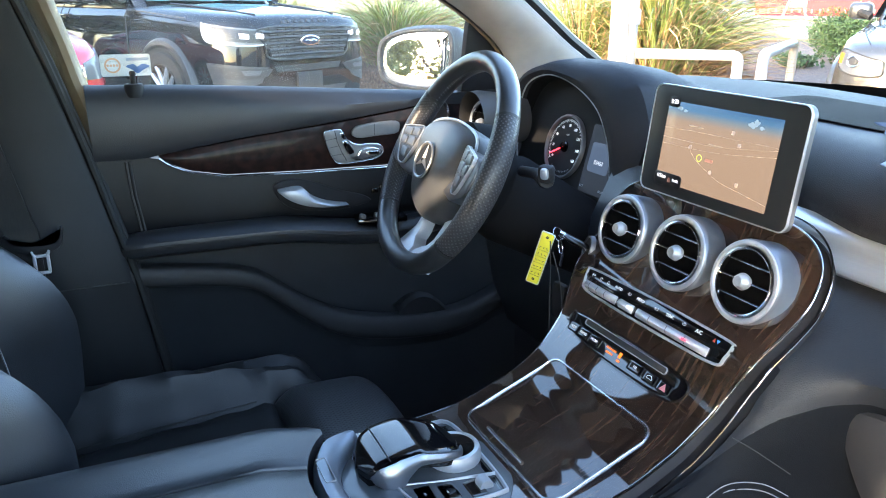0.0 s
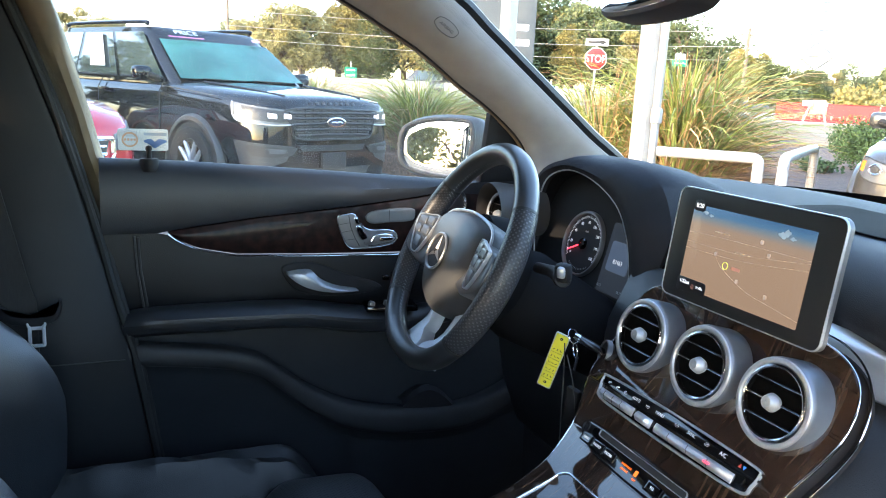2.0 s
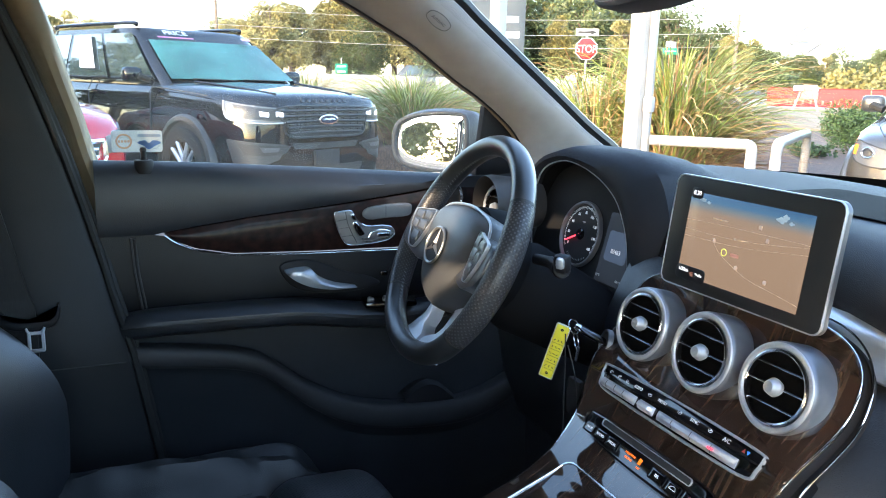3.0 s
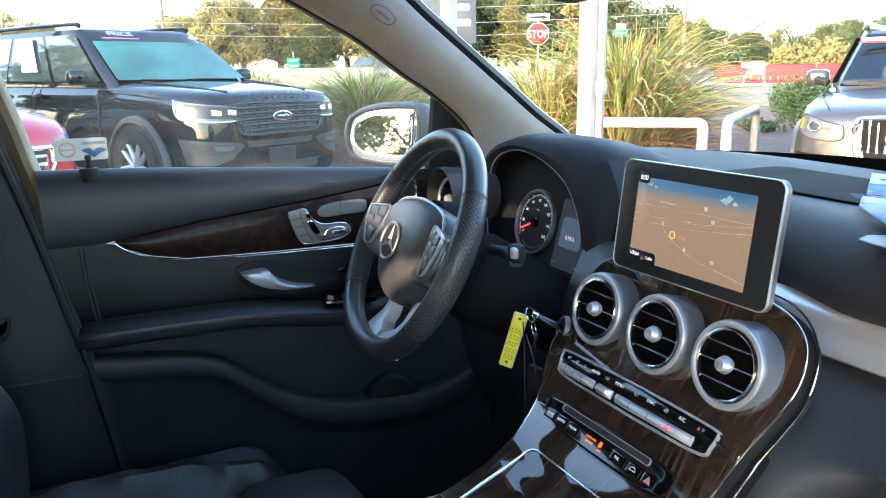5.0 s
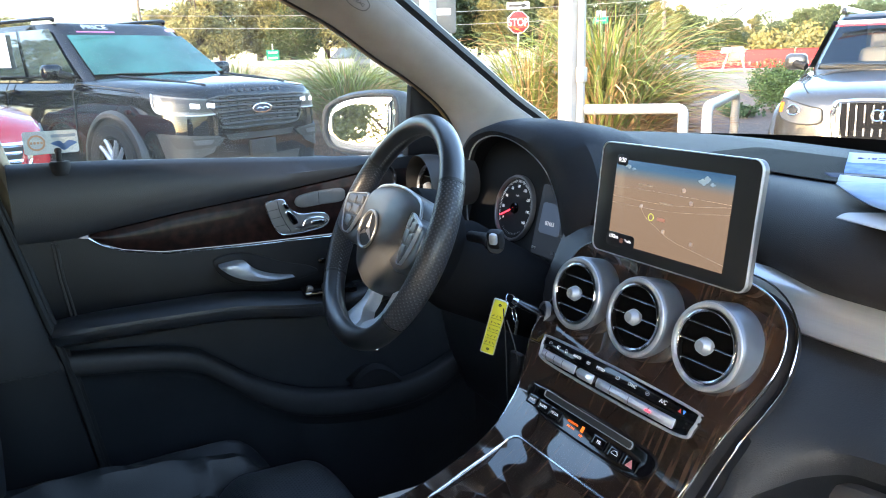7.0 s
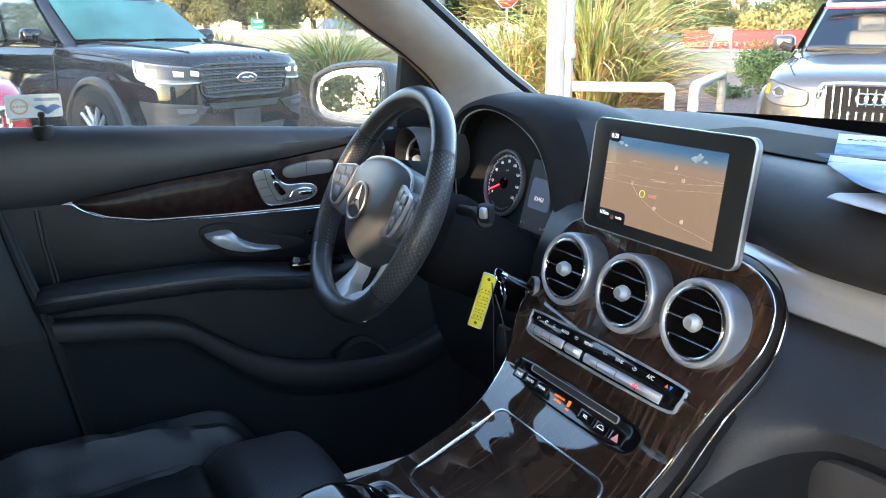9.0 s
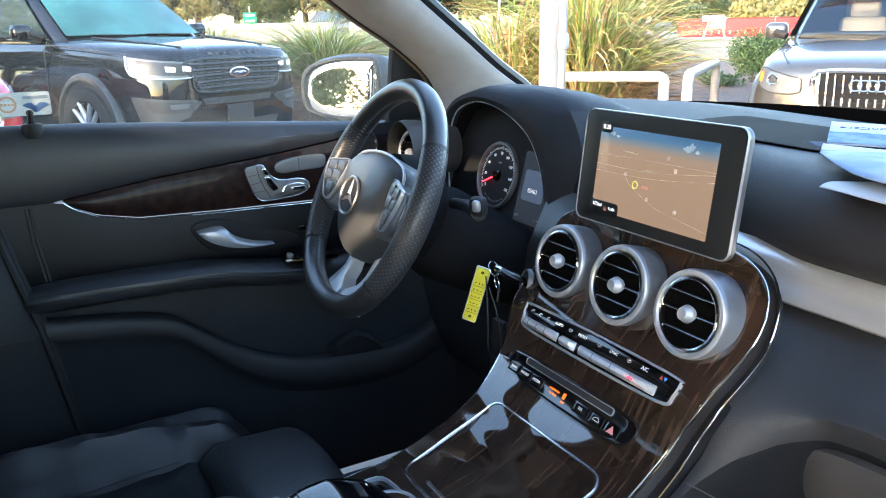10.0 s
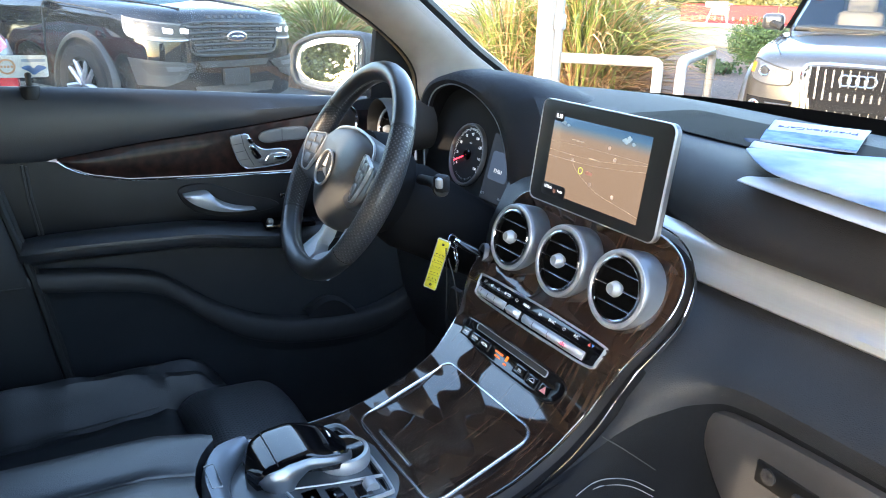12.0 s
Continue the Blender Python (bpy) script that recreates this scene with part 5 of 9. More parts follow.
def prong(s):
    out = []
    for k in range(17):
        v = -0.046 - 0.110 * k / 16
        inner = float(np.interp(-v, [0.046, 0.075, 0.100, 0.122, 0.134, 0.158], [0.036, 0.035, 0.031, 0.024, 0.004, 0.0]))
        outw = float(np.interp(-v, [0.046, 0.075, 0.10, 0.130, 0.150, 0.158], [0.053, 0.053, 0.055, 0.062, 0.068, 0.070]))
        out.append([spoke_at(s * inner, v, -0.012), spoke_at(s * inner, v, 0.004), spoke_at(s * (inner + 0.003), v, 0.008), spoke_at(s * 0.5 * (inner + outw), v, 0.010), spoke_at(s * (outw - 0.004), v, 0.007), spoke_at(s * outw, v, 0.002), spoke_at(s * outw, v, -0.012)])
    return out


for s in (1, -1):
    part("lower_spoke", grid_mesh(prong(s), close_v=True, caps=True), SPOKE_SILVER, wheel, "silver lower spoke prong")
part("airbag_mark", rbox(0.022, 0.003, 0.0004, 0, WM @ pose(0, -0.055, 0.006, 35)), LETTER_DIM, wheel)
# column, shroud, gear selector stalk and its tip
col_axis = WM.to_3x3() @ Vector((0, 0, -1))
col = thing("steering_column", "black steering column shroud", "steering column", at=WC + col_axis * 0.1)
part("hub_shaft", tube([WC + col_axis * 0.015, WC + col_axis * 0.05, WC + col_axis * 0.09], [0.075, 0.085, 0.07], 24), MATT_DARK, col)
part("shroud", tube([WC + col_axis * 0.08 + Vector((0, 0, -0.01)), WC + col_axis * 0.12 + Vector((0, 0, -0.01)), WC + col_axis * 0.30 + Vector((0, 0, -0.02))], [0.06, 0.072, 0.062], 24), MATT_DARK, col)
stalk = thing("gear_selector", "black column stalk with a silver tip button", "gear selector", at=(-0.25, 0.13, 1.045))
part("lever", tube(smooth_line([(-0.30, 0.13, 1.035), (-0.255, 0.128, 1.040), (-0.225, 0.121, 1.040), (-0.211, 0.118, 1.042)], 4), [0.008, 0.008, 0.008, 0.008, 0.009, 0.009, 0.010, 0.010, 0.011, 0.012, 0.013, 0.013, 0.012], 12), SOFT_BLACK, stalk)
part("tip", rbox(0.022, 0.018, 0.026, 0.006, pose(-0.210, 0.117, 1.050, 8, 0, 28)), SOFT_BLACK, stalk)
part("button", rbox(0.012, 0.012, 0.016, 0.004, pose(-0.205, 0.111, 1.052, 8, 0, 40)), SATIN, stalk, "silver tip button")
wip = thing("wiper_stalk", "black wiper stalk behind the wheel", "stalk", at=(-0.5, 0.12, 1.03))
part("lever", tube([(-0.44, 0.12, 1.03), (-0.52, 0.11, 1.04), (-0.56, 0.10, 1.045)], 0.009, 10), SOFT_BLACK, wip)
part("tip", tube([(-0.56, 0.10, 1.045), (-0.585, 0.095, 1.05)], 0.012, 10), SOFT_BLACK, wip)

# ---- centre console: one sweep of surface from the screen down to the armrest ----
PROFILE = [(0.30, 1.10), (0.235, 1.075), (0.222, 1.05), (0.208, 1.01), (0.190, 0.975), (0.158, 0.945), (0.145, 0.935), (0.112, 0.868), (0.092, 0.845), (0.072, 0.825), (0.03, 0.80), (-0.02, 0.782), (-0.06, 0.772), (-0.12, 0.768), (-0.30, 0.768)]
_p = np.array(PROFILE)
_s = np.concatenate([[0], np.cumsum(np.hypot(*np.diff(_p, axis=0).T))])
_sd = np.linspace(0, _s[-1], 400)
_yd, _zd = np.interp(_sd, _s, _p[:, 0]), np.interp(_sd, _s, _p[:, 1])
_k = np.hanning(27)
_k /= _k.sum()
_yd[13:-13], _zd[13:-13] = np.convolve(_yd, _k, "valid"), np.convolve(_zd, _k, "valid")
_ny, _nz = -np.gradient(_zd) * -1, np.gradient(_yd) * -1
_nl = np.hypot(_ny, _nz)
_ny, _nz = _ny / _nl, _nz / _nl


def surf(x, s, h=0.0):
    """A point of the console: x across, s metres down its sweep, h above it."""
    s = s - 0.0035
    y, z = float(np.interp(s, _sd, _yd)), float(np.interp(s, _sd, _zd))
    ny, nz = float(np.interp(s, _sd, _ny)), float(np.interp(s, _sd, _nz))
    return Vector((x, y + h * ny, z + h * nz))


def surf_axes(x, s, h=0.0):
    """A pose lying on the console, x across and y up its slope."""
    return axes(surf(x, s, h), (1, 0, 0), surf(x, s - 0.004) - surf(x, s + 0.004))


EDGE = smooth_line([(0.095, 0.0965, 0), (0.118, 0.0995, 0), (0.138, 0.1050, 0), (0.154, 0.1140, 0), (0.165, 0.1260, 0), (0.171, 0.1400, 0), (0.1735, 0.157, 0), (0.173, 0.185, 0), (0.165, 0.247, 0), (0.149, 0.31, 0), (0.139, 0.38, 0), (0.135, 0.46, 0), (0.130, 0.53, 0), (0.124, 0.62, 0), (0.122, 0.72, 0)], 10)
EDGE_W, EDGE_S = [p.x for p in EDGE], [p.y for p in EDGE]


def half_width(s):
    return float(np.interp(s, EDGE_S, EDGE_W))


def gap_width(s):
    """The black channel between the wood and the outer chrome line."""
    return float(np.interp(s, [0.096, 0.12, 0.16, 0.20, 0.37], [0.004, 0.007, 0.011, 0.013, 0.021]))


console = thing("centre_console", "glossy dark wood centre console edged in chrome", "car console", at=(0, 0.1, 0.5))
ss = EDGE_S
rows = []
for s in ss:
    w = half_width(s)
    rows.append([surf(-w, s, -0.012), surf(-w, s, -0.002)] + [surf(w * u, s, 0.0) for u in (-0.985, -0.75, -0.5, -0.25, 0, 0.25, 0.5, 0.75, 0.985)] + [surf(w, s, -0.002), surf(w, s, -0.012)])
part("wood_panel", grid_mesh(rows), WOOD_V, console, "glossy dark wood panel")
for side in (1, -1):
    es = ss
    rail = [surf(side * half_width(s), s, -0.001) for s in es]
    part("chrome_edge", tube(rail, 0.0012 if side > 0 else 0.0009, 8), CHROME, console, "chrome edge of the wood")
    if side < 0:
        continue
    rows = []
    for s in es:
        w = half_width(s)
        g = gap_width(s)
        rows.append([surf(side * (w - 0.004), s, -0.005), surf(side * (w + 0.001), s, -0.003), surf(side * (w + 0.3 * g), s, -0.011), surf(side * (w + 0.75 * g), s, -0.010), surf(side * (w + g), s, -0.006), surf(side * (w + g + 0.001), s, -0.010)])
    part("black_channel", grid_mesh(rows), SOFT_BLACK, console, "black edge channel")
    line = [surf(side * (half_width(s) + gap_width(s)), s - 0.009 * max(0, min(1, (0.15 - s) / 0.05)), -0.0050) for s in es]
    part("chrome_line", tube(line, 0.0010, 6), CHROME, console, "outer chrome line")
    rows = []
    for s in [v for v in es if v > 0.235]:
        a = surf(side * (half_width(s) + gap_width(s) + 0.001), s, -0.006)
        f = min(1.0, max(0.0, (s - 0.19) / 0.12))          # tucked away round the upper corner
        b = a + Vector((side * 0.004 * f, 0.006 + 0.012 * (1 - f), -0.012 - 0.018 * f))
        c = a + Vector((side * (0.008 * f + 0.004 * (1 - f)), 0.02 + 0.015 * (1 - f), -0.045 - 0.075 * f))
        rows.append([a, a.lerp(b, 0.5) + Vector((side * 0.004 * f, -0.002 * f, 0)), b, c, Vector((c.x, c.y + 0.02, c.z - 0.04 + (0.44 - c.z) * f))])
    # the darkened trim again, to keep this side in shade
    part("side_panel", grid_mesh(rows), KNEE_SHADED, console, "black console side, darkened for its shade")
rows = []
for s in [0.10 + 0.62 * k / 60 for k in range(61)]:
    a = surf(-half_width(s) - 0.001, s, -0.004)
    rows.append([a, a + Vector((-0.006, 0.006, -0.02)), a + Vector((-0.010, 0.02, -0.12)), Vector((a.x - 0.01, a.y + 0.05, 0.36))])
part("side_panel", grid_mesh(rows), LEATHER, console, "black leather console side")
part("side_seam", tube(smooth_line([(0.181, 0.106, 0.859), (0.196, 0.1218, 0.8494), (0.216, 0.1548, 0.8244)], 5), 0.0007, 5), INK, console)
# stitched pad on the console's side
for off in (0.0, 0.008):
    arc = smooth_line([(0.191, 0.0688, 0.8026 - off), (0.193, 0.0888, 0.8136 - off), (0.199, 0.1068, 0.8176 - off), (0.208, 0.1308, 0.8136 - off), (0.217, 0.1558, 0.7986 - off)], 6)
    part("stitching", tube(arc, 0.0006, 5), WHITE_STITCH, console, "double row of grey stitches")

# climate panel
cp = thing("climate_panel", "climate panel with silver toggles and lettered keys", "control panel", at=surf(0, 0.257))
cout = smooth_line([(-0.128, 0.2425, 0), (-0.06, 0.2405, 0), (0.0, 0.240, 0), (0.06, 0.2405, 0), (0.126, 0.2425, 0), (0.1335, 0.248, 0), (0.131, 0.262, 0), (0.122, 0.2745, 0), (0.06, 0.277, 0), (0.0, 0.2775, 0), (-0.06, 0.277, 0), (-0.122, 0.2745, 0), (-0.131, 0.262, 0), (-0.1335, 0.248, 0)], 4, True)
cout = [(p.x, p.y) for p in cout]
part("frame", ring_plate(cout, 0.0032, -0.002, 0.0035, surf), SATIN, cp, "silver frame")
part("base", plate(shrink(cout, 0.002), -0.004, 0.0005, surf, 0.0005, 6), PIANO, cp)
strip = smooth_line([(-0.127, 0.2445, 0), (0.0, 0.2425, 0), (0.127, 0.2445, 0), (0.129, 0.250, 0), (0.126, 0.2565, 0), (0.0, 0.2575, 0), (-0.126, 0.2565, 0), (-0.129, 0.250, 0)], 4, True)
keys = part("key_strip", plate([(p.x, p.y) for p in strip], 0, 0.0022, surf, 0.0008, 6), PIANO, cp, "black key strip")
for body, x, sz in (("AUTO", -0.062, 0.0052), ("MENU", -0.018, 0.0052), ("SYNC", 0.036, 0.0052), ("A/C", 0.084, 0.0062)):
    text_mesh(body, sz, surf_axes(x, 0.2505, 0.0026), LETTER, "lettering", keys)
for j, x in enumerate((-0.116, -0.099, -0.083, -0.040, 0.012, 0.060)):
    bm = bmesh.new()
    m = surf_axes(x, 0.2505, 0.0026)
    arc = [m @ Vector((0.0030 * math.cos(q), 0.0018 * math.sin(q), 0)) for q in [math.pi * (0.1 + 0.16 * j + (1.3 + 0.1 * j) * i / 10) for i in range(11)]]
    tube(arc, 0.00022, 4, bm=bm)
    for dx, dy in ((0.0, 0.0), (0.0012, 0.0008))[:1 + j % 2]:
        tube([m @ Vector((dx - 0.0016, dy - 0.0004, 0)), m @ Vector((dx + 0.0012, dy + 0.0004, 0))], 0.0002, 4, bm=bm)
    part("symbol", bm, LETTER, keys, smooth=False)
for x, mt, d in ((0.108, RED_MARK, 1), (0.1135, BLUE_MARK, -1)):
    m = surf_axes(x, 0.2505, 0.0026)
    bm = bmesh.new()
    bm.faces.new([bm.verts.new(m @ Vector(p)) for p in ((-0.0024, -0.002 * d, 0), (0.0024, -0.002 * d, 0), (0, 0.0025 * d, 0))])
    part("temperature_mark", bm, mt, keys, smooth=False)
for x0, x1, n in ((-0.126, -0.058, 4), (-0.051, -0.024, 1), (-0.017, 0.106, 4)):
    rows = []
    for k in range(13):
        x = x0 + (x1 - x0) * k / 12
        e = min(1.0, 6 * min(k, 12 - k) / 12 + 0.25)
        rows.append([surf(x, 0.2605, 0.0), surf(x, 0.2605, 0.004 * e), surf(x, 0.2625, 0.0085 * e), surf(x, 0.2665, 0.0095 * e), surf(x, 0.2695, 0.006 * e), surf(x, 0.2715, 0.002 * e), surf(x, 0.2715, 0.0)])
    tg = part("toggle", grid_mesh(rows, close_v=True, caps=True), POLISHED, cp, "polished silver rocker toggle")
    for k in range(1, n):
        x = x0 + (x1 - x0) * k / n
        part("toggle_gap", tube([surf(x, 0.2615, 0.0088), surf(x, 0.266, 0.0099), surf(x, 0.2697, 0.0062)], 0.0004, 4), INK, tg)
part("lit_mark", rbox(0.008, 0.002, 0.0008, 0.0002, surf_axes(0.076, 0.2655, 0.0100), 1), RED_LIGHT, cp, "glowing red mark")

# audio panel below
au = thing("audio_panel", "black audio key panel with a disc slot", "control panel", at=surf(0, 0.32))
aout = smooth_line([(-0.112, 0.3025, 0), (-0.05, 0.300, 0), (0.02, 0.300, 0), (0.085, 0.302, 0), (0.104, 0.308, 0), (0.106, 0.320, 0), (0.096, 0.334, 0), (0.075, 0.339, 0), (0.02, 0.340, 0), (-0.04, 0.339, 0), (-0.095, 0.334, 0), (-0.118, 0.326, 0), (-0.126, 0.315, 0), (-0.124, 0.306, 0)], 4, True)
aout = [(p.x, p.y) for p in aout]
part("rim", ring_plate(aout, 0.0022, -0.002, 0.0022, surf), PIANO, au)
part("base", plate(shrink(aout, 0.0015), -0.004, 0.0008, surf, 0.0006, 6), PIANO, au, "glossy black panel")
slot = [(u, v) for u, v in rounded(0.160, 0.0095, 0.004, 4, -0.012, 0.3085)]
part("slot_rim", ring_plate(slot, 0.0012, 0.0, 0.0026, surf), SATIN, au, "silver rim of the disc slot")
part("slot", plate(shrink(slot, 0.001), 0.0, 0.0013, surf, 0.0004, 4), INK, au)
for body, x, w in (("NAVI", -0.106, 0.022), ("RADIO", -0.083, 0.022), ("MEDIA", -0.059, 0.024), ("TEL", 0.024, 0.026)):
    kk = part("key", plate(rounded(w, 0.0135, 0.002, 3, x, 0.3245), 0.0006, 0.0024, surf, 0.0006, 3), PIANO, au)
    text_mesh(body, 0.0048, surf_axes(x, 0.3245, 0.0028), LETTER, "lettering", kk)
for x in (0.051, 0.076):
    kk = part("key", plate(rounded(0.021, 0.0135, 0.002, 3, x, 0.3255), 0.0006, 0.0024, surf, 0.0006, 3), PIANO, au)
    bm = bmesh.new()
    m = surf_axes(x, 0.3255, 0.0028)
    if x < 0.06:
        o = [(-0.005, -0.001), (-0.004, 0.0015), (-0.001, 0.003), (0.002, 0.003), (0.0045, 0.0005), (0.005, -0.001)]
        for p, q in zip(o, o[1:] + o[:1]):
            d = Vector((q[0] - p[0], q[1] - p[1], 0)).normalized().cross(Vector((0, 0, 1))) * 0.0003
            bm.faces.new([bm.verts.new(m @ v) for v in (Vector((*p, 0)) - d, Vector((*q, 0)) - d, Vector((*q, 0)) + d, Vector((*p, 0)) + d)])
        part("car_symbol", bm, LETTER, kk, smooth=False)
    else:
        bm.faces.new([bm.verts.new(m @ Vector(p)) for p in ((-0.0055, -0.004, 0), (0.0055, -0.004, 0), (0, 0.005, 0))])
        part("hazard_triangle", bm, material("hazard_pink", (0.75, 0.25, 0.25), 0.4), kk, smooth=False)
text_mesh("PASSENGER", 0.0036, surf_axes(-0.026, 0.322, 0.0014), ORANGE_LIGHT, "warning_lettering", au)
text_mesh("AIR BAG", 0.0036, surf_axes(-0.026, 0.3275, 0.0014), ORANGE_LIGHT, "warning_lettering", au)
part("warning_symbol", rbox(0.005, 0.007, 0.0003, 0.0001, surf_axes(-0.008, 0.3225, 0.0012), 1), ORANGE_LIGHT, au)
text_mesh("OFF", 0.0036, surf_axes(-0.006, 0.330, 0.0014), ORANGE_LIGHT, "warning_lettering", au)

# sliding lid of the stowage bin
lout = rounded(0.204, 0.146, 0.018, 6, 0.0, 0.445)
rows = []
for k in range(49):
    sv = 0.3725 + 0.145 * k / 48
    e = max(0.0, 0.018 - min(sv - 0.3725, 0.5175 - sv))
    w = 0.102 - (0.018 - math.sqrt(max(0.0, 0.018 ** 2 - e * e)))
    rows.append([surf(w * u, sv, 0.0014) for u in [-1 + 2 * j / 16 for j in range(17)]])
lid = part("sliding_lid", grid_mesh(rows), WOOD_V, console, "glossy dark wood lid")
part("chrome_outline", ring_plate(shrink(lout, -0.0015), 0.0034, -0.001, 0.0030, surf), CHROME, lid, "chrome outline")
part("finger_bar", band([(-0.056 + 0.084 * k / 8, 0.506) for k in range(9)], 0.0042, 0.001, 0.0036, surf), CHROME, lid, "chrome finger bar")

# controller with palm rest, dial and keys
ARM_SILVER = material("satin_arm_silver", (0.26, 0.275, 0.30), 0.30, 0.85)
ctl = thing("touch_controller", "palm-rest controller with a silver dial", "controller", at=(-0.02, -0.13, 0.77))
kout = [(p.x, p.y) for p in smooth_line([(-0.094, 0.545, 0), (-0.02, 0.538, 0), (0.05, 0.540, 0), (0.064, 0.550, 0), (0.060, 0.60, 0), (0.050, 0.64, 0), (-0.02, 0.655, 0), (-0.09, 0.64, 0), (-0.098, 0.59, 0)], 5, True)]
part("frame", ring_plate(kout, 0.004, -0.002, 0.006, surf), SATIN, ctl, "silver frame")
part("base", plate(shrink(kout, 0.003), -0.004, 0.002, surf, 0.001, 6), PIANO, ctl)
dial_m = surf_axes(-0.022, 0.570, 0.0)
dialp = part("dial", lathe([(0.030, 0.0), (0.032, 0.004), (0.032, 0.014), (0.030, 0.019), (0.026, 0.020), (0.025, 0.018), (0.012, 0.0165), (0.0005, 0.0165)], 40, dial_m), SATIN, ctl, "knurled silver dial")
part("dial_top", lathe([(0.025, 0.0184), (0.012, 0.0172), (0.0005, 0.0172)], 32, dial_m), PIANO, dialp)
# palm rest: flat glossy shell with rounded ends, on a silver arm that widens into its foot
mid = lambda t: Vector((float(np.interp(t, [0, 0.2, 0.5, 0.8, 1], [-0.034, -0.040, -0.042, -0.036, -0.030])), -0.224 + 0.118 * t, float(np.interp(t, [0, 0.12, 0.3, 0.55, 0.85, 1], [0.786, 0.797, 0.803, 0.805, 0.800, 0.793]))))
wid = lambda t: 0.040 * (1 - abs(2 * t - 1) ** 4.0) ** 0.5 + 0.004
rows, rows2 = [], []
for k in range(25):
    t = k / 24
    m, w = mid(t), wid(t)
    ring, ring2 = [], []
    for j in range(21):
        a = math.pi * j / 20
        ca, sa = math.cos(a), math.sin(a)
        e = 0.35
        ring.append((m.x + w * abs(ca) ** e * (1 if ca > 0 else -1), m.y, m.z - 0.010 + 0.010 * sa ** e))
        ring2.append((m.x + (w + 0.0012) * abs(ca) ** 0.3 * (1 if ca > 0 else -1), m.y, m.z - 0.018 + 0.010 * sa ** 0.4))
    rows.append(ring)
    rows2.append(ring2)
part("palm_shell", grid_mesh(rows), PIANO, ctl, "glossy black palm rest")
part("palm_underside", grid_mesh(rows2), PIANO, ctl, "black underside")
part("palm_seam", tube([(mid(0.24).x - 0.042, -0.1955, 0.8012), (mid(0.24).x, -0.1955, 0.8022), (mid(0.24).x + 0.038, -0.1955, 0.8012)], 0.0008, 5), INK, ctl)
rows = []
for k in range(31):
    t = 0.02 + 0.96 * k / 30
    m, w = mid(t), wid(t)
    hh = float(np.interp(t, [0, 0.10, 0.20, 0.30, 0.38, 0.48, 0.62, 0.80, 1.0], [0.004, 0.016, 0.030, 0.030, 0.018, 0.010, 0.008, 0.006, 0.003]))
    p = Vector((m.x + w + 0.001, m.y + 0.003, m.z - 0.005))
    rows.append([p + Vector(v) for v in ((-0.004, 0, 0.003), (0.0005, 0, 0.0035), (0.003 + 0.08 * hh, 0, -0.10 * hh), (0.003 + 0.12 * hh, 0, -0.40 * hh), (0.002 + 0.14 * hh, 0, -0.75 * hh), (0.0 + 0.20 * hh, 0, -hh), (-0.008, 0, -hh), (-0.008, 0, -0.5 * hh))])
part("silver_arm", grid_mesh(rows, close_v=True, caps=True), ARM_SILVER, ctl, "silver sweeping arm with its foot")
part("shell_rim", tube(smooth_line([(mid(t).x - wid(t) - 0.0005, mid(t).y, mid(t).z - 0.010) for t in (0.02, 0.1, 0.3, 0.5, 0.7, 0.9, 0.98)], 4), 0.0011, 6), CHROME, ctl, "thin chrome rim")
for x, s in ((0.030, 0.628), (0.036, 0.602), (0.042, 0.574)):
    part("key", plate(rounded(0.030, 0.020, 0.003, 3, x, s), 0.0018, 0.004, surf, 0.001, 3), PIANO, ctl)
for x, s in ((0.030, 0.628), (0.036, 0.604)):
    part("key_symbol", rbox(0.004, 0.0022, 0.0003, 0.0001, surf_axes(x, s, 0.0042), 1), LETTER_DIM, ctl)
part("roller", tube([surf(0.034, 0.562, 0.005), surf(0.048, 0.562, 0.005)], 0.008, 14), SATIN, ctl, "silver roller")
part("divider", band([(0.028, 0.542), (0.016, 0.60), (0.004, 0.648)], 0.003, 0.001, 0.005, surf), SATIN, ctl)
for x in (-0.078,):
    part("key", plate(rounded(0.018, 0.012, 0.002, 3, x, 0.557), 0.0018, 0.004, surf, 0.001, 3), PIANO, ctl)
# silver crescent behind the controller
cres = thing("console_surround", "silver crescent surround at the console's rear", "console trim", at=(0, -0.25, 0.77))
rows = []
for k in range(33):
    a = radians(213 + 114 * k / 32)
    tip = min(1.0, 0.45 + 4 * min(k, 32 - k) / 32)
    ci, w = 0.098, tip * (0.030 + 0.008 * abs(k / 16 - 1))
    cy, f = -0.155, 0.95
    rows.append([Vector(((ci + w * q) * math.cos(a), cy + (ci + w * q) * math.sin(a) * f, z)) for q, z in ((0.0, 0.764), (0.02, 0.780), (0.16, 0.789), (0.5, 0.794), (0.82, 0.793), (0.97, 0.784), (1.0, 0.758))])
part("crescent", grid_mesh(rows, close_v=True, caps=True), VENT_SILVER, cres, "satin silver crescent")
part("inner_bowl", plate([(0.102 * math.cos(a), -0.155 + 0.097 * math.sin(a)) for a in [2 * math.pi * k / 40 for k in range(40)]], 0.760, 0.772, lambda u, v, h: Vector((u, v, h)), 0.001, 4), material("grey_satin_tray", (0.10, 0.11, 0.12), 0.25, 0.3), cres, "dark satin tray")
part("key_outline", ring_plate(rounded(0.046, 0.012, 0.002, 3, -0.026, -0.262), 0.0008, 0.7925, 0.7945, lambda u, v, h: Vector((u, v, h))), LETTER_DIM, cres)
# armrest: two padded halves with a seam between
arm = part("armrest", rbox(0.25, 0.58, 0.34, 0.02, pose(-0.005, -0.60, 0.585)), SOFT_BLACK, console, "black leather centre armrest")
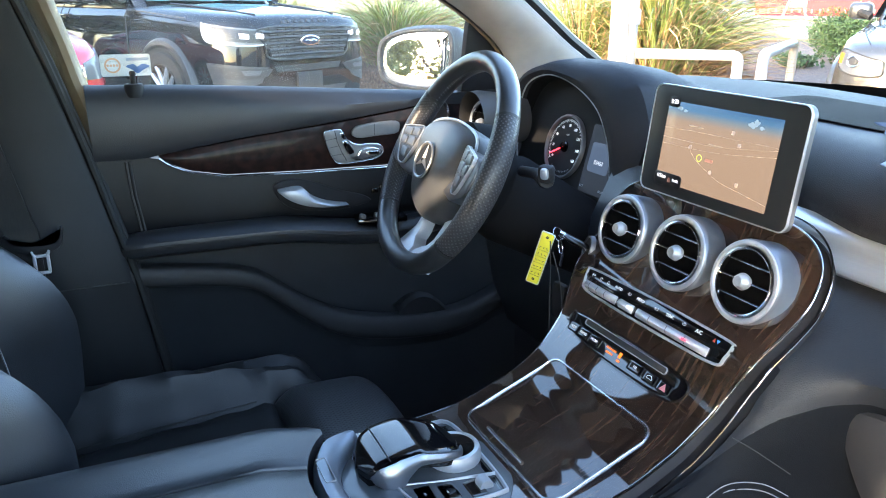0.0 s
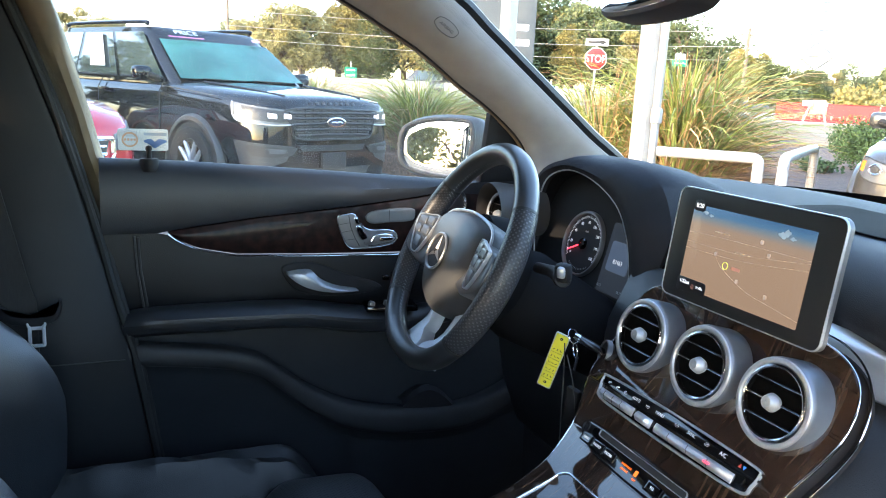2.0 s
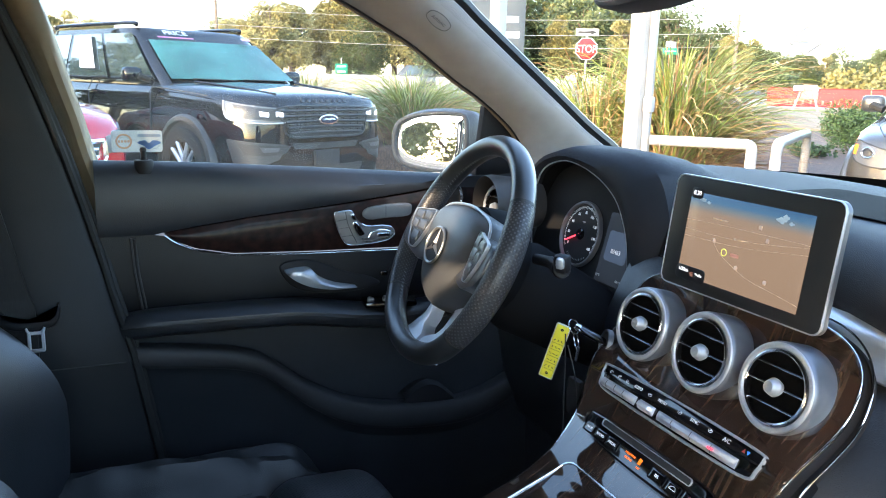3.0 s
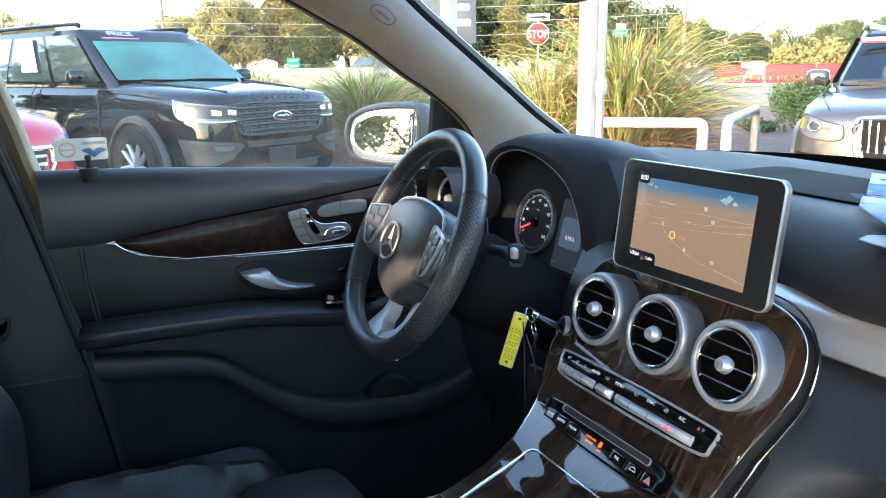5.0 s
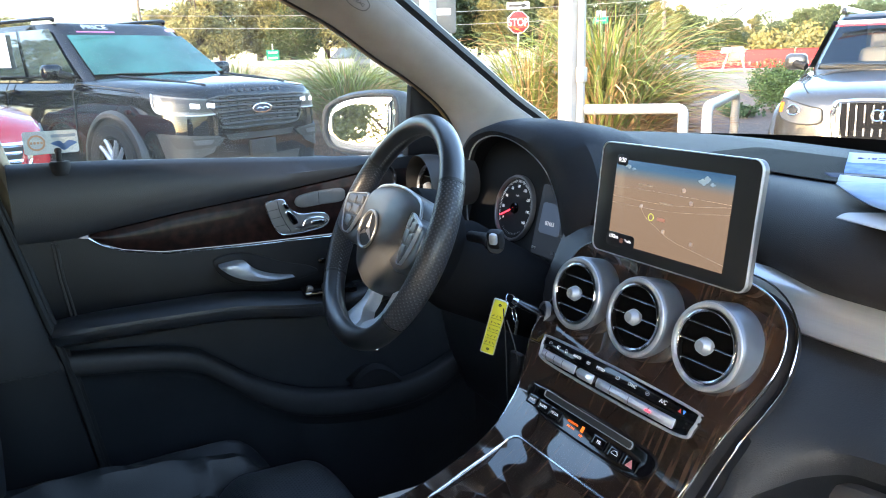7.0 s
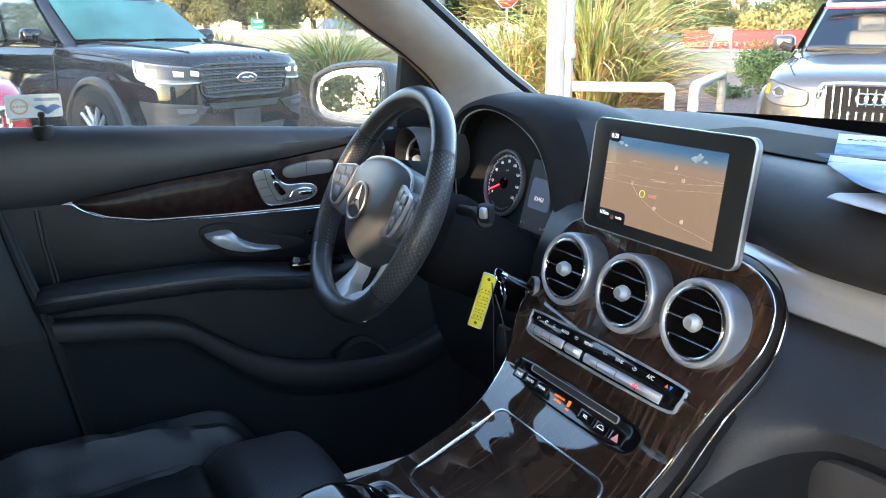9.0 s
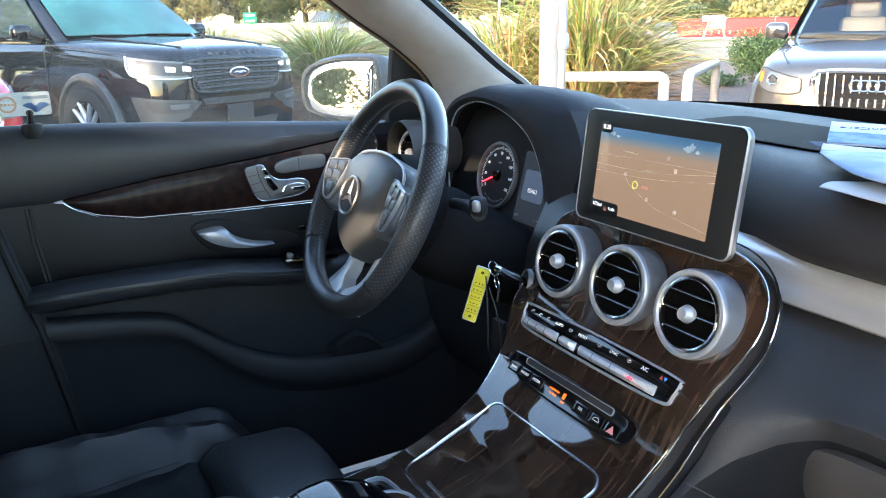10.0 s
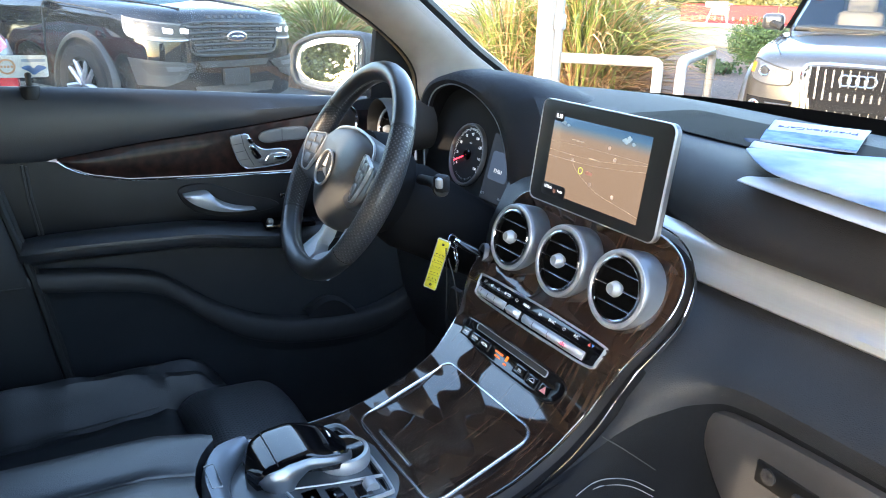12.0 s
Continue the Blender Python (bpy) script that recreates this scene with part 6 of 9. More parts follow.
def front(x):
    return -0.157 - 0.95 * math.sqrt(max(0.0, 0.134 ** 2 - min(abs(x), 0.10) ** 2)) - 0.045 * max(0.0, (abs(x) - 0.10) / 0.035) ** 2


for x0, x1 in ((-0.135, -0.042), (-0.040, 0.12)):
    rows = []
    for k in range(25):
        y = -0.255 - 0.60 * k / 24
        e = min(1, k / 2.0) if k < 2 else 1
        d = 0.010 * (1 - e)
        zt = 0.803 - d
        q = k / 24
        ro, ri = (0.014, 0.005) if x0 < -0.1 else (0.005, 0.014)      # soft outer edge, tight seam edge
        sec = [(x0 + 0.002, 0.70), (x0, zt - 1.3 * ro), (x0 + 0.3 * ro, zt - 0.4 * ro), (x0 + ro, zt)] + [(x0 + ro + (x1 - x0 - ro - ri) * j / 6, zt + 0.002 * math.sin(math.pi * j / 6)) for j in range(1, 6)] + [(x1 - ri, zt), (x1 - 0.3 * ri, zt - 0.4 * ri), (x1, zt - 1.3 * ri), (x1 - 0.002, 0.70)]
        rows.append([(x, front(x) + (-0.86 - front(x)) * q, z) for x, z in sec])
    rows.insert(0, [(x, y + 0.001, 0.70) for x, y, z in rows[0]])
    part("pad", grid_mesh(rows), LEATHER_SEAT, arm, "padded black leather half")

# ---- display ----
tab = thing("display_tablet", "black tablet display showing a tan map", "car display", at=(0, 0.21, 1.11))
t_tl, t_tr, t_bl = Vector((-0.121, 0.222, 1.179)), Vector((0.121, 0.222, 1.179)), Vector((-0.121, 0.206, 1.0445))
TM = axes((t_tr + t_bl) / 2, (1, 0, 0), t_tl - t_bl)
TABLET_SIDE = material("dark_silver_housing", (0.15, 0.155, 0.165), 0.35, 0.6)
TW, TH = 0.243, (t_tl - t_bl).length + 0.001
def tabf(u, v, h=0.0):
    return TM @ Vector((u, v, h))


part("housing", plate(rounded(TW, TH, 0.012, 6), -0.0085, -0.001, tabf, 0.001, 3), TABLET_SIDE, tab, "dark silver edged housing")
part("back", plate(rounded(TW - 0.02, TH - 0.02, 0.012, 6), -0.02, -0.010, tabf, 0.001, 3), SOFT_BLACK, tab)
part("front_glass", plate(rounded(TW - 0.003, TH - 0.003, 0.011, 6), -0.004, 0.0, tabf, 0.0008, 6), material("screen_glass", (0.016, 0.017, 0.018), 0.40, spec=0.4), tab, "matt black glass")
part("silver_edge", ring_plate(rounded(TW, TH, 0.012, 6), 0.0014, -0.003, 0.0006, tabf), SATIN, tab, "silver edge")
SW, SH = 0.181, 0.102
def map_material():
    m = bpy.data.materials.new("map_picture")
    m.use_nodes = True
    nt = m.node_tree
    b = nt.nodes["Principled BSDF"]
    b.inputs["Base Color"].default_value = (0.01, 0.01, 0.01, 1)
    b.inputs["Roughness"].default_value = 0.25
    co = nt.nodes.new("ShaderNodeTexCoord")
    sp = nt.nodes.new("ShaderNodeSeparateXYZ")
    rp = nt.nodes.new("ShaderNodeValToRGB")
    nt.links.new(co.outputs["Generated"], sp.inputs[0])
    nt.links.new(sp.outputs["Z"], rp.inputs[0])
    el = rp.color_ramp.elements
    el[0].position, el[0].color = 0.0, (0.38, 0.255, 0.165, 1)
    el[1].position, el[1].color = 1.0, (0.055, 0.145, 0.28, 1)
    for pos, c in ((0.62, (0.40, 0.27, 0.175, 1)), (0.78, (0.38, 0.27, 0.19, 1)), (0.86, (0.20, 0.25, 0.27, 1)), (0.92, (0.085, 0.20, 0.33, 1))):
        e = el.new(pos)
        e.color = c
    nt.links.new(rp.outputs[0], b.inputs["Emission Color"])
    b.inputs["Emission Strength"].default_value = 0.165
    return m


screen = part("screen", plate(rounded(SW, SH, 0.001, 2, -0.001, -0.002), 0.0, 0.0004, tabf, 0.0001, 4), map_material(), tab, "lit tan map with a blue sky band")
MAPLINE = material("map_line", (0.46, 0.35, 0.25), 0.4, emit=0.11)
def on_map(u, v, h=0.0006):
    return tabf(-0.001 + (u - 0.5) * SW, -0.002 + (0.5 - v) * SH, h)


for pts in ([(0.0, 0.33), (0.3, 0.31), (1.0, 0.30)], [(0.0, 0.44), (0.5, 0.43), (1.0, 0.325)], [(0.0, 0.52), (0.5, 0.50), (1.0, 0.40)], [(0.28, 0.52), (0.34, 0.62), (0.46, 0.72), (0.60, 0.81), (0.78, 0.86), (1.0, 0.92)]):
    part("road_line", tube(smooth_line([on_map(u, v) for u, v in pts], 6), 0.00016, 4), MAPLINE, screen)
def map_chip(u, v, w, h, mat, name="map_mark"):
    part(name, plate(rounded(w, h, min(w, h) * 0.3, 3, -0.001 + (u - 0.5) * SW, -0.002 + (0.5 - v) * SH), 0.0004, 0.0008, tabf, 0.0001, 2), mat, screen)


SCR_DARK = material("screen_dark_chip", (0.012, 0.013, 0.016), 0.3)
SCR_PINK = material("screen_pink_chip", (0.46, 0.34, 0.27), 0.4, emit=0.12)
SCR_LIME = material("screen_lime_ring", (0.55, 0.55, 0.10), 0.4, emit=0.2)
SCR_RED = material("screen_red_chip", (0.36, 0.17, 0.12), 0.4, emit=0.16)
SCR_WHITE = material("screen_white_letter", (0.8, 0.8, 0.8), 0.4, emit=0.25)
for u, v in ((0.28, 0.50), (0.70, 0.36), (0.63, 0.24), (0.50, 0.73), (0.74, 0.79)):
    map_chip(u, v, 0.0048, 0.0048, SCR_PINK)
part("place_ring", ring_plate([(-0.001 + (0.38 - 0.5) * SW + 0.0045 * math.cos(a), -0.002 + (0.5 - 0.60) * SH + 0.0045 * math.sin(a)) for a in [2 * math.pi * k / 20 for k in range(20)]], 0.0010, 0.0004, 0.0009, tabf), SCR_LIME, screen)
map_chip(0.47, 0.605, 0.013, 0.004, SCR_RED)
for u, v, w in ((0.30, 0.255, 0.024), (0.50, 0.42, 0.022)):
    map_chip(u, v, w, 0.0012, MAPLINE, "caption_bar")
map_chip(0.055, 0.01, 0.019, 0.013, SCR_DARK, "clock_box")
text_mesh("8:20", 0.0075, axes(on_map(0.055, 0.01, 0.0010), (1, 0, 0), t_tl - t_bl), SCR_WHITE, "clock_digits", screen)
map_chip(0.12, 0.955, 0.050, 0.017, SCR_DARK, "scale_box")
text_mesh("1/32mi", 0.006, axes(on_map(0.055, 0.925, 0.0010), (1, 0, 0), t_tl - t_bl), SCR_WHITE, "scale_lettering", screen)
text_mesh("Traffic", 0.0045, axes(on_map(0.20, 0.945, 0.0010), (1, 0, 0), t_tl - t_bl), SCR_WHITE, "traffic_lettering", screen)
map_chip(0.135, 0.955, 0.006, 0.006, SCR_RED)
CLOUD = material("cloud_picture", (0.22, 0.29, 0.34), 0.4, emit=0.16)
for u, v, w, hh in ((0.12, 0.075, 0.010, 0.0020), (0.17, 0.095, 0.007, 0.0014), (0.77, 0.115, 0.012, 0.0030), (0.80, 0.085, 0.008, 0.0034), (0.845, 0.13, 0.007, 0.0018)):
    o = [(w * math.cos(a) * (1 + 0.22 * math.sin(3 * a + 40 * u)) / 2, hh * math.sin(a) * (1 + 0.25 * math.sin(4 * a + 9 * u))) for a in [2 * math.pi * k / 24 for k in range(24)]]
    part("cloud", plate([(-0.001 + (u - 0.5) * SW + p, -0.002 + (0.5 - v) * SH + q) for p, q in o], 0.0004, 0.0007, tabf, 0.0001, 2), CLOUD, screen)

# ---- key in the switch with its yellow tag ----
sw = thing("key_switch", "round key switch with a silver ring", "key switch", at=(-0.155, 0.19, 0.955))
km = axes((-0.170, 0.166, 0.948), (0.94, -0.34, 0), (0.10, 0.25, 0.96))
part("ring", lathe([(0.0145, 0.0), (0.0150, 0.0025), (0.0165, 0.003), (0.0175, 0.002), (0.018, -0.004)], 28, km), DIAL_RING, sw, "silver ring")
part("barrel", lathe([(0.018, -0.03), (0.015, 0.001), (0.0005, 0.001)], 24, km), SOFT_BLACK, sw)
key = thing("car_key", "black car key in the switch with yellow tag", "key", at=(-0.19, 0.15, 0.96))
k0, k1 = km @ Vector((0, 0, 0.0)), Vector((-0.189, 0.131, 0.968))
part("key_body", tube([k0, k0.lerp(k1, 0.4), k0.lerp(k1, 0.8), k1], [0.007, 0.009, 0.0085, 0.006], 12, flat=0.6), PIANO, key)
part("key_cap", tube([k0.lerp(k1, 0.88), k0.lerp(k1, 0.95), k1 + (k1 - k0) * 0.05], [0.0088, 0.008, 0.005], 12, flat=0.65), CHROME, key, "chrome key cap")
def loop(c, r, ax, th=0.0008, n=20):
    q = ax.orthogonal().normalized()
    w = ax.cross(q).normalized()
    return tube([c + r * (math.cos(2 * math.pi * k / n) * q + math.sin(2 * math.pi * k / n) * w) for k in range(n)], th, 6, closed=True)


part("key_ring", loop(Vector((-0.194, 0.131, 0.966)), 0.010, Vector((0.8, 0.3, 0.5)).normalized()), CHROME, key)
part("key_ring", loop(Vector((-0.190, 0.133, 0.948)), 0.012, Vector((0.3, 0.9, 0.1)).normalized()), CHROME, key)
part("clip", rbox(0.004, 0.003, 0.022, 0.001, pose(-0.187, 0.134, 0.930, 5, 12, 20)), CHROME, key)
tag = thing("key_tag", "yellow paper key tag with pen writing", "key tag", at=(-0.22, 0.113, 0.92))
tg0, tg1 = Vector((-0.192, 0.132, 0.958)), Vector((-0.240, 0.101, 0.892))
TG = axes((tg0 + tg1) / 2, (0.62, 0.70, -0.28), tg0 - tg1)
th = (tg0 - tg1).length
tagf = lambda u, v, h: TG @ Vector((u, v, h))
part("card", plate(rounded(0.019, th, 0.003), -0.0006, 0.0006, tagf, 0.0003, 3), YELLOW, tag)
part("sleeve", ring_plate(rounded(0.0205, th + 0.003, 0.003), 0.0016, -0.0008, 0.0012, tagf), SILVER_PLASTIC, tag, "clear plastic sleeve edge")
for k in range(5):
    part("rule", rbox(0.016, 0.0005, 0.0002, 0, TG @ pose(0, -0.030 + 0.011 * k, 0.0008)), INK, tag)
    for j in range(3):
        part("pen_stroke", rbox(0.0035, 0.0011, 0.0002, 0, TG @ pose(-0.005 + 0.005 * j, -0.0255 + 0.011 * k, 0.0008, 0, 0, 50 + 37 * ((k * 3 + j) % 4))), INK, tag)
for v in (th / 2 - 0.007, -th / 2 + 0.007):
    part("hole", lathe([(0.0022, 0.0008), (0.0005, 0.0009)], 12, TG @ pose(0, v, 0)), INK, tag)
cord = thing("hanging_lanyard", "thin black cord with a plastic fob", "lanyard", at=(-0.195, 0.13, 0.85))
part("cord", tube(smooth_line([(-0.20, 0.122, 0.955), (-0.205, 0.128, 0.90), (-0.206, 0.13, 0.84), (-0.204, 0.131, 0.79)], 6), 0.0009, 5), INK, cord)
part("cord", tube(smooth_line([(-0.195, 0.124, 0.94), (-0.183, 0.13, 0.90), (-0.18, 0.135, 0.85), (-0.188, 0.135, 0.80)], 6), 0.0009, 5), INK, cord)
part("fob", rbox(0.024, 0.010, 0.055, 0.004, pose(-0.193, 0.138, 0.865, 0, 4, 10)), SOFT_BLACK, cord, "black plastic fob")

# ---- papers on the dashboard ----
def leaflet(far, near, lift, mat, label, bend=0.004, lie=True):
    """A sheet between a far and a near edge, lying on the pad or sticking out over its rolled edge."""
    far, near = smooth_line([(*p, 0) for p in far], 6), smooth_line([(*p, 0) for p in near], 6)
    rows = []
    for i in range(len(far)):
        u = i / (len(far) - 1)
        row = []
        for j in range(9):
            p = far[i].lerp(near[i], j / 8)
            base = pad_z(p.x, p.y) if lie else max(pad_z(p.x, p.y), 1.128 - 0.10 * max(0.0, lip_y(p.x) + 0.075 - p.y))
            row.append((p.x, p.y, base + lift + bend * math.sin(math.pi * j / 8) * (0.6 + 0.4 * u)))
        rows.append(row)
    ob = single("leaflet", grid_mesh(rows), mat, label, "leaflet", "leaflets on the dashboard")
    mod = ob.modifiers.new("thickness", "SOLIDIFY")
    mod.thickness = 0.0008
    return ob, rows


NAVY = material("navy_printed_paper", (0.020, 0.028, 0.065), 0.7, spec=0.08, vary=0.1, vary_scale=30)
leaflet([(-0.014, 0.484), (0.045, 0.515), (0.10, 0.54)], [(0.040, 0.440), (0.090, 0.460), (0.14, 0.48)], 0.0025, NAVY, "dark blue leaflet under the others", 0.001)
leaf1, rows1 = leaflet([(-0.075, 0.634), (-0.017, 0.668), (0.041, 0.701)], [(0.042, 0.457), (0.094, 0.483), (0.146, 0.508)], 0.006, PAPER, "white lettered leaflet with a blue printed foot", 0.003)
leaflet([(0.056, 0.430), (0.105, 0.440), (0.165, 0.455)], [(0.085, 0.385), (0.14, 0.400), (0.21, 0.41)], 0.010, PAPER, "white folded leaflet over a lettered one", 0.002)
leaflet([(0.100, 0.366), (0.155, 0.425), (0.225, 0.50), (0.33, 0.58), (0.44, 0.62)], [(0.104, 0.356), (0.185, 0.296), (0.268, 0.276), (0.345, 0.264), (0.47, 0.250)], 0.013, PAPER_BLUE, "pale blue glossy leaflet printed with clouds", 0.002, False)
leaflet([(0.160, 0.300), (0.23, 0.345), (0.32, 0.36), (0.46, 0.36)], [(0.162, 0.278), (0.235, 0.265), (0.33, 0.250), (0.47, 0.232)], 0.001, PAPER, "white leaflet lying under a blue one, over the edge", 0.002, False)
lm = axes((0.032, 0.588, 1.1400), (-0.865, -0.50, 0), (0.50, -0.865, 0)) @ Matrix.Diagonal((1, 1.75, 1, 1))
text_mesh("PrecisionCare", 0.0185, lm, material("violet_ink", (0.06, 0.05, 0.16), 0.8, spec=0.05), "leaflet_lettering", leaf1)
band_rows = []
for i, row in enumerate(rows1):
    e = 0.012 * math.sin(1.3 * i) + 0.008 * math.sin(3.1 * i)
    far, near = Vector(row[0]), Vector(row[-1])
    band_rows.append([Vector((*far.lerp(near, v)[:2], pad_z(*far.lerp(near, v)[:2]) + 0.0075 + 0.003 * math.sin(math.pi * v))) for v in (0.62 + e, 0.72, 0.82, 0.90, 0.985)])
part("blue_print", grid_mesh(band_rows), material("blue_print_ink", (0.05, 0.10, 0.30), 0.7, spec=0.08, second=(0.16, 0.25, 0.42), vary=0.1, vary_scale=40), leaf1, "printed blue band")

# ---- driver's seat ----
seat = thing("driver_seat", "black leather driver's seat with side bolsters", "car seat", at=(-0.37, -0.35, 0.45))
SX = -0.37
def bump(d):
    return math.exp(-d * d)


rows = []
for k in range(37):
    t = k / 36
    y = -0.60 + 0.50 * t
    row = []
    for j in range(45):
        u = -1 + 2 * j / 44
        au2 = abs(u)
        crest = 0.80 - 0.03 * t
        z = 0.590 + 0.035 * t + (0.070 - 0.012 * t) * bump((au2 - crest) / 0.20)
        z -= 0.020 * bump((au2 - 0.57) / 0.07)                       # sewn valley beside the bolster
        z -= 0.20 * max(0, (au2 - 0.90) / 0.10) ** 2 * 0.6
        z += 0.022 * bump((au2 - 0.68 + 0.20 * (t - 0.5)) / 0.07) - 0.014 * bump((au2 - 0.80 + 0.26 * (t - 0.5)) / 0.06)   # fold along the bolster
        z += 0.004 * math.sin(9 * t + 3 * u) * bump((au2 - 0.75) / 0.2) + 0.0022 * math.sin(46 * t + 9 * u + 2 * math.sin(7 * t)) * bump((au2 - 0.62) / 0.18)  # creases
        if t > 0.80:
            z -= 0.13 * ((t - 0.80) / 0.20) ** 2.2 * (1 if au2 > 0.60 else 0.35)
        if t > 0.74 and au2 < 0.58:
            z -= 0.05 * min(1, (t - 0.74) / 0.08)
        row.append((SX + 0.262 * u * (1 - 0.10 * max(0, t - 0.7)), y, z))
    rows.append([(row[0][0] + 0.012, y, 0.42)] + row + [(row[-1][0] - 0.012, y, 0.42)])
part("cushion", grid_mesh(rows), CUSHION_LEATHER, seat, "bolstered black leather cushion")
rows = []
for k in range(25):
    a = k / 24
    y = -0.215 + 0.185 * math.sin(a * math.pi / 2)
    zt = 0.655 - 0.006 * a - 0.15 * max(0, (a - 0.50) / 0.50) ** 2.4 - (0.03 * (1 - a / 0.16) ** 2 if a < 0.16 else 0)
    rows.append([(SX + 0.165 * u, y - 0.012 * u * u, zt - 0.030 * abs(u) ** 4 - 0.05 * max(0.0, (abs(u) - 0.86) / 0.14) ** 2 + 0.006 * (1 - u * u)) for u in [-1 + 2 * j / 32 for j in range(33)]])
bm = grid_mesh([[(p[0], p[1] - 0.004, 0.58) for p in rows[0]]] + rows + [[(p[0], p[1] - 0.03, 0.44) for p in rows[-1]]], uv=(1.6, 2.2))
part("thigh_support", bm, PERFORATED_SEAT, seat, "perforated thigh support")
for s in (1, -1):
    part("seam", tube(smooth_line([(SX + s * 0.147, y, 0.596 + 0.07 * (y + 0.6)) for y in (-0.55, -0.45, -0.35, -0.25)], 4), 0.0010, 6), INK, seat)
part("seat_base", rbox(0.44, 0.46, 0.12, 0.03, pose(SX, -0.36, 0.42)), SOFT_BLACK, seat)
part("belt_buckle", rbox(0.03, 0.06, 0.10, 0.01, pose(-0.60, -0.565, 0.66, -15)), SOFT_BLACK, seat)
# backrest, leaning back, with strong side bolsters
def bolster_y(z):
    return float(np.interp(z, [0.56, 0.635, 0.69, 0.756, 0.80, 0.83, 0.866, 0.90, 0.934, 1.0, 1.1, 1.22], [-0.55, -0.521, -0.512, -0.508, -0.509, -0.516, -0.533, -0.560, -0.596, -0.665, -0.74, -0.82]))


rows = []
for k in range(37):
    t = k / 36
    z = 0.56 + 0.66 * t
    yb = -0.64 - 0.18 * t
    wv = 0.265 - 0.02 * t - 0.10 * max(0, (z - 1.03) / 0.19) ** 1.6
    row = []
    for j in range(41):
        u = -1 + 2 * j / 40
        au2 = abs(u)
        bol = (bolster_y(z) - yb) * bump((au2 - 0.76) / 0.24)
        edge2 = 0.20 * max(0, (au2 - 0.88) / 0.12) ** 2
        row.append((SX + wv * u, yb + bol - edge2 - 0.008 * bump((au2 - 0.54) / 0.03), z))
    rows.append([(row[0][0], yb - 0.14, z)] + row + [(row[-1][0], yb - 0.14, z)])
part("backrest", grid_mesh(rows), LEATHER_SEAT, seat, "bolstered black leather backrest")
for s in (1, -1):
    pts = []
    for k in range(4, 30):
        t = k / 36
        bol = (bolster_y(0.56 + 0.66 * t) + 0.64 + 0.18 * t) * bump((0.56 - 0.76) / 0.24) - 0.008
        pts.append((SX + s * (0.265 - 0.02 * t) * 0.56, -0.64 - 0.18 * t + bol + 0.001, 0.56 + 0.66 * t))
    part("stitching", tube(pts, 0.0013, 5), WHITE_STITCH, seat, "grey stitched seam")

# unseen passenger seat, added to shade the knees; backrest placed to trim the sun
pseat = thing("passenger_seat", "black leather passenger seat, unseen, added for shade", "car seat", at=(0.37, -0.6, 0.45))
rows = []
for k in range(13):
    t = k / 12
    rows.append([(0.37 + 0.255 * u, -0.80 + 0.58 * t, 0.585 + 0.03 * t + 0.05 * bump((abs(u) - 0.8) / 0.2) - 0.12 * max(0, (abs(u) - 0.9) / 0.1) ** 2 - 0.10 * max(0, (t - 0.8) / 0.2) ** 2) for u in [-1 + 2 * j / 20 for j in range(21)]])
part("cushion", grid_mesh([[(x, y - 0.01, 0.40) for x, y, z in rows[0]]] + rows + [[(x, y - 0.02, 0.40) for x, y, z in rows[-1]]]), CUSHION_LEATHER, pseat)
rows = []
for k in range(13):
    t = k / 12
    rows.append([(0.315 + (0.20 - 0.03 * t) * u, -0.74 - 0.16 * t + 0.05 * bump((abs(u) - 0.8) / 0.2) - 0.08 * max(0, (abs(u) - 0.9) / 0.1) ** 2, 0.58 + 0.62 * t) for u in [-1 + 2 * j / 20 for j in range(21)]])
part("backrest", grid_mesh(rows + [[(x, y - 0.1, z - 0.08) for x, y, z in rows[-1]]]), LEATHER_SEAT, pseat)

# seat belt on the pillar
BRIGHT_METAL = material("brushed_bright_steel", (0.72, 0.72, 0.74), 0.45, 0.5)
belt = thing("seat_belt", "black seat belt with a metal tongue on the pillar", "seat belt", at=(-0.70, -0.56, 0.9))
rows = []
for p, w in zip(smooth_line([(-0.64, -0.67, 1.38), (-0.672, -0.625, 1.15), (-0.682, -0.585, 0.95), (-0.676, -0.575, 0.90), (-0.672, -0.58, 0.70), (-0.665, -0.60, 0.50)], 5), range(26)):
    rows.append([p + Vector((-0.004, -0.024, 0)), p + Vector((0.002, -0.024, 0)), p + Vector((0.002, 0.024, 0)), p + Vector((-0.004, 0.024, 0))])
part("webbing", grid_mesh(rows, close_v=True, caps=True), BELT, belt, "black webbing")
part("tongue_grip", plate([(p.x, p.y) for p in smooth_line([(-0.605, 0.905, 0), (-0.595, 0.892, 0), (-0.56, 0.884, 0), (-0.525, 0.890, 0), (-0.515, 0.912, 0), (-0.518, 0.925, 0), (-0.53, 0.902, 0), (-0.58, 0.902, 0), (-0.60, 0.918, 0)], 4, True)], -0.006, 0.008, lambda u, v, h: Vector((-0.668 + h, u, v)), 0.002, 3), SOFT_BLACK, belt)
tongue_at = lambda u, v, h: Vector((-0.664 + h, u, v))
part("tongue", ring_plate(rounded(0.025, 0.034, 0.004, 4, -0.552, 0.866), 0.0052, 0.0, 0.004, tongue_at), BRIGHT_METAL, belt, "bright metal tongue")
for s in (1, -1):
    part("tongue_arm", tube([tongue_at(-0.552 + s * 0.009, 0.880, 0.002), tongue_at(-0.552 + s * 0.013, 0.890, 0.002)], 0.0028, 8), BRIGHT_METAL, belt)
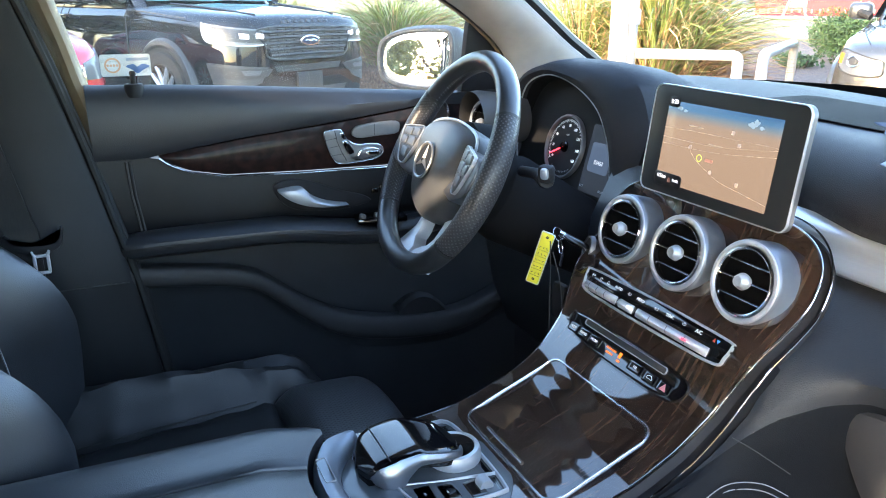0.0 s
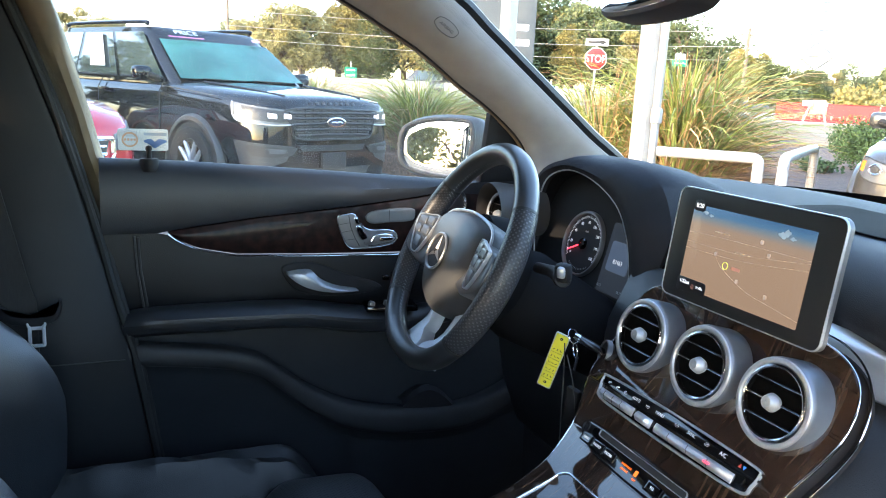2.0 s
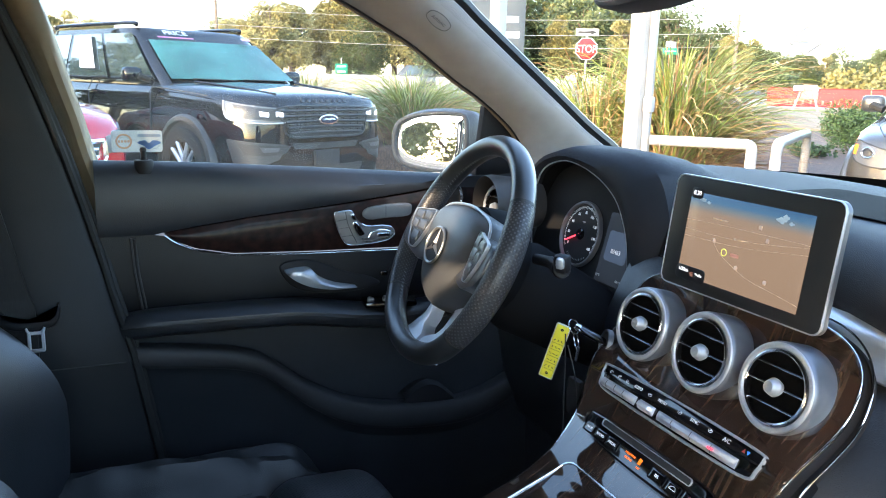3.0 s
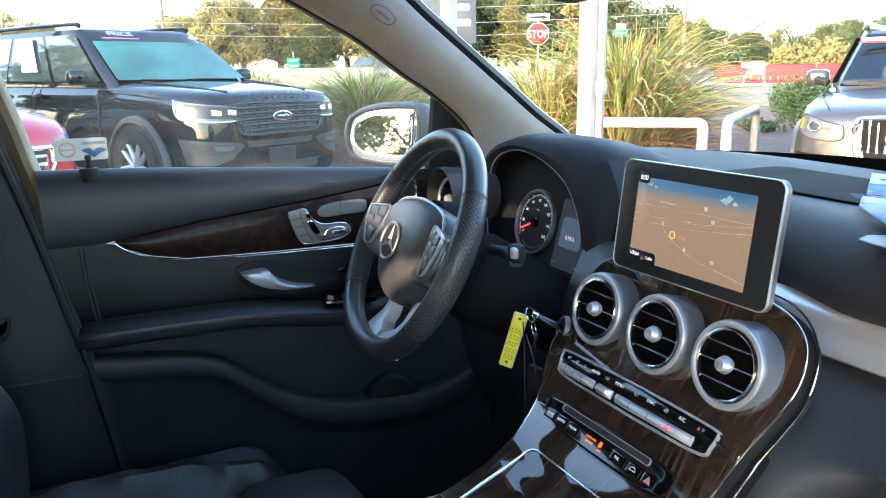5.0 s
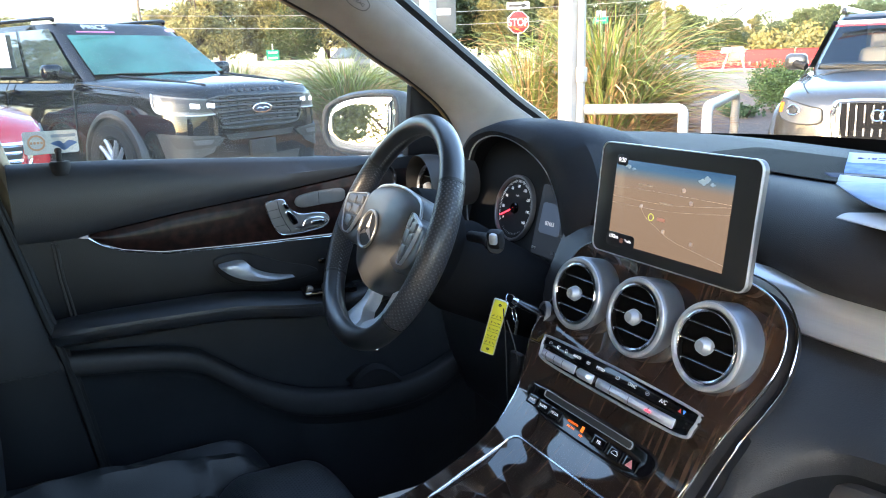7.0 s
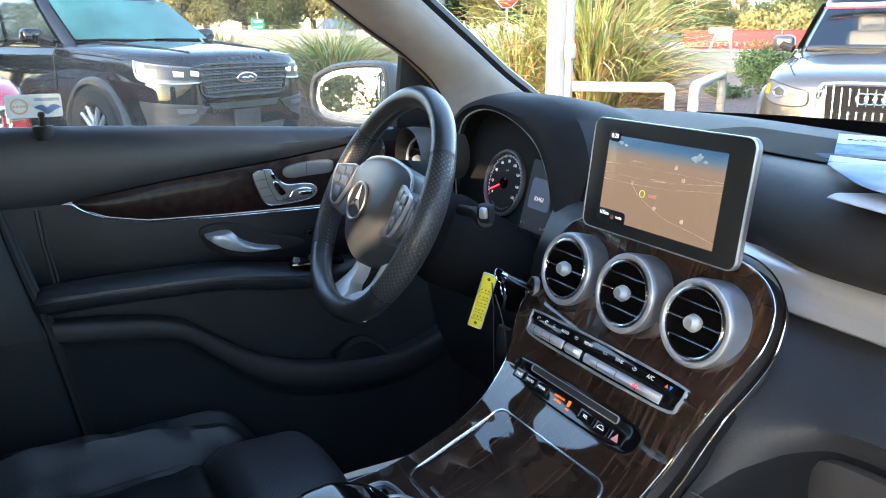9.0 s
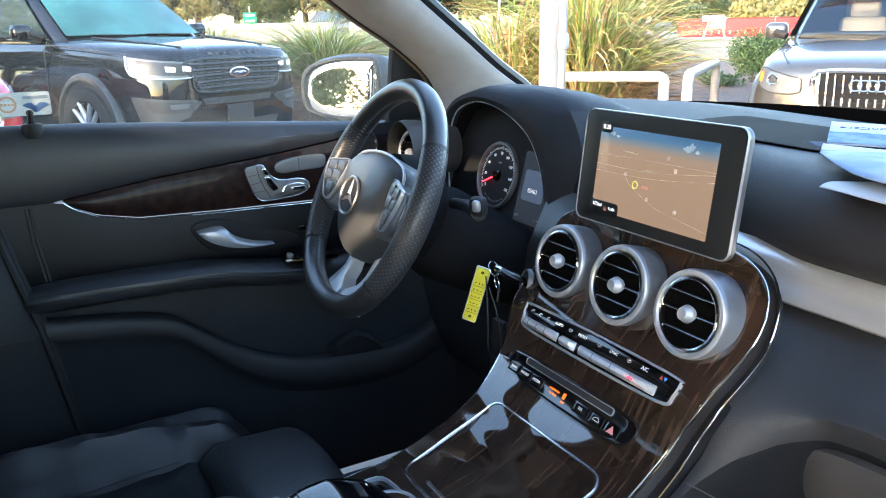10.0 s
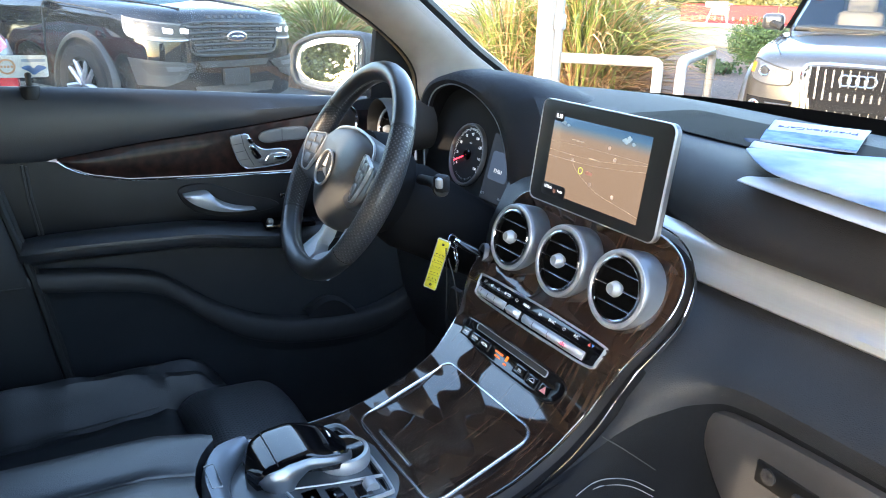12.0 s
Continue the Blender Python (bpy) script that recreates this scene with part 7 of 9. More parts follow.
# inside mirror at the top of the windscreen
im = thing("rear_view_mirror", "dark grey rear-view mirror", "mirror", at=(0.0, 0.08, 1.40))
IM = axes((-0.062, 0.09, 1.403), (0.97, -0.22, 0), (0.05, 0.15, 0.98))
io = [(p.x, p.y) for p in smooth_line([(-0.115, 0.0, 0), (-0.108, 0.026, 0), (-0.06, 0.034, 0), (0.06, 0.034, 0), (0.108, 0.026, 0), (0.115, 0.0, 0), (0.105, -0.028, 0), (0.05, -0.036, 0), (-0.05, -0.036, 0), (-0.105, -0.028, 0)], 5, True)]
part("shell", plate(io, -0.035, 0.0, lambda u, v, h: IM @ Vector((u, v, h)), 0.006, 4), BROWN_TRIM, im)
part("mirror_face", plate(shrink(io, 0.006), -0.001, 0.001, lambda u, v, h: IM @ Vector((u, v, h)), 0.0005, 3), MIRROR, im)
part("stem", tube([IM @ Vector((0, 0.01, -0.03)), (-0.03, 0.22, 1.47), (-0.02, 0.30, 1.50)], [0.012, 0.014, 0.03], 12), BROWN_TRIM, im)
from mathutils.bvhtree import BVHTree

# ---- outside: ground ----
SAND = material("tan_sand", (0.30, 0.21, 0.13), 0.95, vary=0.15, vary_scale=3, bump=0.5, bump_scale=40)
def ground_z(x, y):
    """Level car park, then a gentle rise towards the road and trees."""
    d = math.hypot(x, y)
    return 0.0 if d < 9 else 0.012 * (d - 9) if d < 60 else 0.612


radii = [0, 3, 6, 9, 12, 16, 22, 30, 45, 60, 100, 200, 500, 1500, 4000]
rows = [[(r * math.cos(a), r * math.sin(a), ground_z(r, 0)) for a in [2 * math.pi * k / 64 for k in range(64)]] for r in [0.05] + radii[1:]]
single("ground", grid_mesh(rows, close_v=True), ASPHALT, "grey asphalt car park", "ground", kind="structure")


def patch(name, pts, lift, mat, label, category, h=0.0):
    """A raised patch of ground with rounded rim."""
    o = [(p.x, p.y) for p in smooth_line([(x, y, 0) for x, y in pts], 5, True)]
    return single(name, plate(o, -0.1, lift, lambda u, v, hh: Vector((u, v, ground_z(u, v) + hh)), 0.08, 10), mat, label, category, kind="structure")


patch("ground_bed", [(-15, 1.5), (-9.5, 3.2), (-7, 3.9), (-5.2, 4.0), (-4.15, 4.9), (-4.75, 6.4), (-5.95, 8.9), (-8.5, 13), (-14, 15), (-20, 10), (-20, 4)], 0.30, MULCH, "brown mulch planting bed", "mulch bed")
patch("ground_path", [(-10, 13.6), (-15, 15.5), (-22, 21), (-19, 26), (-12, 22), (-8.5, 17)], 0.34, SAND, "bare tan sandy ground", "ground")
kerb = smooth_line([(-4.35, 5.2, 0.21), (-4.85, 6.3, 0.21), (-5.4, 7.5, 0.21), (-6.1, 9.0, 0.22)], 5)
single("kerb", tube(kerb, 0.17, 10, flat=0.8), CONCRETE, "pale rounded concrete kerb beside the mulch", "kerb", kind="structure")
patch("ground_lawn", [(-60, 20), (-45, 6), (-22, 6), (-16, 14), (-9, 17), (-3, 16), (6, 24), (10, 60), (-30, 90)], 0.22, LAWN, "dry yellow-green grass verge", "lawn")
patch("road", [(-60, 24), (-42, 18), (-25, 21), (-10, 30), (5, 44), (6, 54), (-10, 44), (-28, 34), (-45, 32)], 0.30, CONCRETE, "pale sunlit road", "road")


# ---- parked cars ----
class Skin:
    """Finds the surface of a body in the car's own axes, looking back at its nose."""

    def __init__(self, M, *bodies):
        inv = M.inverted()
        bm = bmesh.new()
        for ob in bodies:
            bm2 = bmesh.new()
            bm2.from_mesh(ob.data)
            bm2.transform(inv @ world_of(ob))
            me = bpy.data.meshes.new("skin_probe")
            bm2.to_mesh(me)
            bm2.free()
            bm.from_mesh(me)
            bpy.data.meshes.remove(me)
        self.M, self.tree = M, BVHTree.FromBMesh(bm)
        bm.free()

    def __call__(self, u, v, h=0.0):
        side, t = (1 if u > 0 else -1), max(0.0, abs(u) - 0.45) * 2.0
        out = Vector((side * math.sin(t), math.cos(t), 0))
        start = Vector((min(abs(u), 0.45) * side, -0.55, v))
        hit, n, _, _ = self.tree.ray_cast(start + out * 2.5, -out)
        if hit is None:
            hit, n = Vector((u, 0, v)), Vector((0, 1, 0))
        if n.dot(out) < 0:
            n = -n
        return self.M @ (hit + n * h)


def skin_patch(skin, top, bottom, h, n=14, m=6, edge=-0.02):
    """A raised piece following the body between an upper and a lower line of (u, v)."""
    def at(line, t):
        x = t * (len(line) - 1)
        i = min(int(x), len(line) - 2)
        a, b = Vector(line[i]), Vector(line[i + 1])
        return a.lerp(b, x - i)
    rows = []
    for j in range(-1, m + 2):
        row = []
        for i in range(-1, n + 2):
            s, t = min(max(j / m, 0), 1), min(max(i / n, 0), 1)
            p = at(top, t).lerp(at(bottom, t), s)
            out = j < 0 or j > m or i < 0 or i > n
            row.append(skin(p[0], p[1], edge if out else h))
        rows.append(row)
    return grid_mesh(rows)


def skin_line(skin, pts, h, r, sides=6, n=4):
    return tube([skin(p.x, p.y, h) for p in smooth_line([(u, v, 0) for u, v in pts], n)], r, sides)


def car(name, label, origin, heading, spec, paint, group="parked cars", screen=DARK_GLASS):
    """A car with its nose's foot at the origin, facing the heading (degrees from +x)."""
    F = Vector((math.cos(radians(heading)), math.sin(radians(heading)), 0))
    M = axes(origin, (F.y, -F.x, 0), F)                   # x to the car's right, y ahead
    c = thing(name, label, "car", group, at=origin)
    L, W, H, belt = spec["length"], spec["half"], spec["height"], spec["belt"]
    nose = spec["nose"]
    P = lambda x, y, z: M @ Vector((x, y, z))
    st = spec["stations"]                                  # back from the nose: half width share, bottom, top
    rows = []
    for s, ws, zb, zt in st:
        w = W * ws
        half = [(0.0, zb), (0.80 * w, zb), (0.96 * w, zb + 0.04), (0.99 * w, zb + 0.16), (1.0 * w, zb + 0.45 * (zt - zb)), (0.988 * w, zb + 0.66 * (zt - zb)), (0.958 * w, zt - 0.15), (0.925 * w, zt - 0.075), (0.865 * w, zt - 0.030), (0.6 * w, zt - 0.005), (0.3 * w, zt + 0.008), (0.0, zt + 0.012)]
        ring = half + [(-x, z) for x, z in half[-2:0:-1]]
        rows.append([P(x, -s, z) for x, z in ring])
    body = part("body", grid_mesh(rows, close_v=True, caps=True), paint, c, angle=60)
    # glasshouse
    b0, b1, r0, r1 = spec["cabin"]                         # foot of the screen, rear foot, roof front, roof rear
    wb, wr = W * 0.90, W * spec.get("roofshare", 0.70)
    def cab(u, v, side):
        """u along from front (0) to rear (1), v up from belt to roof."""
        y0, y1 = -b0 + (b0 - r0) * v, -b1 + (b1 - r1) * v
        w = wb + (wr - wb) * v ** 1.15
        return P(side * w, y0 + (y1 - y0) * u, belt + (H - 0.03 - belt) * v)


    rows = []
    for v in (-0.06, 0.0, 0.25, 0.5, 0.75, 0.92, 0.98):
        ring = []
        y0, y1 = -b0 + (b0 - r0) * v, -b1 + (b1 - r1) * v
        w = wb + (wr - wb) * max(0, v) ** 1.15
        z = belt + (H - 0.03 - belt) * v
        for k in range(48):
            a = 2 * math.pi * k / 48
            ca, sa = math.cos(a), math.sin(a)
            e = 0.24
            px, py = abs(ca) ** e * (1 if ca > 0 else -1), abs(sa) ** e * (1 if sa > 0 else -1)
            ring.append(P(w * px, (y0 + y1) / 2 + (y0 - y1) / 2 * py, z))
        rows.append(ring)
    roof_ring = [P(0, -(r0 + r1) / 2, H) + (p - P(0, -(r0 + r1) / 2, H)) * 0.5 for p in rows[-1]]
    rows.append([Vector((p.x, p.y, origin[2] + H - 0.004)) for p in roof_ring])
    bm = grid_mesh(rows, close_v=True, caps=True)
    if spec.get("open_screen"):
        inv = M.inverted()
        gone = []
        for f in bm.faces:
            q = inv @ f.calc_center_median()
            v = (q.z - belt) / (H - 0.03 - belt)
            if 0.0 < v < 0.93 and abs(q.x) < 0.88 * (wb + (wr - wb) * max(0, v) ** 1.15) and abs(q.y + b0 - (b0 - r0) * v) < 0.12:
                gone.append(f)
        bmesh.ops.delete(bm, geom=gone, context="FACES")
        part("dashboard_shelf", rbox(1.55, 1.2, 0.05, 0.02, M @ pose(0, -b0 - 0.75, belt + 0.025)), INK, c)
        # added green panel in place of the view through the far windows
        part("cabin_lining", rbox(1.25, 0.05, 0.50, 0.02, M @ pose(0, -b0 - 1.9, belt + 0.22)), material("dim_green_view", (0.10, 0.125, 0.09), 0.8, vary=0.3, vary_scale=5), c)
    cabin = part("cabin", bm, paint, c, angle=50)
    # windscreen
    rows = []
    for v in spec.get("glassrows", (0.04, 0.2, 0.4, 0.6, 0.8, 0.90)):
        w = (wb + (wr - wb) * v ** 1.15) * 0.90
        y = -b0 + (b0 - r0) * v
        z = belt + (H - 0.03 - belt) * v
        rows.append([P(w * u, y + 0.03 - 0.05 * abs(u) ** 3, z + 0.012) for u in [-1 + 2 * k / 12 for k in range(13)]])
    ws = part("windscreen", grid_mesh(rows), screen, c, "tinted windscreen")
    for k in (-0.35, 0.30):
        part("wiper", tube([P(k * W - 0.25, -b0 + 0.03, belt + 0.03), P(k * W + 0.05, -b0 + 0.045, belt + 0.035), P(k * W + 0.3, -b0 + 0.03, belt + 0.04)], 0.006, 6), RUBBER, c)
    # side windows
    for side in (1, -1):
        for u0, u1 in spec["windows"]:
            rows = []
            for v in (0.06, 0.3, 0.6, 0.88):
                k0 = u0 + (0.06 * (1 - v) if u0 > 0.02 else 0.05 * (1 - v) * 0)
                rows.append([cab(u0 + (u1 - u0) * t, v, side * 1.006) for t in (0, 0.33, 0.67, 1)])
            win = part("side_window", grid_mesh(rows), spec.get("sideglass", DARK_GLASS), c, "side window")
            part("window_line", tube([cab(u0, 0.05, side * 1.008), cab(u1, 0.05, side * 1.008)], 0.010, 6), CHROME if spec.get("brightline") else RUBBER, win)
        mirror = part("wing_mirror", rbox(0.20, 0.14, 0.15, 0.05, M @ pose(side * (W + 0.06), -b0 - 0.40, belt + 0.07), 3), paint, c, "wing mirror")
        part("mirror_foot", tube([P(side * (W - 0.06), -b0 - 0.25, belt + 0.02), P(side * (W + 0.05), -b0 - 0.28, belt + 0.06)], 0.035, 8), RUBBER, mirror)
        for yy in spec["handles"]:
            part("door_handle", rbox(0.04, 0.22, 0.035, 0.012, M @ pose(side * (W * 0.985 + 0.01), -yy, belt - 0.12)), paint, c)
        for yy in spec["gaps"]:
            part("door_gap", tube([P(side * W * 1.001, -yy, 0.45), P(side * W * 1.002, -yy, 0.7), P(side * W * 0.990, -yy, belt - 0.10), P(side * W * 0.93, -yy, belt + 0.0)], 0.006, 5), INK, c)
        if spec.get("rails"):
            part("roof_rail", tube(smooth_line([P(side * wr * 0.92, -r0 - 0.10, H - 0.02), P(side * wr * 0.92, -r0 - 0.25, H + 0.016), P(side * wr * 0.92, -r1 + 0.25, H + 0.016), P(side * wr * 0.92, -r1 + 0.08, H - 0.02)], 6), 0.022, 8), paint, c)
        # wheels with spokes and dark arches
        for yy in spec["axles"]:
            rw = spec["wheel"]
            wm = M @ pose(side * (W - 0.085), -yy, rw, 0, 90 * side, 0)
            wh = part("wheel", lathe([(rw * 0.62, -0.12), (rw * 0.96, -0.12), (rw, -0.08), (rw, 0.09), (rw * 0.96, 0.125), (rw * 0.70, 0.125), (rw * 0.66, 0.10)], 40, wm, closed=True), TYRE, c, "black tyre")
            part("rim", lathe([(rw * 0.70, 0.10), (rw * 0.68, 0.126), (rw * 0.62, 0.122), (rw * 0.60, 0.04), (0.01, 0.03)], 32, wm), material(name + "_rim_dark", (0.03, 0.03, 0.03), 0.4, 0.5), wh)
            bm = bmesh.new()
            for k in range(spec.get("spokes", 5)):
                q = wm @ pose(0, 0, 0, 0, 0, 360 * k / spec.get("spokes", 5))
                for off in (-0.06, 0.06):
                    tube([q @ Vector((0.02, off * 0.4, 0.10)), q @ Vector((rw * 0.64, off, 0.115))], [0.030, 0.022], 6, bm=bm)
            part("spokes", bm, SATIN, wh, "silver spokes")
            part("arch", lathe([(rw * 1.34, 0.05), (rw * 1.33, 0.092), (rw * 1.27, 0.118), (rw * 1.17, 0.122), (rw * 1.12, 0.10), (rw * 1.12, 0.02)], 40, wm, closed=True), spec.get("archmat", RUBBER), c, "wheel arch lip")
            # flat dark disc stands in for the shade inside the arch
            part("arch_hollow", lathe([(rw * 1.14, 0.096), (rw * 0.9, 0.094), (rw * 0.6, 0.05), (0.01, 0.05)], 36, wm), INK, c)
    return c, M, P, Skin(M, body), Skin(M, cabin)


ARCH_GREY = material("satin_black_arch_trim", (0.035, 0.036, 0.038), 0.4, vary=0.1)
EXPLORER = dict(archmat=ARCH_GREY, length=5.03, half=1.0, height=1.82, belt=1.20, nose=0.0, cabin=(1.45, 4.80, 2.30, 4.45), windows=((0.06, 0.34), (0.365, 0.66), (0.69, 0.96)), handles=(2.85, 3.75), gaps=(1.62, 2.98, 3.95), axles=(0.98, 3.85), wheel=0.385, rails=True, roofshare=0.74, brightline=False, sideglass=DARK_GLASS, spokes=5,
                glassrows=(0.04, 0.2, 0.4, 0.6, 0.74),
                stations=[(0.0, 0.62, 0.30, 1.00), (0.03, 0.75, 0.27, 1.06), (0.08, 0.82, 0.26, 1.095), (0.18, 0.89, 0.26, 1.12), (0.35, 0.95, 0.28, 1.14), (0.6, 1.0, 0.28, 1.16), (0.9, 1.0, 0.28, 1.185), (1.4, 1.0, 0.28, 1.21), (1.6, 1.0, 0.28, 1.215), (3.0, 1.0, 0.28, 1.22), (4.4, 0.99, 0.30, 1.23), (4.85, 0.95, 0.36, 1.22), (5.03, 0.86, 0.45, 1.15)])
suv, SM, SP, sk, sc = car("black_suv", "glossy black parked sport utility vehicle", (-7.05, 1.555, 0.0), 26.8, EXPLORER, BLACK_PAINT, screen=TEAL_SKY_GLASS)
GRILLE = material("dark_grille", (0.030, 0.030, 0.033), 0.30, 0.3)
GREY_FRAME = material("grey_bumper_frame", (0.05, 0.053, 0.058), 0.4, 0.2)
LAMP_WHITE = material("lamp_white", (0.85, 0.87, 0.92), 0.2, emit=0.35)
# its front: grille with bars, emblem, lamps, fog lamp frames, lower bumper
gr = part("grille", skin_patch(sk, [(-0.58, 0.985), (0, 1.005), (0.58, 0.985)], [(-0.46, 0.715), (0, 0.705), (0.46, 0.715)], 0.012), INK, suv, "black mesh grille")
part("grille_rim", skin_line(sk, [(-0.58, 0.985), (0, 1.005), (0.58, 0.985), (0.53, 0.85), (0.46, 0.715), (0, 0.705), (-0.46, 0.715), (-0.53, 0.85), (-0.58, 0.985)], 0.014, 0.011), GRILLE, gr)
for v in (0.745, 0.800, 0.855, 0.910, 0.960):
    e = 0.46 + (v - 0.715) * 0.40
    part("grille_bar", skin_line(sk, [(-e, v), (-e / 2, v + 0.006), (0, v + 0.008), (e / 2, v + 0.006), (e, v)], 0.022, 0.013), GRILLE, gr)
    for k in range(10):
        u = -0.45 + 0.10 * k
        part("grille_tab", rbox(0.065, 0.02, 0.014, 0.004, axes(sk(u, v + 0.027, 0.016), SM.to_3x3() @ Vector((1, 0, 0)), SM.to_3x3() @ Vector((0, 1, 0)))), GRILLE, gr)
oval = lambda a, b, n=28: [(a * math.cos(2 * math.pi * k / n), b * math.sin(2 * math.pi * k / n)) for k in range(n)]
emb = part("emblem", plate(oval(0.125, 0.052), 0.0, 0.03, lambda u, v, h: sk(u, 0.875 + v, 0.02 + h), 0.006, 4), CHROME, suv, "oval emblem")
part("emblem_face", plate(oval(0.107, 0.039), 0.03, 0.034, lambda u, v, h: sk(u, 0.875 + v, 0.02 + h), 0.002, 4), material("dark_blue_enamel", (0.035, 0.045, 0.075), 0.2), emb)
part("emblem_script", skin_line(sk, [(-0.07, 0.868), (-0.03, 0.886), (0.0, 0.868), (0.035, 0.882), (0.07, 0.872)], 0.056, 0.006), CHROME, emb)
for s in (1, -1):
    hl = part("headlamp", skin_patch(sk, [(s * 0.52, 0.985), (s * 0.70, 1.00), (s * 0.90, 1.02), (s * 1.10, 1.045)], [(s * 0.47, 0.86), (s * 0.62, 0.845), (s * 0.80, 0.85), (s * 1.03, 0.885)], 0.012, 18, 6), LAMP_GLASS, suv, "clear headlamp")
    part("lamp_surround", skin_line(sk, [(s * 0.47, 0.86), (s * 0.62, 0.845), (s * 0.80, 0.85), (s * 1.03, 0.885), (s * 1.10, 1.045)], 0.013, 0.008), SILVER_PLASTIC, hl)
    part("lamp_mask", skin_patch(sk, [(s * 0.53, 0.970), (s * 0.70, 0.985), (s * 0.98, 1.012)], [(s * 0.50, 0.880), (s * 0.64, 0.870), (s * 0.92, 0.890)], 0.016, 12, 4, 0.0), GRILLE, hl, "dark lamp inner mask")
    for x in (0.57, 0.70):
        part("lamp_lens", skin_patch(sk, [(s * (x - 0.032), 0.945), (s * (x + 0.04), 0.955)], [(s * (x - 0.03), 0.905), (s * (x + 0.034), 0.910)], 0.022, 5, 3, 0.01), LAMP_WHITE, hl, "bright lamp lens")
    fog = part("fog_lamp_frame", skin_patch(sk, [(s * 0.50, 0.640), (s * 0.76, 0.665), (s * 1.04, 0.690)], [(s * 0.58, 0.50), (s * 0.74, 0.44), (s * 0.97, 0.45)], 0.012, 12, 6), GREY_FRAME, suv, "grey fog lamp frame")
    part("fog_recess", skin_patch(sk, [(s * 0.46, 0.625), (s * 0.68, 0.640), (s * 0.92, 0.655)], [(s * 0.52, 0.555), (s * 0.68, 0.540), (s * 0.86, 0.550)], 0.018, 10, 4, 0.0), INK, fog)
    part("fog_lamp", skin_patch(sk, [(s * 0.58, 0.615), (s * 0.74, 0.620)], [(s * 0.60, 0.575), (s * 0.72, 0.575)], 0.024, 5, 3, 0.01), LAMP_GLASS, fog)
    part("wing_crease", tube([SP(s * 0.96, -0.60, 1.085), SP(s * 0.955, -1.1, 1.12), SP(s * 0.955, -1.6, 1.15)], 0.006, 5), INK, suv)
part("upper_intake", skin_patch(sk, [(-0.44, 0.650), (0, 0.645), (0.44, 0.650)], [(-0.40, 0.590), (0, 0.585), (0.40, 0.590)], 0.010), INK, suv)
part("lower_intake", skin_patch(sk, [(-0.50, 0.42), (0, 0.41), (0.50, 0.42)], [(-0.46, 0.33), (0, 0.325), (0.46, 0.33)], 0.010), INK, suv)
part("plate_mount", plate(rounded(0.32, 0.16, 0.01, 3, 0, 0.49), -0.03, 0.03, sk, 0.004, 3), DARK_TRIM, suv)
for k in range(8):
    part("bonnet_letter_bar", rbox(0.045, 0.004, 0.030, 0.003, axes(sk(-0.28 + 0.08 * k, 1.055, 0.004), SM.to_3x3() @ Vector((1, 0, 0)), SM.to_3x3() @ Vector((0, 1, 0.6)))), GRILLE, suv)
# bonnet ribs and its shut line
for s in (1, -1):
    part("bonnet_rib", tube([SP(s * 0.50, -0.16, 1.118), SP(s * 0.56, -0.6, 1.160), SP(s * 0.66, -1.3, 1.212)], 0.012, 6), BLACK_PAINT, suv)
def screen_pt(u, v, h=0.02):
    y = -1.45 - 0.85 * v
    return SP(u * (0.90 - 0.16 * v), y + 0.045 + h, 1.20 + 0.59 * v + 0.02 + h)


up = screen_pt(0, 0.9) - screen_pt(0, 0.6)
text_mesh("PRICE", 0.115, axes(screen_pt(0.50, 0.84, 0.014), SM.to_3x3() @ Vector((-1, 0, 0)), up), SIGN_WHITE, "price_lettering", suv)
part("price_bar", plate(rounded(0.44, 0.022, 0.004, 3), 0, 0.004, lambda u, v, h: axes(screen_pt(0.53, 0.755, 0.012), SM.to_3x3() @ Vector((-1, 0, 0)), up) @ Vector((u, v, h)), 0.001, 2), material("magenta_sticker", (0.55, 0.16, 0.34), 0.4), suv)
part("screen_sticker", plate(rounded(0.12, 0.05, 0.01, 3), 0, 0.004, lambda u, v, h: axes(screen_pt(-0.70, 0.80, 0.012), SM.to_3x3() @ Vector((-1, 0, 0)), up) @ Vector((u, v, h)), 0.001, 2), material("pink_sticker", (0.65, 0.35, 0.45), 0.4), suv)
part("window_paper", plate([(0.43, 0.22), (0.55, 0.22), (0.57, 0.86), (0.45, 0.86)], 0, 0.004, lambda u, v, h: SP(0.905 + (0.74 - 0.90) * v ** 1.15 + 0.03 + h, -(1.45 + 0.85 * v) - (3.35 - 1.2 * v) * u, 1.20 + 0.59 * v), 0.001, 2), SIGN_WHITE, suv, "white price sheet")

MATTE_BLACK = material("matte_black_plastic", (0.012, 0.012, 0.013), 0.9, spec=0.1)
CLEAR_SCREEN = glass_material("tinted_windscreen_glass", (0.70, 0.76, 0.74), 0.14)
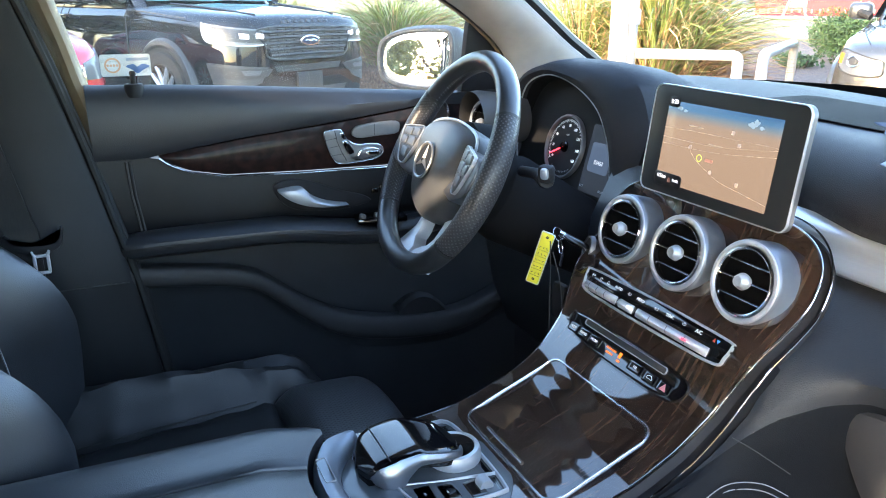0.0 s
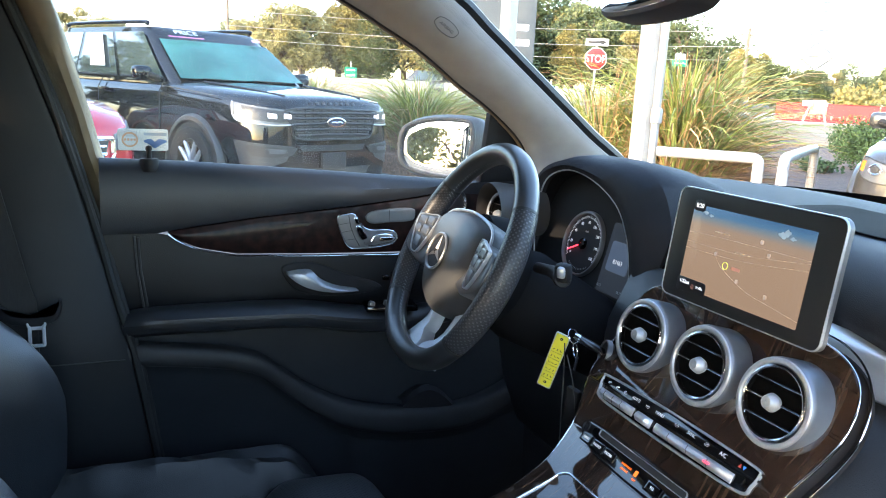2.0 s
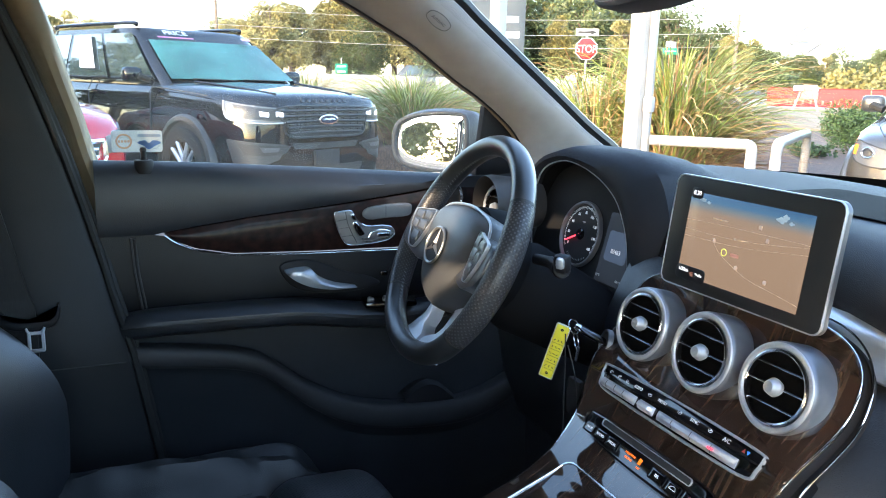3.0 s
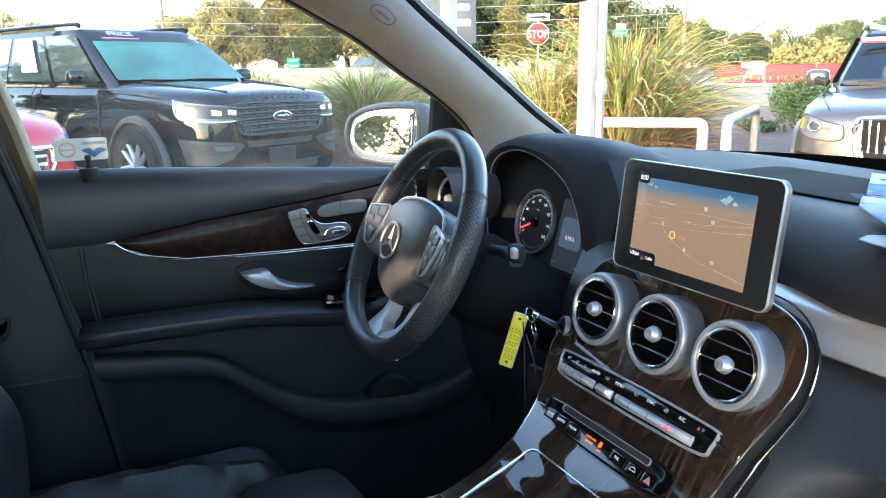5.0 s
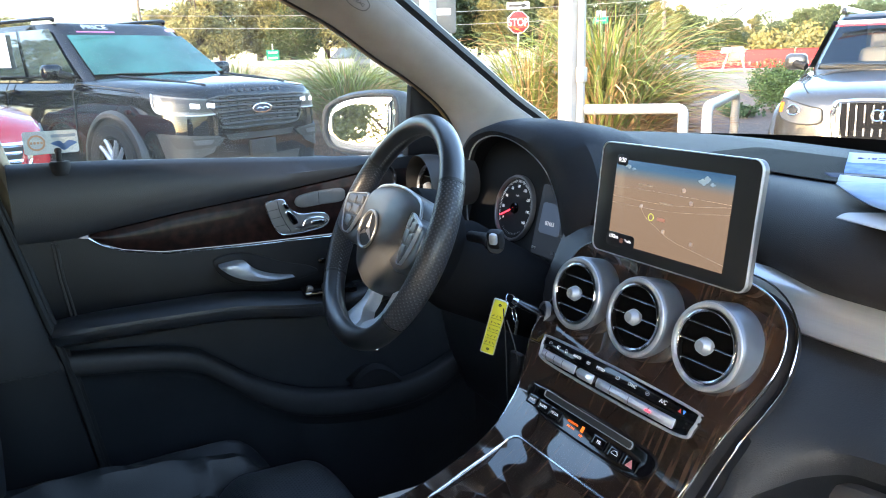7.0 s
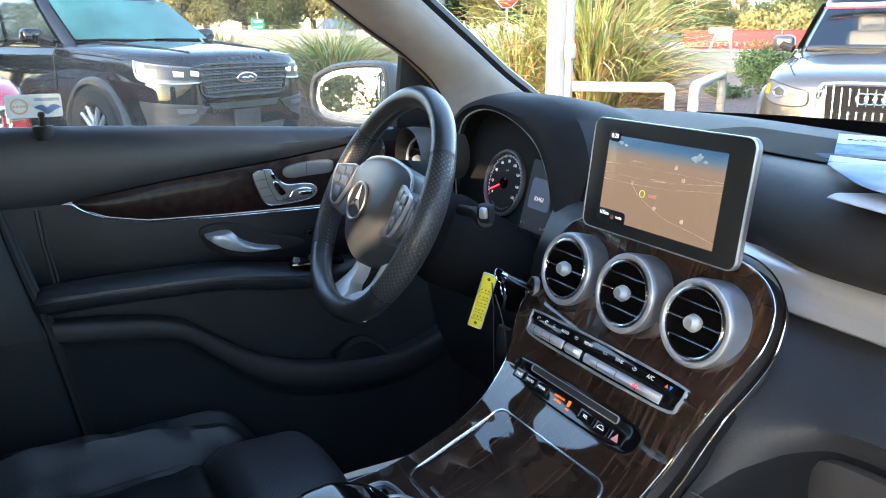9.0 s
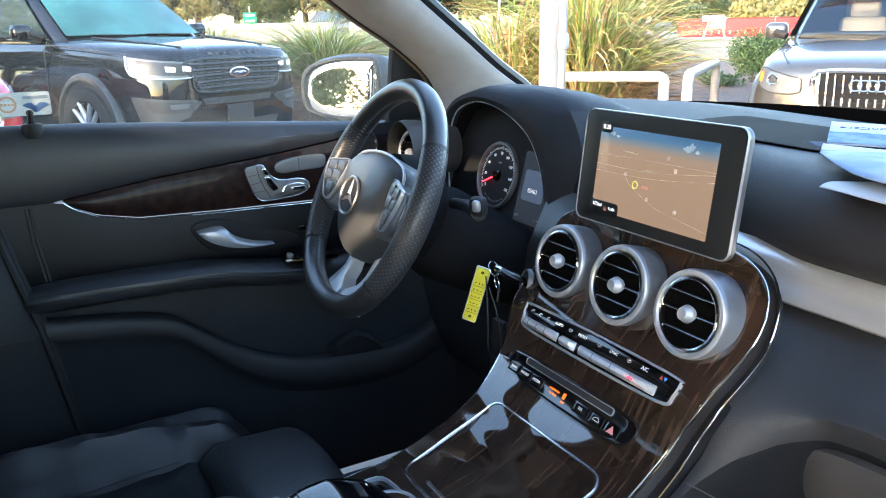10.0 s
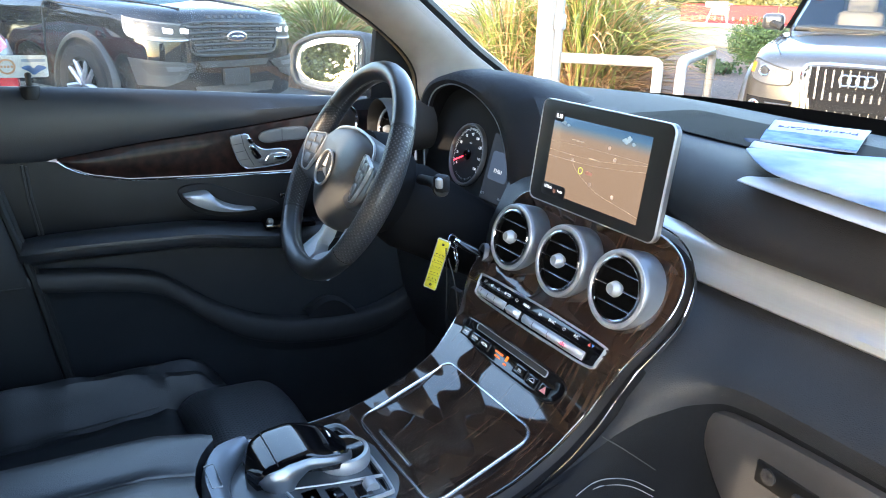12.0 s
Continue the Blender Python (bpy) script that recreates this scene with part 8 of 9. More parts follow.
AUDI = dict(length=4.63, half=0.94, height=1.64, belt=1.11, nose=0.0, cabin=(1.12, 4.40, 1.76, 4.0), windows=((0.06, 0.36), (0.39, 0.68)), handles=(2.7, 3.6), gaps=(1.45, 2.75, 3.6), axles=(0.92, 3.73), wheel=0.365, rails=True, roofshare=0.78, archmat=SILVER_PAINT, open_screen=True,
            stations=[(0.0, 0.62, 0.34, 0.87), (0.03, 0.76, 0.28, 0.915), (0.08, 0.84, 0.24, 0.95), (0.2, 0.915, 0.22, 0.99), (0.45, 0.97, 0.22, 1.035), (0.9, 1.0, 0.22, 1.085), (1.2, 1.0, 0.22, 1.12), (3.0, 1.0, 0.22, 1.14), (4.2, 0.98, 0.28, 1.14), (4.5, 0.92, 0.36, 1.06), (4.63, 0.84, 0.45, 1.0)])
aud, AM, AP, ak, ac = car("silver_suv", "silver-grey parked sport utility vehicle facing us", (-2.90, 5.19, 0.0), -63.6, AUDI, SILVER_PAINT, screen=CLEAR_SCREEN)
for o in aud.children:
    if o.name.startswith("windscreen"):
        o.visible_shadow = False
ag = part("grille", skin_patch(ak, [(-0.36, 0.875), (0, 0.885), (0.36, 0.875)], [(-0.28, 0.40), (0, 0.395), (0.28, 0.40)], 0.012), MATTE_BLACK, aud, "large dark grille")
part("grille_rim", skin_line(ak, [(-0.30, 0.885), (0, 0.89), (0.30, 0.885), (0.39, 0.84), (0.36, 0.60), (0.29, 0.40), (0, 0.39), (-0.29, 0.40), (-0.36, 0.60), (-0.39, 0.84), (-0.30, 0.885)], 0.018, 0.020, 8, 6), CHROME, ag, "chrome grille rim")
for k in range(13):
    u = -0.345 + 0.69 * k / 12
    for z0, z1 in ((0.74 if abs(u) < 0.2 else 0.70, 0.87), (0.42, 0.56)):
        part("grille_bar", skin_line(ak, [(u * 0.98, z0), (u, z1)], 0.024, 0.009), CHROME, ag)
    part("grille_tooth", skin_line(ak, [(u * 0.98, 0.64), (u * 0.98, 0.70)], 0.020, 0.014), CHROME, ag)
for k in range(4):
    cx = -0.087 + 0.058 * k
    bm = tube([ak(cx + p, 0.795 + q, 0.036) for p, q in oval(0.040, 0.040, 28)] + [ak(cx + 0.040, 0.795, 0.036)], 0.007, 6)
    part("emblem_ring", bm, CHROME, aud, "chrome ring")
part("plate_mount", plate(rounded(0.52, 0.12, 0.01, 3, 0, 0.615), 0.0, 0.03, ak, 0.004, 3), MATTE_BLACK, aud)
for s in (1, -1):
    hl = part("headlamp", skin_patch(ak, [(s * 0.47, 0.835), (s * 0.60, 0.868), (s * 0.72, 0.895), (s * 0.83, 0.90)], [(s * 0.47, 0.735), (s * 0.58, 0.715), (s * 0.70, 0.735), (s * 0.81, 0.79)], 0.010, 16, 6), LAMP_GLASS, aud, "clear headlamp")
    part("lamp_surround", skin_line(ak, [(s * 0.47, 0.835), (s * 0.60, 0.868), (s * 0.72, 0.895), (s * 0.83, 0.90), (s * 0.81, 0.79), (s * 0.70, 0.735), (s * 0.58, 0.715), (s * 0.47, 0.735), (s * 0.47, 0.835)], 0.010, 0.006), INK, hl)
    part("amber_corner", skin_patch(ak, [(s * 0.775, 0.875), (s * 0.825, 0.878)], [(s * 0.765, 0.80), (s * 0.805, 0.80)], 0.016, 6, 4), AMBER, hl, "amber corner lamp")
    lens = [ak(s * 0.66 + p, 0.82 + q, 0.020) for p, q in oval(0.042, 0.036, 20)]
    part("lamp_lens", tube(lens + lens[:1], 0.008, 6), CHROME, hl)
    part("lamp_eye", plate(oval(0.030, 0.026, 16), 0.0, 0.022, lambda u, v, h: ak(s * 0.66 + u, 0.82 + v, h), 0.008, 4), INK, hl)
    intake = part("side_intake", skin_patch(ak, [(s * 0.44, 0.60), (s * 0.60, 0.61), (s * 0.80, 0.62)], [(s * 0.46, 0.47), (s * 0.62, 0.46), (s * 0.76, 0.48)], 0.008, 12, 4), MATTE_BLACK, aud)
    for v in (0.50, 0.535, 0.57):
        part("intake_bar", skin_line(ak, [(s * 0.46, v), (s * 0.62, v + 0.005)], 0.014, 0.008), SILVER_PAINT, intake)
    part("fog_lamp", plate(oval(0.05, 0.05, 20), 0.0, 0.02, lambda u, v, h: ak(s * 0.705 + u, 0.545 + v, h + 0.004), 0.006, 4), CHROME, intake)
BEIGE = material("beige_leather_seat", (0.22, 0.19, 0.16), 0.6, vary=0.08)
for u in (-0.37, 0.37):
    st = part("seat_back", rbox(0.44, 0.14, 0.55, 0.06, AM @ pose(u, -2.35, 1.02, 8), 3), BEIGE, aud, "beige seat back")
    part("headrest", rbox(0.27, 0.10, 0.18, 0.05, AM @ pose(u, -2.44, 1.36), 3), BEIGE, st)
part("inside_mirror", rbox(0.22, 0.03, 0.06, 0.02, AM @ pose(0.0, -1.72, 1.50)), INK, aud)
scr = lambda u, v, h: AP(u * (0.846 - 0.11 * v), -1.12 - 0.64 * v + 0.045 + h, 1.11 + 0.50 * v + 0.02 + h)
sm = axes(scr(0.55, 0.74, 0.02), AM.to_3x3() @ Vector((-1, 0, 0)), scr(0, 0.9, 0) - scr(0, 0.6, 0))
part("price_strip", plate(rounded(0.46, 0.05, 0.008, 3), 0, 0.004, lambda u, v, h: sm @ Vector((u, v, h)), 0.001, 2), SIGN_WHITE, aud, "white and red price strip")
part("price_line", plate(rounded(0.52, 0.018, 0.004, 3, 0, -0.045), 0, 0.004, lambda u, v, h: sm @ Vector((u, v, h)), 0.001, 2), material("red_sticker", (0.55, 0.05, 0.06), 0.4), aud)
for s in (1, -1):
    part("bonnet_line", tube([AP(s * 0.60, -0.10, 0.955), AP(s * 0.72, -0.45, 1.030), AP(s * 0.76, -1.05, 1.100)], 0.005, 5), INK, aud)

RED = dict(length=4.5, half=0.90, height=1.42, belt=0.98, nose=0.0, cabin=(1.35, 4.2, 2.05, 3.6), windows=((0.06, 0.42), (0.45, 0.80)), handles=(2.6, 3.5), gaps=(1.5, 2.7, 3.6), axles=(0.9, 3.6), wheel=0.33, roofshare=0.68, archmat=RED_PAINT,
           stations=[(0.0, 0.60, 0.30, 0.78), (0.04, 0.76, 0.24, 0.85), (0.10, 0.85, 0.20, 0.90), (0.25, 0.92, 0.20, 0.97), (0.6, 0.98, 0.20, 1.03), (1.3, 1.0, 0.20, 1.08), (3.0, 1.0, 0.22, 1.05), (4.2, 0.96, 0.28, 1.02), (4.5, 0.82, 0.42, 0.95)])
red, RM, RP, rk, rc = car("red_car", "bright red parked car", (-5.80, -0.98, 0.0), 27.0, RED, RED_PAINT)
rg = part("grille", skin_patch(rk, [(-0.50, 0.74), (0, 0.75), (0.50, 0.74)], [(-0.44, 0.52), (0, 0.51), (0.44, 0.52)], 0.012), INK, red, "dark grille")
part("grille_rim", skin_line(rk, [(-0.52, 0.75), (0, 0.765), (0.52, 0.75), (0.47, 0.51), (0, 0.495), (-0.47, 0.51), (-0.52, 0.75)], 0.016, 0.022), CHROME, rg, "chrome grille rim")
for v in (0.57, 0.63, 0.69):
    part("grille_bar", skin_line(rk, [(-0.47, v), (0, v + 0.01), (0.47, v)], 0.020, 0.014), CHROME, rg)
for s in (1, -1):
    part("headlamp", skin_patch(rk, [(s * 0.55, 0.78), (s * 0.70, 0.83), (s * 0.85, 0.88)], [(s * 0.55, 0.65), (s * 0.68, 0.65), (s * 0.82, 0.72)], 0.010, 12, 5), LAMP_GLASS, red, "clear headlamp")

VAN = dict(RED, height=1.70, belt=1.05, archmat=SILVER_PAINT)
car("silver_van", "distant silver van driving past the wall", (-47.0, 21.0, 0.60), 62.0, VAN, SILVER_PAINT)


# ---- post, rails, signs ----


white_post = thing("white_post", "tall white square steel post with a bracket", "post", at=(-5.0, 4.1, 0))
part("shaft", rbox(0.14, 0.14, 6.0, 0.012, pose(-4.90, 3.74, 3.0, 0, 0, 20)), WHITE_PAINT, white_post)
part("edge_channel", rbox(0.06, 0.05, 6.0, 0.008, pose(-4.82, 3.81, 3.0, 0, 0, 20)), WHITE_PAINT, white_post)
part("bracket", rbox(0.08, 0.08, 0.13, 0.015, pose(-4.80, 3.80, 1.13, 0, 0, 20)), WHITE_PAINT, white_post, "white bracket")
post2 = thing("white_post", "white square post beyond the grass", "post", at=(-9.2, 4.0, 0))
part("shaft", rbox(0.17, 0.17, 5.0, 0.012, pose(-9.2, 4.55, 2.5, 0, 0, 20)), WHITE_PAINT, post2)


def guard_rail(path, r, label):
    return single("guard_rail", tube(path, r, 14), WHITE_PAINT, label, "guard rail", "white guard rails")


def bent(points, n=6, r=0.10):
    """A pipe path with rounded corners."""
    pts = [Vector(p) for p in points]
    out = [pts[0]]
    for a, b, c in zip(pts, pts[1:], pts[2:]):
        d1, d2 = (a - b).normalized(), (c - b).normalized()
        p, q = b + d1 * r, b + d2 * r
        for k in range(n + 1):
            t = k / n
            out.append(p.lerp(b, t).lerp(b.lerp(q, t), t))
    out.append(pts[-1])
    return out


guard_rail(bent([(-4.80, 3.84, 0.83), (-4.25, 4.46, 0.83), (-4.25, 4.46, 0.0)], r=0.06), 0.045, "white painted pipe rail in front of the grass")
guard_rail(bent([(-4.12, 4.60, 0.0), (-4.12, 4.60, 0.845), (-5.37, 6.33, 0.85), (-5.37, 6.33, 0.1)], r=0.12), 0.045, "white painted bent pipe rail beside the bed")

# ---- plants ----
rng = random.Random(7)
def grass_clump(x, y, z, radius, height, n, mat, label, seed, lean=(0, 0), width=0.019, spread=1.0):
    """A fountain of arching blades, one mesh."""
    r = random.Random(seed)
    bm = bmesh.new()
    for _ in range(n):
        a = r.uniform(0, 2 * math.pi)
        d0 = abs(r.gauss(0, 0.35)) * radius * 0.42
        base = Vector((x + d0 * math.cos(a), y + d0 * math.sin(a), z))
        b = a + r.gauss(0, 0.5)
        out = Vector((math.cos(b), math.sin(b), 0))
        h = height * r.uniform(0.45, 1.05)
        reach = radius * (0.12 + 1.15 * r.random() ** 0.8) * spread
        droop = r.uniform(0.05, 0.50) * h * min(1.0, reach / radius)
        w = width * r.uniform(0.6, 1.3)
        side = Vector((-out.y, out.x, 0)) * w / 2
        tw = r.uniform(-0.8, 0.8)
        side = side * math.cos(tw) + Vector((0, 0, w / 2 * math.sin(tw)))
        prev = None
        for k in range(8):
            t = k / 7
            p = base + out * reach * t ** 1.6 + Vector((lean[0] * t * t, lean[1] * t * t, h * math.sin(t * math.pi / 2 * 0.95) - droop * t ** 3))
            f = 1 - 0.92 * t ** 2
            pair = (bm.verts.new(p - side * f), bm.verts.new(p + side * f))
            if prev:
                bm.faces.new((prev[0], prev[1], pair[1], pair[0]))
            prev = pair
    return bm


def grass(x, y, z, radius, height, n, label, seed, dry=0.35, red=0.12, lean=(0, 0)):
    g = thing("ornamental_grass", label, "ornamental grass", "ornamental grasses", at=(x, y, z))
    part("green_blades", grass_clump(x, y, z, radius, height, int(n * (1 - dry)), GRASS, "", seed, lean), GRASS, g, smooth=False)
    part("straw_blades", grass_clump(x, y, z, radius * 1.05, height * 0.92, int(n * dry), GRASS_DRY, "", seed + 1, lean), GRASS_DRY, g, smooth=False)
    if red:
        part("seed_stalks", grass_clump(x, y, z, radius * 0.8, height * 1.18, int(n * red), GRASS_RED, "", seed + 2, lean, 0.010, 0.8), GRASS_RED, g, smooth=False)
    part("dead_skirt", grass_clump(x, y, z, radius * 0.95, height * 0.40, int(n * 0.45), GRASS_DEAD, "", seed + 3, lean, 0.013, 1.0), GRASS_DEAD, g, smooth=False)
    return g


grass(-5.75, 4.82, 0.25, 1.15, 1.60, 1250, "tall green and straw ornamental grass by the post", 11, 0.34, 0.06)
grass(-6.25, 4.28, 0.25, 1.05, 1.40, 620, "tall ornamental grass leaning from the post", 21, 0.35, 0.08)
grass(-5.85, 5.32, 0.25, 0.80, 1.15, 900, "arching straw-coloured ornamental grass behind the rail", 31, 0.50, 0.25, (0.0, 0.18))
grass(-6.55, 6.00, 0.25, 0.55, 0.75, 600, "low russet and straw ornamental grass", 41, 0.60, 0.45, (0.0, 0.12))
grass(-10.4, 3.75, 0.25, 1.25, 1.25, 1000, "rounded green ornamental grass beyond the black car", 51, 0.25, 0.0)
grass(-11.4, 4.75, 0.25, 1.2, 1.1, 700, "green ornamental grass beside a white post", 61, 0.30, 0.0)
grass(-9.3, 5.2, 0.25, 0.8, 0.9, 600, "green and straw grass clump in the bed", 81, 0.4, 0.0)
grass(-17.0, 3.6, 0.30, 1.30, 1.25, 700, "distant sunlit yellow-green grass clump", 71, 0.45, 0.0)


def leaf_cloud(bm, centre, size, n, leaf, r):
    """Small leaf faces scattered in an uneven lump."""
    for _ in range(n):
        d = Vector((r.gauss(0, 1), r.gauss(0, 1), r.gauss(0, 1))).normalized() * r.uniform(0.35, 1.0) ** 0.6
        p = Vector(centre) + Vector((d.x * size[0], d.y * size[1], d.z * size[2]))
        u = Vector((r.gauss(0, 1), r.gauss(0, 1), r.gauss(0, 1))).normalized()
        v = u.orthogonal().normalized()
        s = leaf * r.uniform(0.6, 1.4)
        bm.faces.new([bm.verts.new(p + q) for q in (u * s * 0.6, v * s * 0.35, -u * s * 0.6, -v * s * 0.35)])


def tree(height, spread, leaves, mat, seed, label, leaf=0.21, lumps=34):
    """A tree at the origin: tapered trunk, limbs and a broken crown."""
    r = random.Random(seed)
    t = thing("tree", label, "tree", "trees along the road")
    bm = bmesh.new()
    trunk = smooth_line([(0, 0, -0.3), (0.05, 0.02, height * 0.25), (0.12, -0.05, height * 0.55), (0.05, 0.05, height * 0.9)], 4)
    tube(trunk, [0.032 * height * (1 - 0.85 * k / (len(trunk) - 1)) for k in range(len(trunk))], 8, bm=bm)
    centres = []
    for k in range(lumps):
        a = r.uniform(0, 2 * math.pi)
        zz = height * r.uniform(0.28, 0.93)
        rr = spread * math.sqrt(max(0.05, 1 - ((zz / height - 0.52) / 0.5) ** 2)) * r.uniform(0.3, 0.85)
        c = Vector((rr * math.cos(a), rr * math.sin(a), zz))
        centres.append(c)
        tube([(0, 0, zz * 0.65), c * 0.6 + Vector((0, 0, zz * 0.3)), c], [0.010 * height, 0.006 * height, 0.002 * height], 5, bm=bm)
    part("trunk", bm, BARK, t)
    bm = bmesh.new()
    for c in centres:
        s = spread * r.uniform(0.28, 0.5)
        leaf_cloud(bm, c, (s, s, s * r.uniform(0.55, 0.9)), leaves // lumps, leaf, r)
    part("crown", bm, mat, t, smooth=False)
    return t


protos = [tree(8.0, 3.4, 9000, LEAF, 3, "broad green roadside tree in evening sun"), tree(8.0, 3.0, 8600, LEAF_SUNLIT, 5, "golden green roadside tree in evening sun"), tree(8.0, 3.8, 9600, LEAF, 9, "wide dark green roadside tree"), tree(8.0, 2.4, 8000, LEAF_SUNLIT, 13, "narrow sunlit roadside tree")]
EYE = Vector((0.634, -0.408, 0))
def spot(px, d):
    """A place on the ground d metres away in the direction px (0 left edge to 1568 right edge of the middle view)."""
    a = math.radians(63.38) - math.atan((px - 784) / 1351.1)
    return EYE + Vector((-math.sin(a), math.cos(a), 0)) * d


k = 0
columns = [(px, 1.0) for px in list(range(-700, -150, 110)) + list(range(-150, 1750, 46)) + list(range(1750, 2900, 110))] + [(px, 1.22) for px in list(range(340, 1230, 52)) + list(range(1230, 1800, 40))]
for px, far in columns:
    h = float(np.interp(px, [-700, 200, 330, 450, 600, 800, 950, 1150, 1230, 1400, 1568, 1900], [6, 4.2, 4.8, 7.6, 9.2, 9.4, 8.6, 6.4, 4.0, 3.8, 4.4, 6.0])) * rng.uniform(0.88, 1.10) * far
    d = 72 * rng.uniform(0.92, 1.12) * far
    p = spot(px + rng.uniform(-25, 25), d)
    # mostly sun-coloured crowns on the left, darker green on the right
    src = protos[rng.choice((1, 3, 1, 0)) if px < 760 else rng.choice((0, 2, 3, 2))]
    s = h / 8.0
    m = pose(p.x, p.y, ground_z(p.x, p.y), 0, 0, rng.uniform(0, 360)) @ Matrix.Diagonal((s * rng.uniform(0.9, 1.2), s * rng.uniform(0.9, 1.2), s, 1))
    if k < 4:
        src = protos[k]
        src.matrix_world = m
    else:
        o = copy_thing(src, m)
        o.scale = (1, 1, 1)
        o.matrix_basis = m
    k += 1
for px, d, h in ((395, 58, 6.2), (560, 55, 5.0), (700, 52, 5.2), (900, 56, 5.5), (1010, 60, 6.0), (20, 62, 5.0), (-90, 50, 6.5)):
    p = spot(px, d)
    s = h / 8
    o = copy_thing(protos[rng.randrange(4)], pose(0, 0, 0))
    o.matrix_basis = pose(p.x, p.y, ground_z(p.x, p.y), 0, 0, rng.uniform(0, 360)) @ Matrix.Diagonal((s, s, s, 1))

# unseen trees behind, added for reflections; the nearest five shade the black car
for x, y, h in ((-2.6, -40, 8.6), (-9.0, -52, 7.0), (1.5, -48, 9.0), (-5.5, -46, 7.5), (-21, -17, 9.0), (-27, -10, 8.0), (-17, -25, 8.5), (-5.8, -15.5, 7.5), (-10.0, -15.0, 8.0), (-13.5, -13.5, 8.5), (-9.0, -20.0, 9.0), (-16.0, -20.0, 9.0)):
    o = copy_thing(protos[rng.randrange(4)], pose(0, 0, 0))
    o.matrix_basis = pose(x, y, ground_z(x, y), 0, 0, rng.uniform(0, 360)) @ Matrix.Diagonal((h / 8, h / 8, h / 8, 1))


def shrub(x, y, z, w, h, n, label, seed, mat=LEAF_BUSH, leaf=0.05):
    r = random.Random(seed)
    g = thing("shrub", label, "shrub", "shrubs", at=(x, y, z))
    bm = bmesh.new()
    for k in range(9):
        a, q = r.uniform(0, 6.28), r.uniform(0, 0.6) * w
        leaf_cloud(bm, (x + q * math.cos(a), y + q * math.sin(a), z + h * r.uniform(0.3, 0.72)), (w * 0.5, w * 0.5, h * 0.34), n // 9, leaf, r)
    part("leaves", bm, mat, g, smooth=False)
    bm = bmesh.new()
    for k in range(7):
        a = r.uniform(0, 6.28)
        tube([(x, y, z - 0.1), (x + 0.5 * w * math.cos(a), y + 0.5 * w * math.sin(a), z + h * 0.6)], [0.02, 0.006], 5, bm=bm)
    part("stems", bm, BARK, g)
    return g


shrub(-8.1, 10.45, 0.30, 0.75, 0.88, 9000, "dense green shrub beside the silver car", 3, LEAF_BUSH, 0.032)
shrub(-7.4, 11.3, 0.30, 0.9, 1.0, 7000, "rounded green shrub in the bed", 4, LEAF_BUSH, 0.035)
shrub(-7.55, 8.95, 0.28, 0.45, 0.28, 900, "low bright green ground cover", 5, LEAF_BUSH, 0.04)
for px, d, w, h in ((1130, 55, 3.0, 2.4), (1260, 58, 2.2, 2.3), (1370, 56, 2.4, 2.2), (1450, 60, 2.4, 2.6), (1540, 56, 2.6, 2.2), (1650, 58, 2.6, 2.4)):
    p = spot(px, d)
    shrub(p.x, p.y, ground_z(p.x, p.y), w, h, 900, "distant sunlit round shrub by the road", int(px), LEAF_SUNLIT if px % 20 else LEAF, 0.22)


# ---- road furniture ----
def facing(p):
    """Right direction of a board that faces the car."""
    d = (Vector((p[0], p[1], 0)) - EYE).normalized()
    return Vector((d.y, -d.x, 0))


stop = thing("stop_sign", "red octagonal stop sign under a one-way plate", "road sign", at=(-22.8, 14.9, 0.2))
c = Vector((-22.8, 14.91, 2.50))
SB = axes(c, facing(c), (0, 0, 1))
octo = [(0.40 * math.cos(radians(22.5 + 45 * k)), 0.40 * math.sin(radians(22.5 + 45 * k))) for k in range(8)]
sf = lambda u, v, h: SB @ Vector((u, v, h))
part("post", tube([(c.x, c.y, 0.0), (c.x, c.y, 3.1)], 0.035, 8), GALV, stop)
part("board", plate(octo, 0.05, 0.062, sf, 0.004, 2), SIGN_WHITE, stop)
part("red_face", plate(shrink(octo, 0.022), 0.062, 0.066, sf, 0.001, 2), SIGN_RED, stop, "red face")
text_mesh("STOP", 0.36, SB @ pose(0, -0.01, 0.069) @ Matrix.Diagonal((0.82, 1, 1, 1)), SIGN_WHITE, "stop_lettering", stop)
part("plate", plate(rounded(0.78, 0.24, 0.02, 3, 0.0, 0.56), 0.05, 0.06, sf, 0.003, 2), SIGN_WHITE, stop, "one-way plate")
part("arrow", plate([(-0.32, 0.52), (0.16, 0.52), (0.16, 0.48), (0.34, 0.56), (0.16, 0.64), (0.16, 0.60), (-0.32, 0.60)], 0.06, 0.064, sf, 0.001, 1), INK, stop)
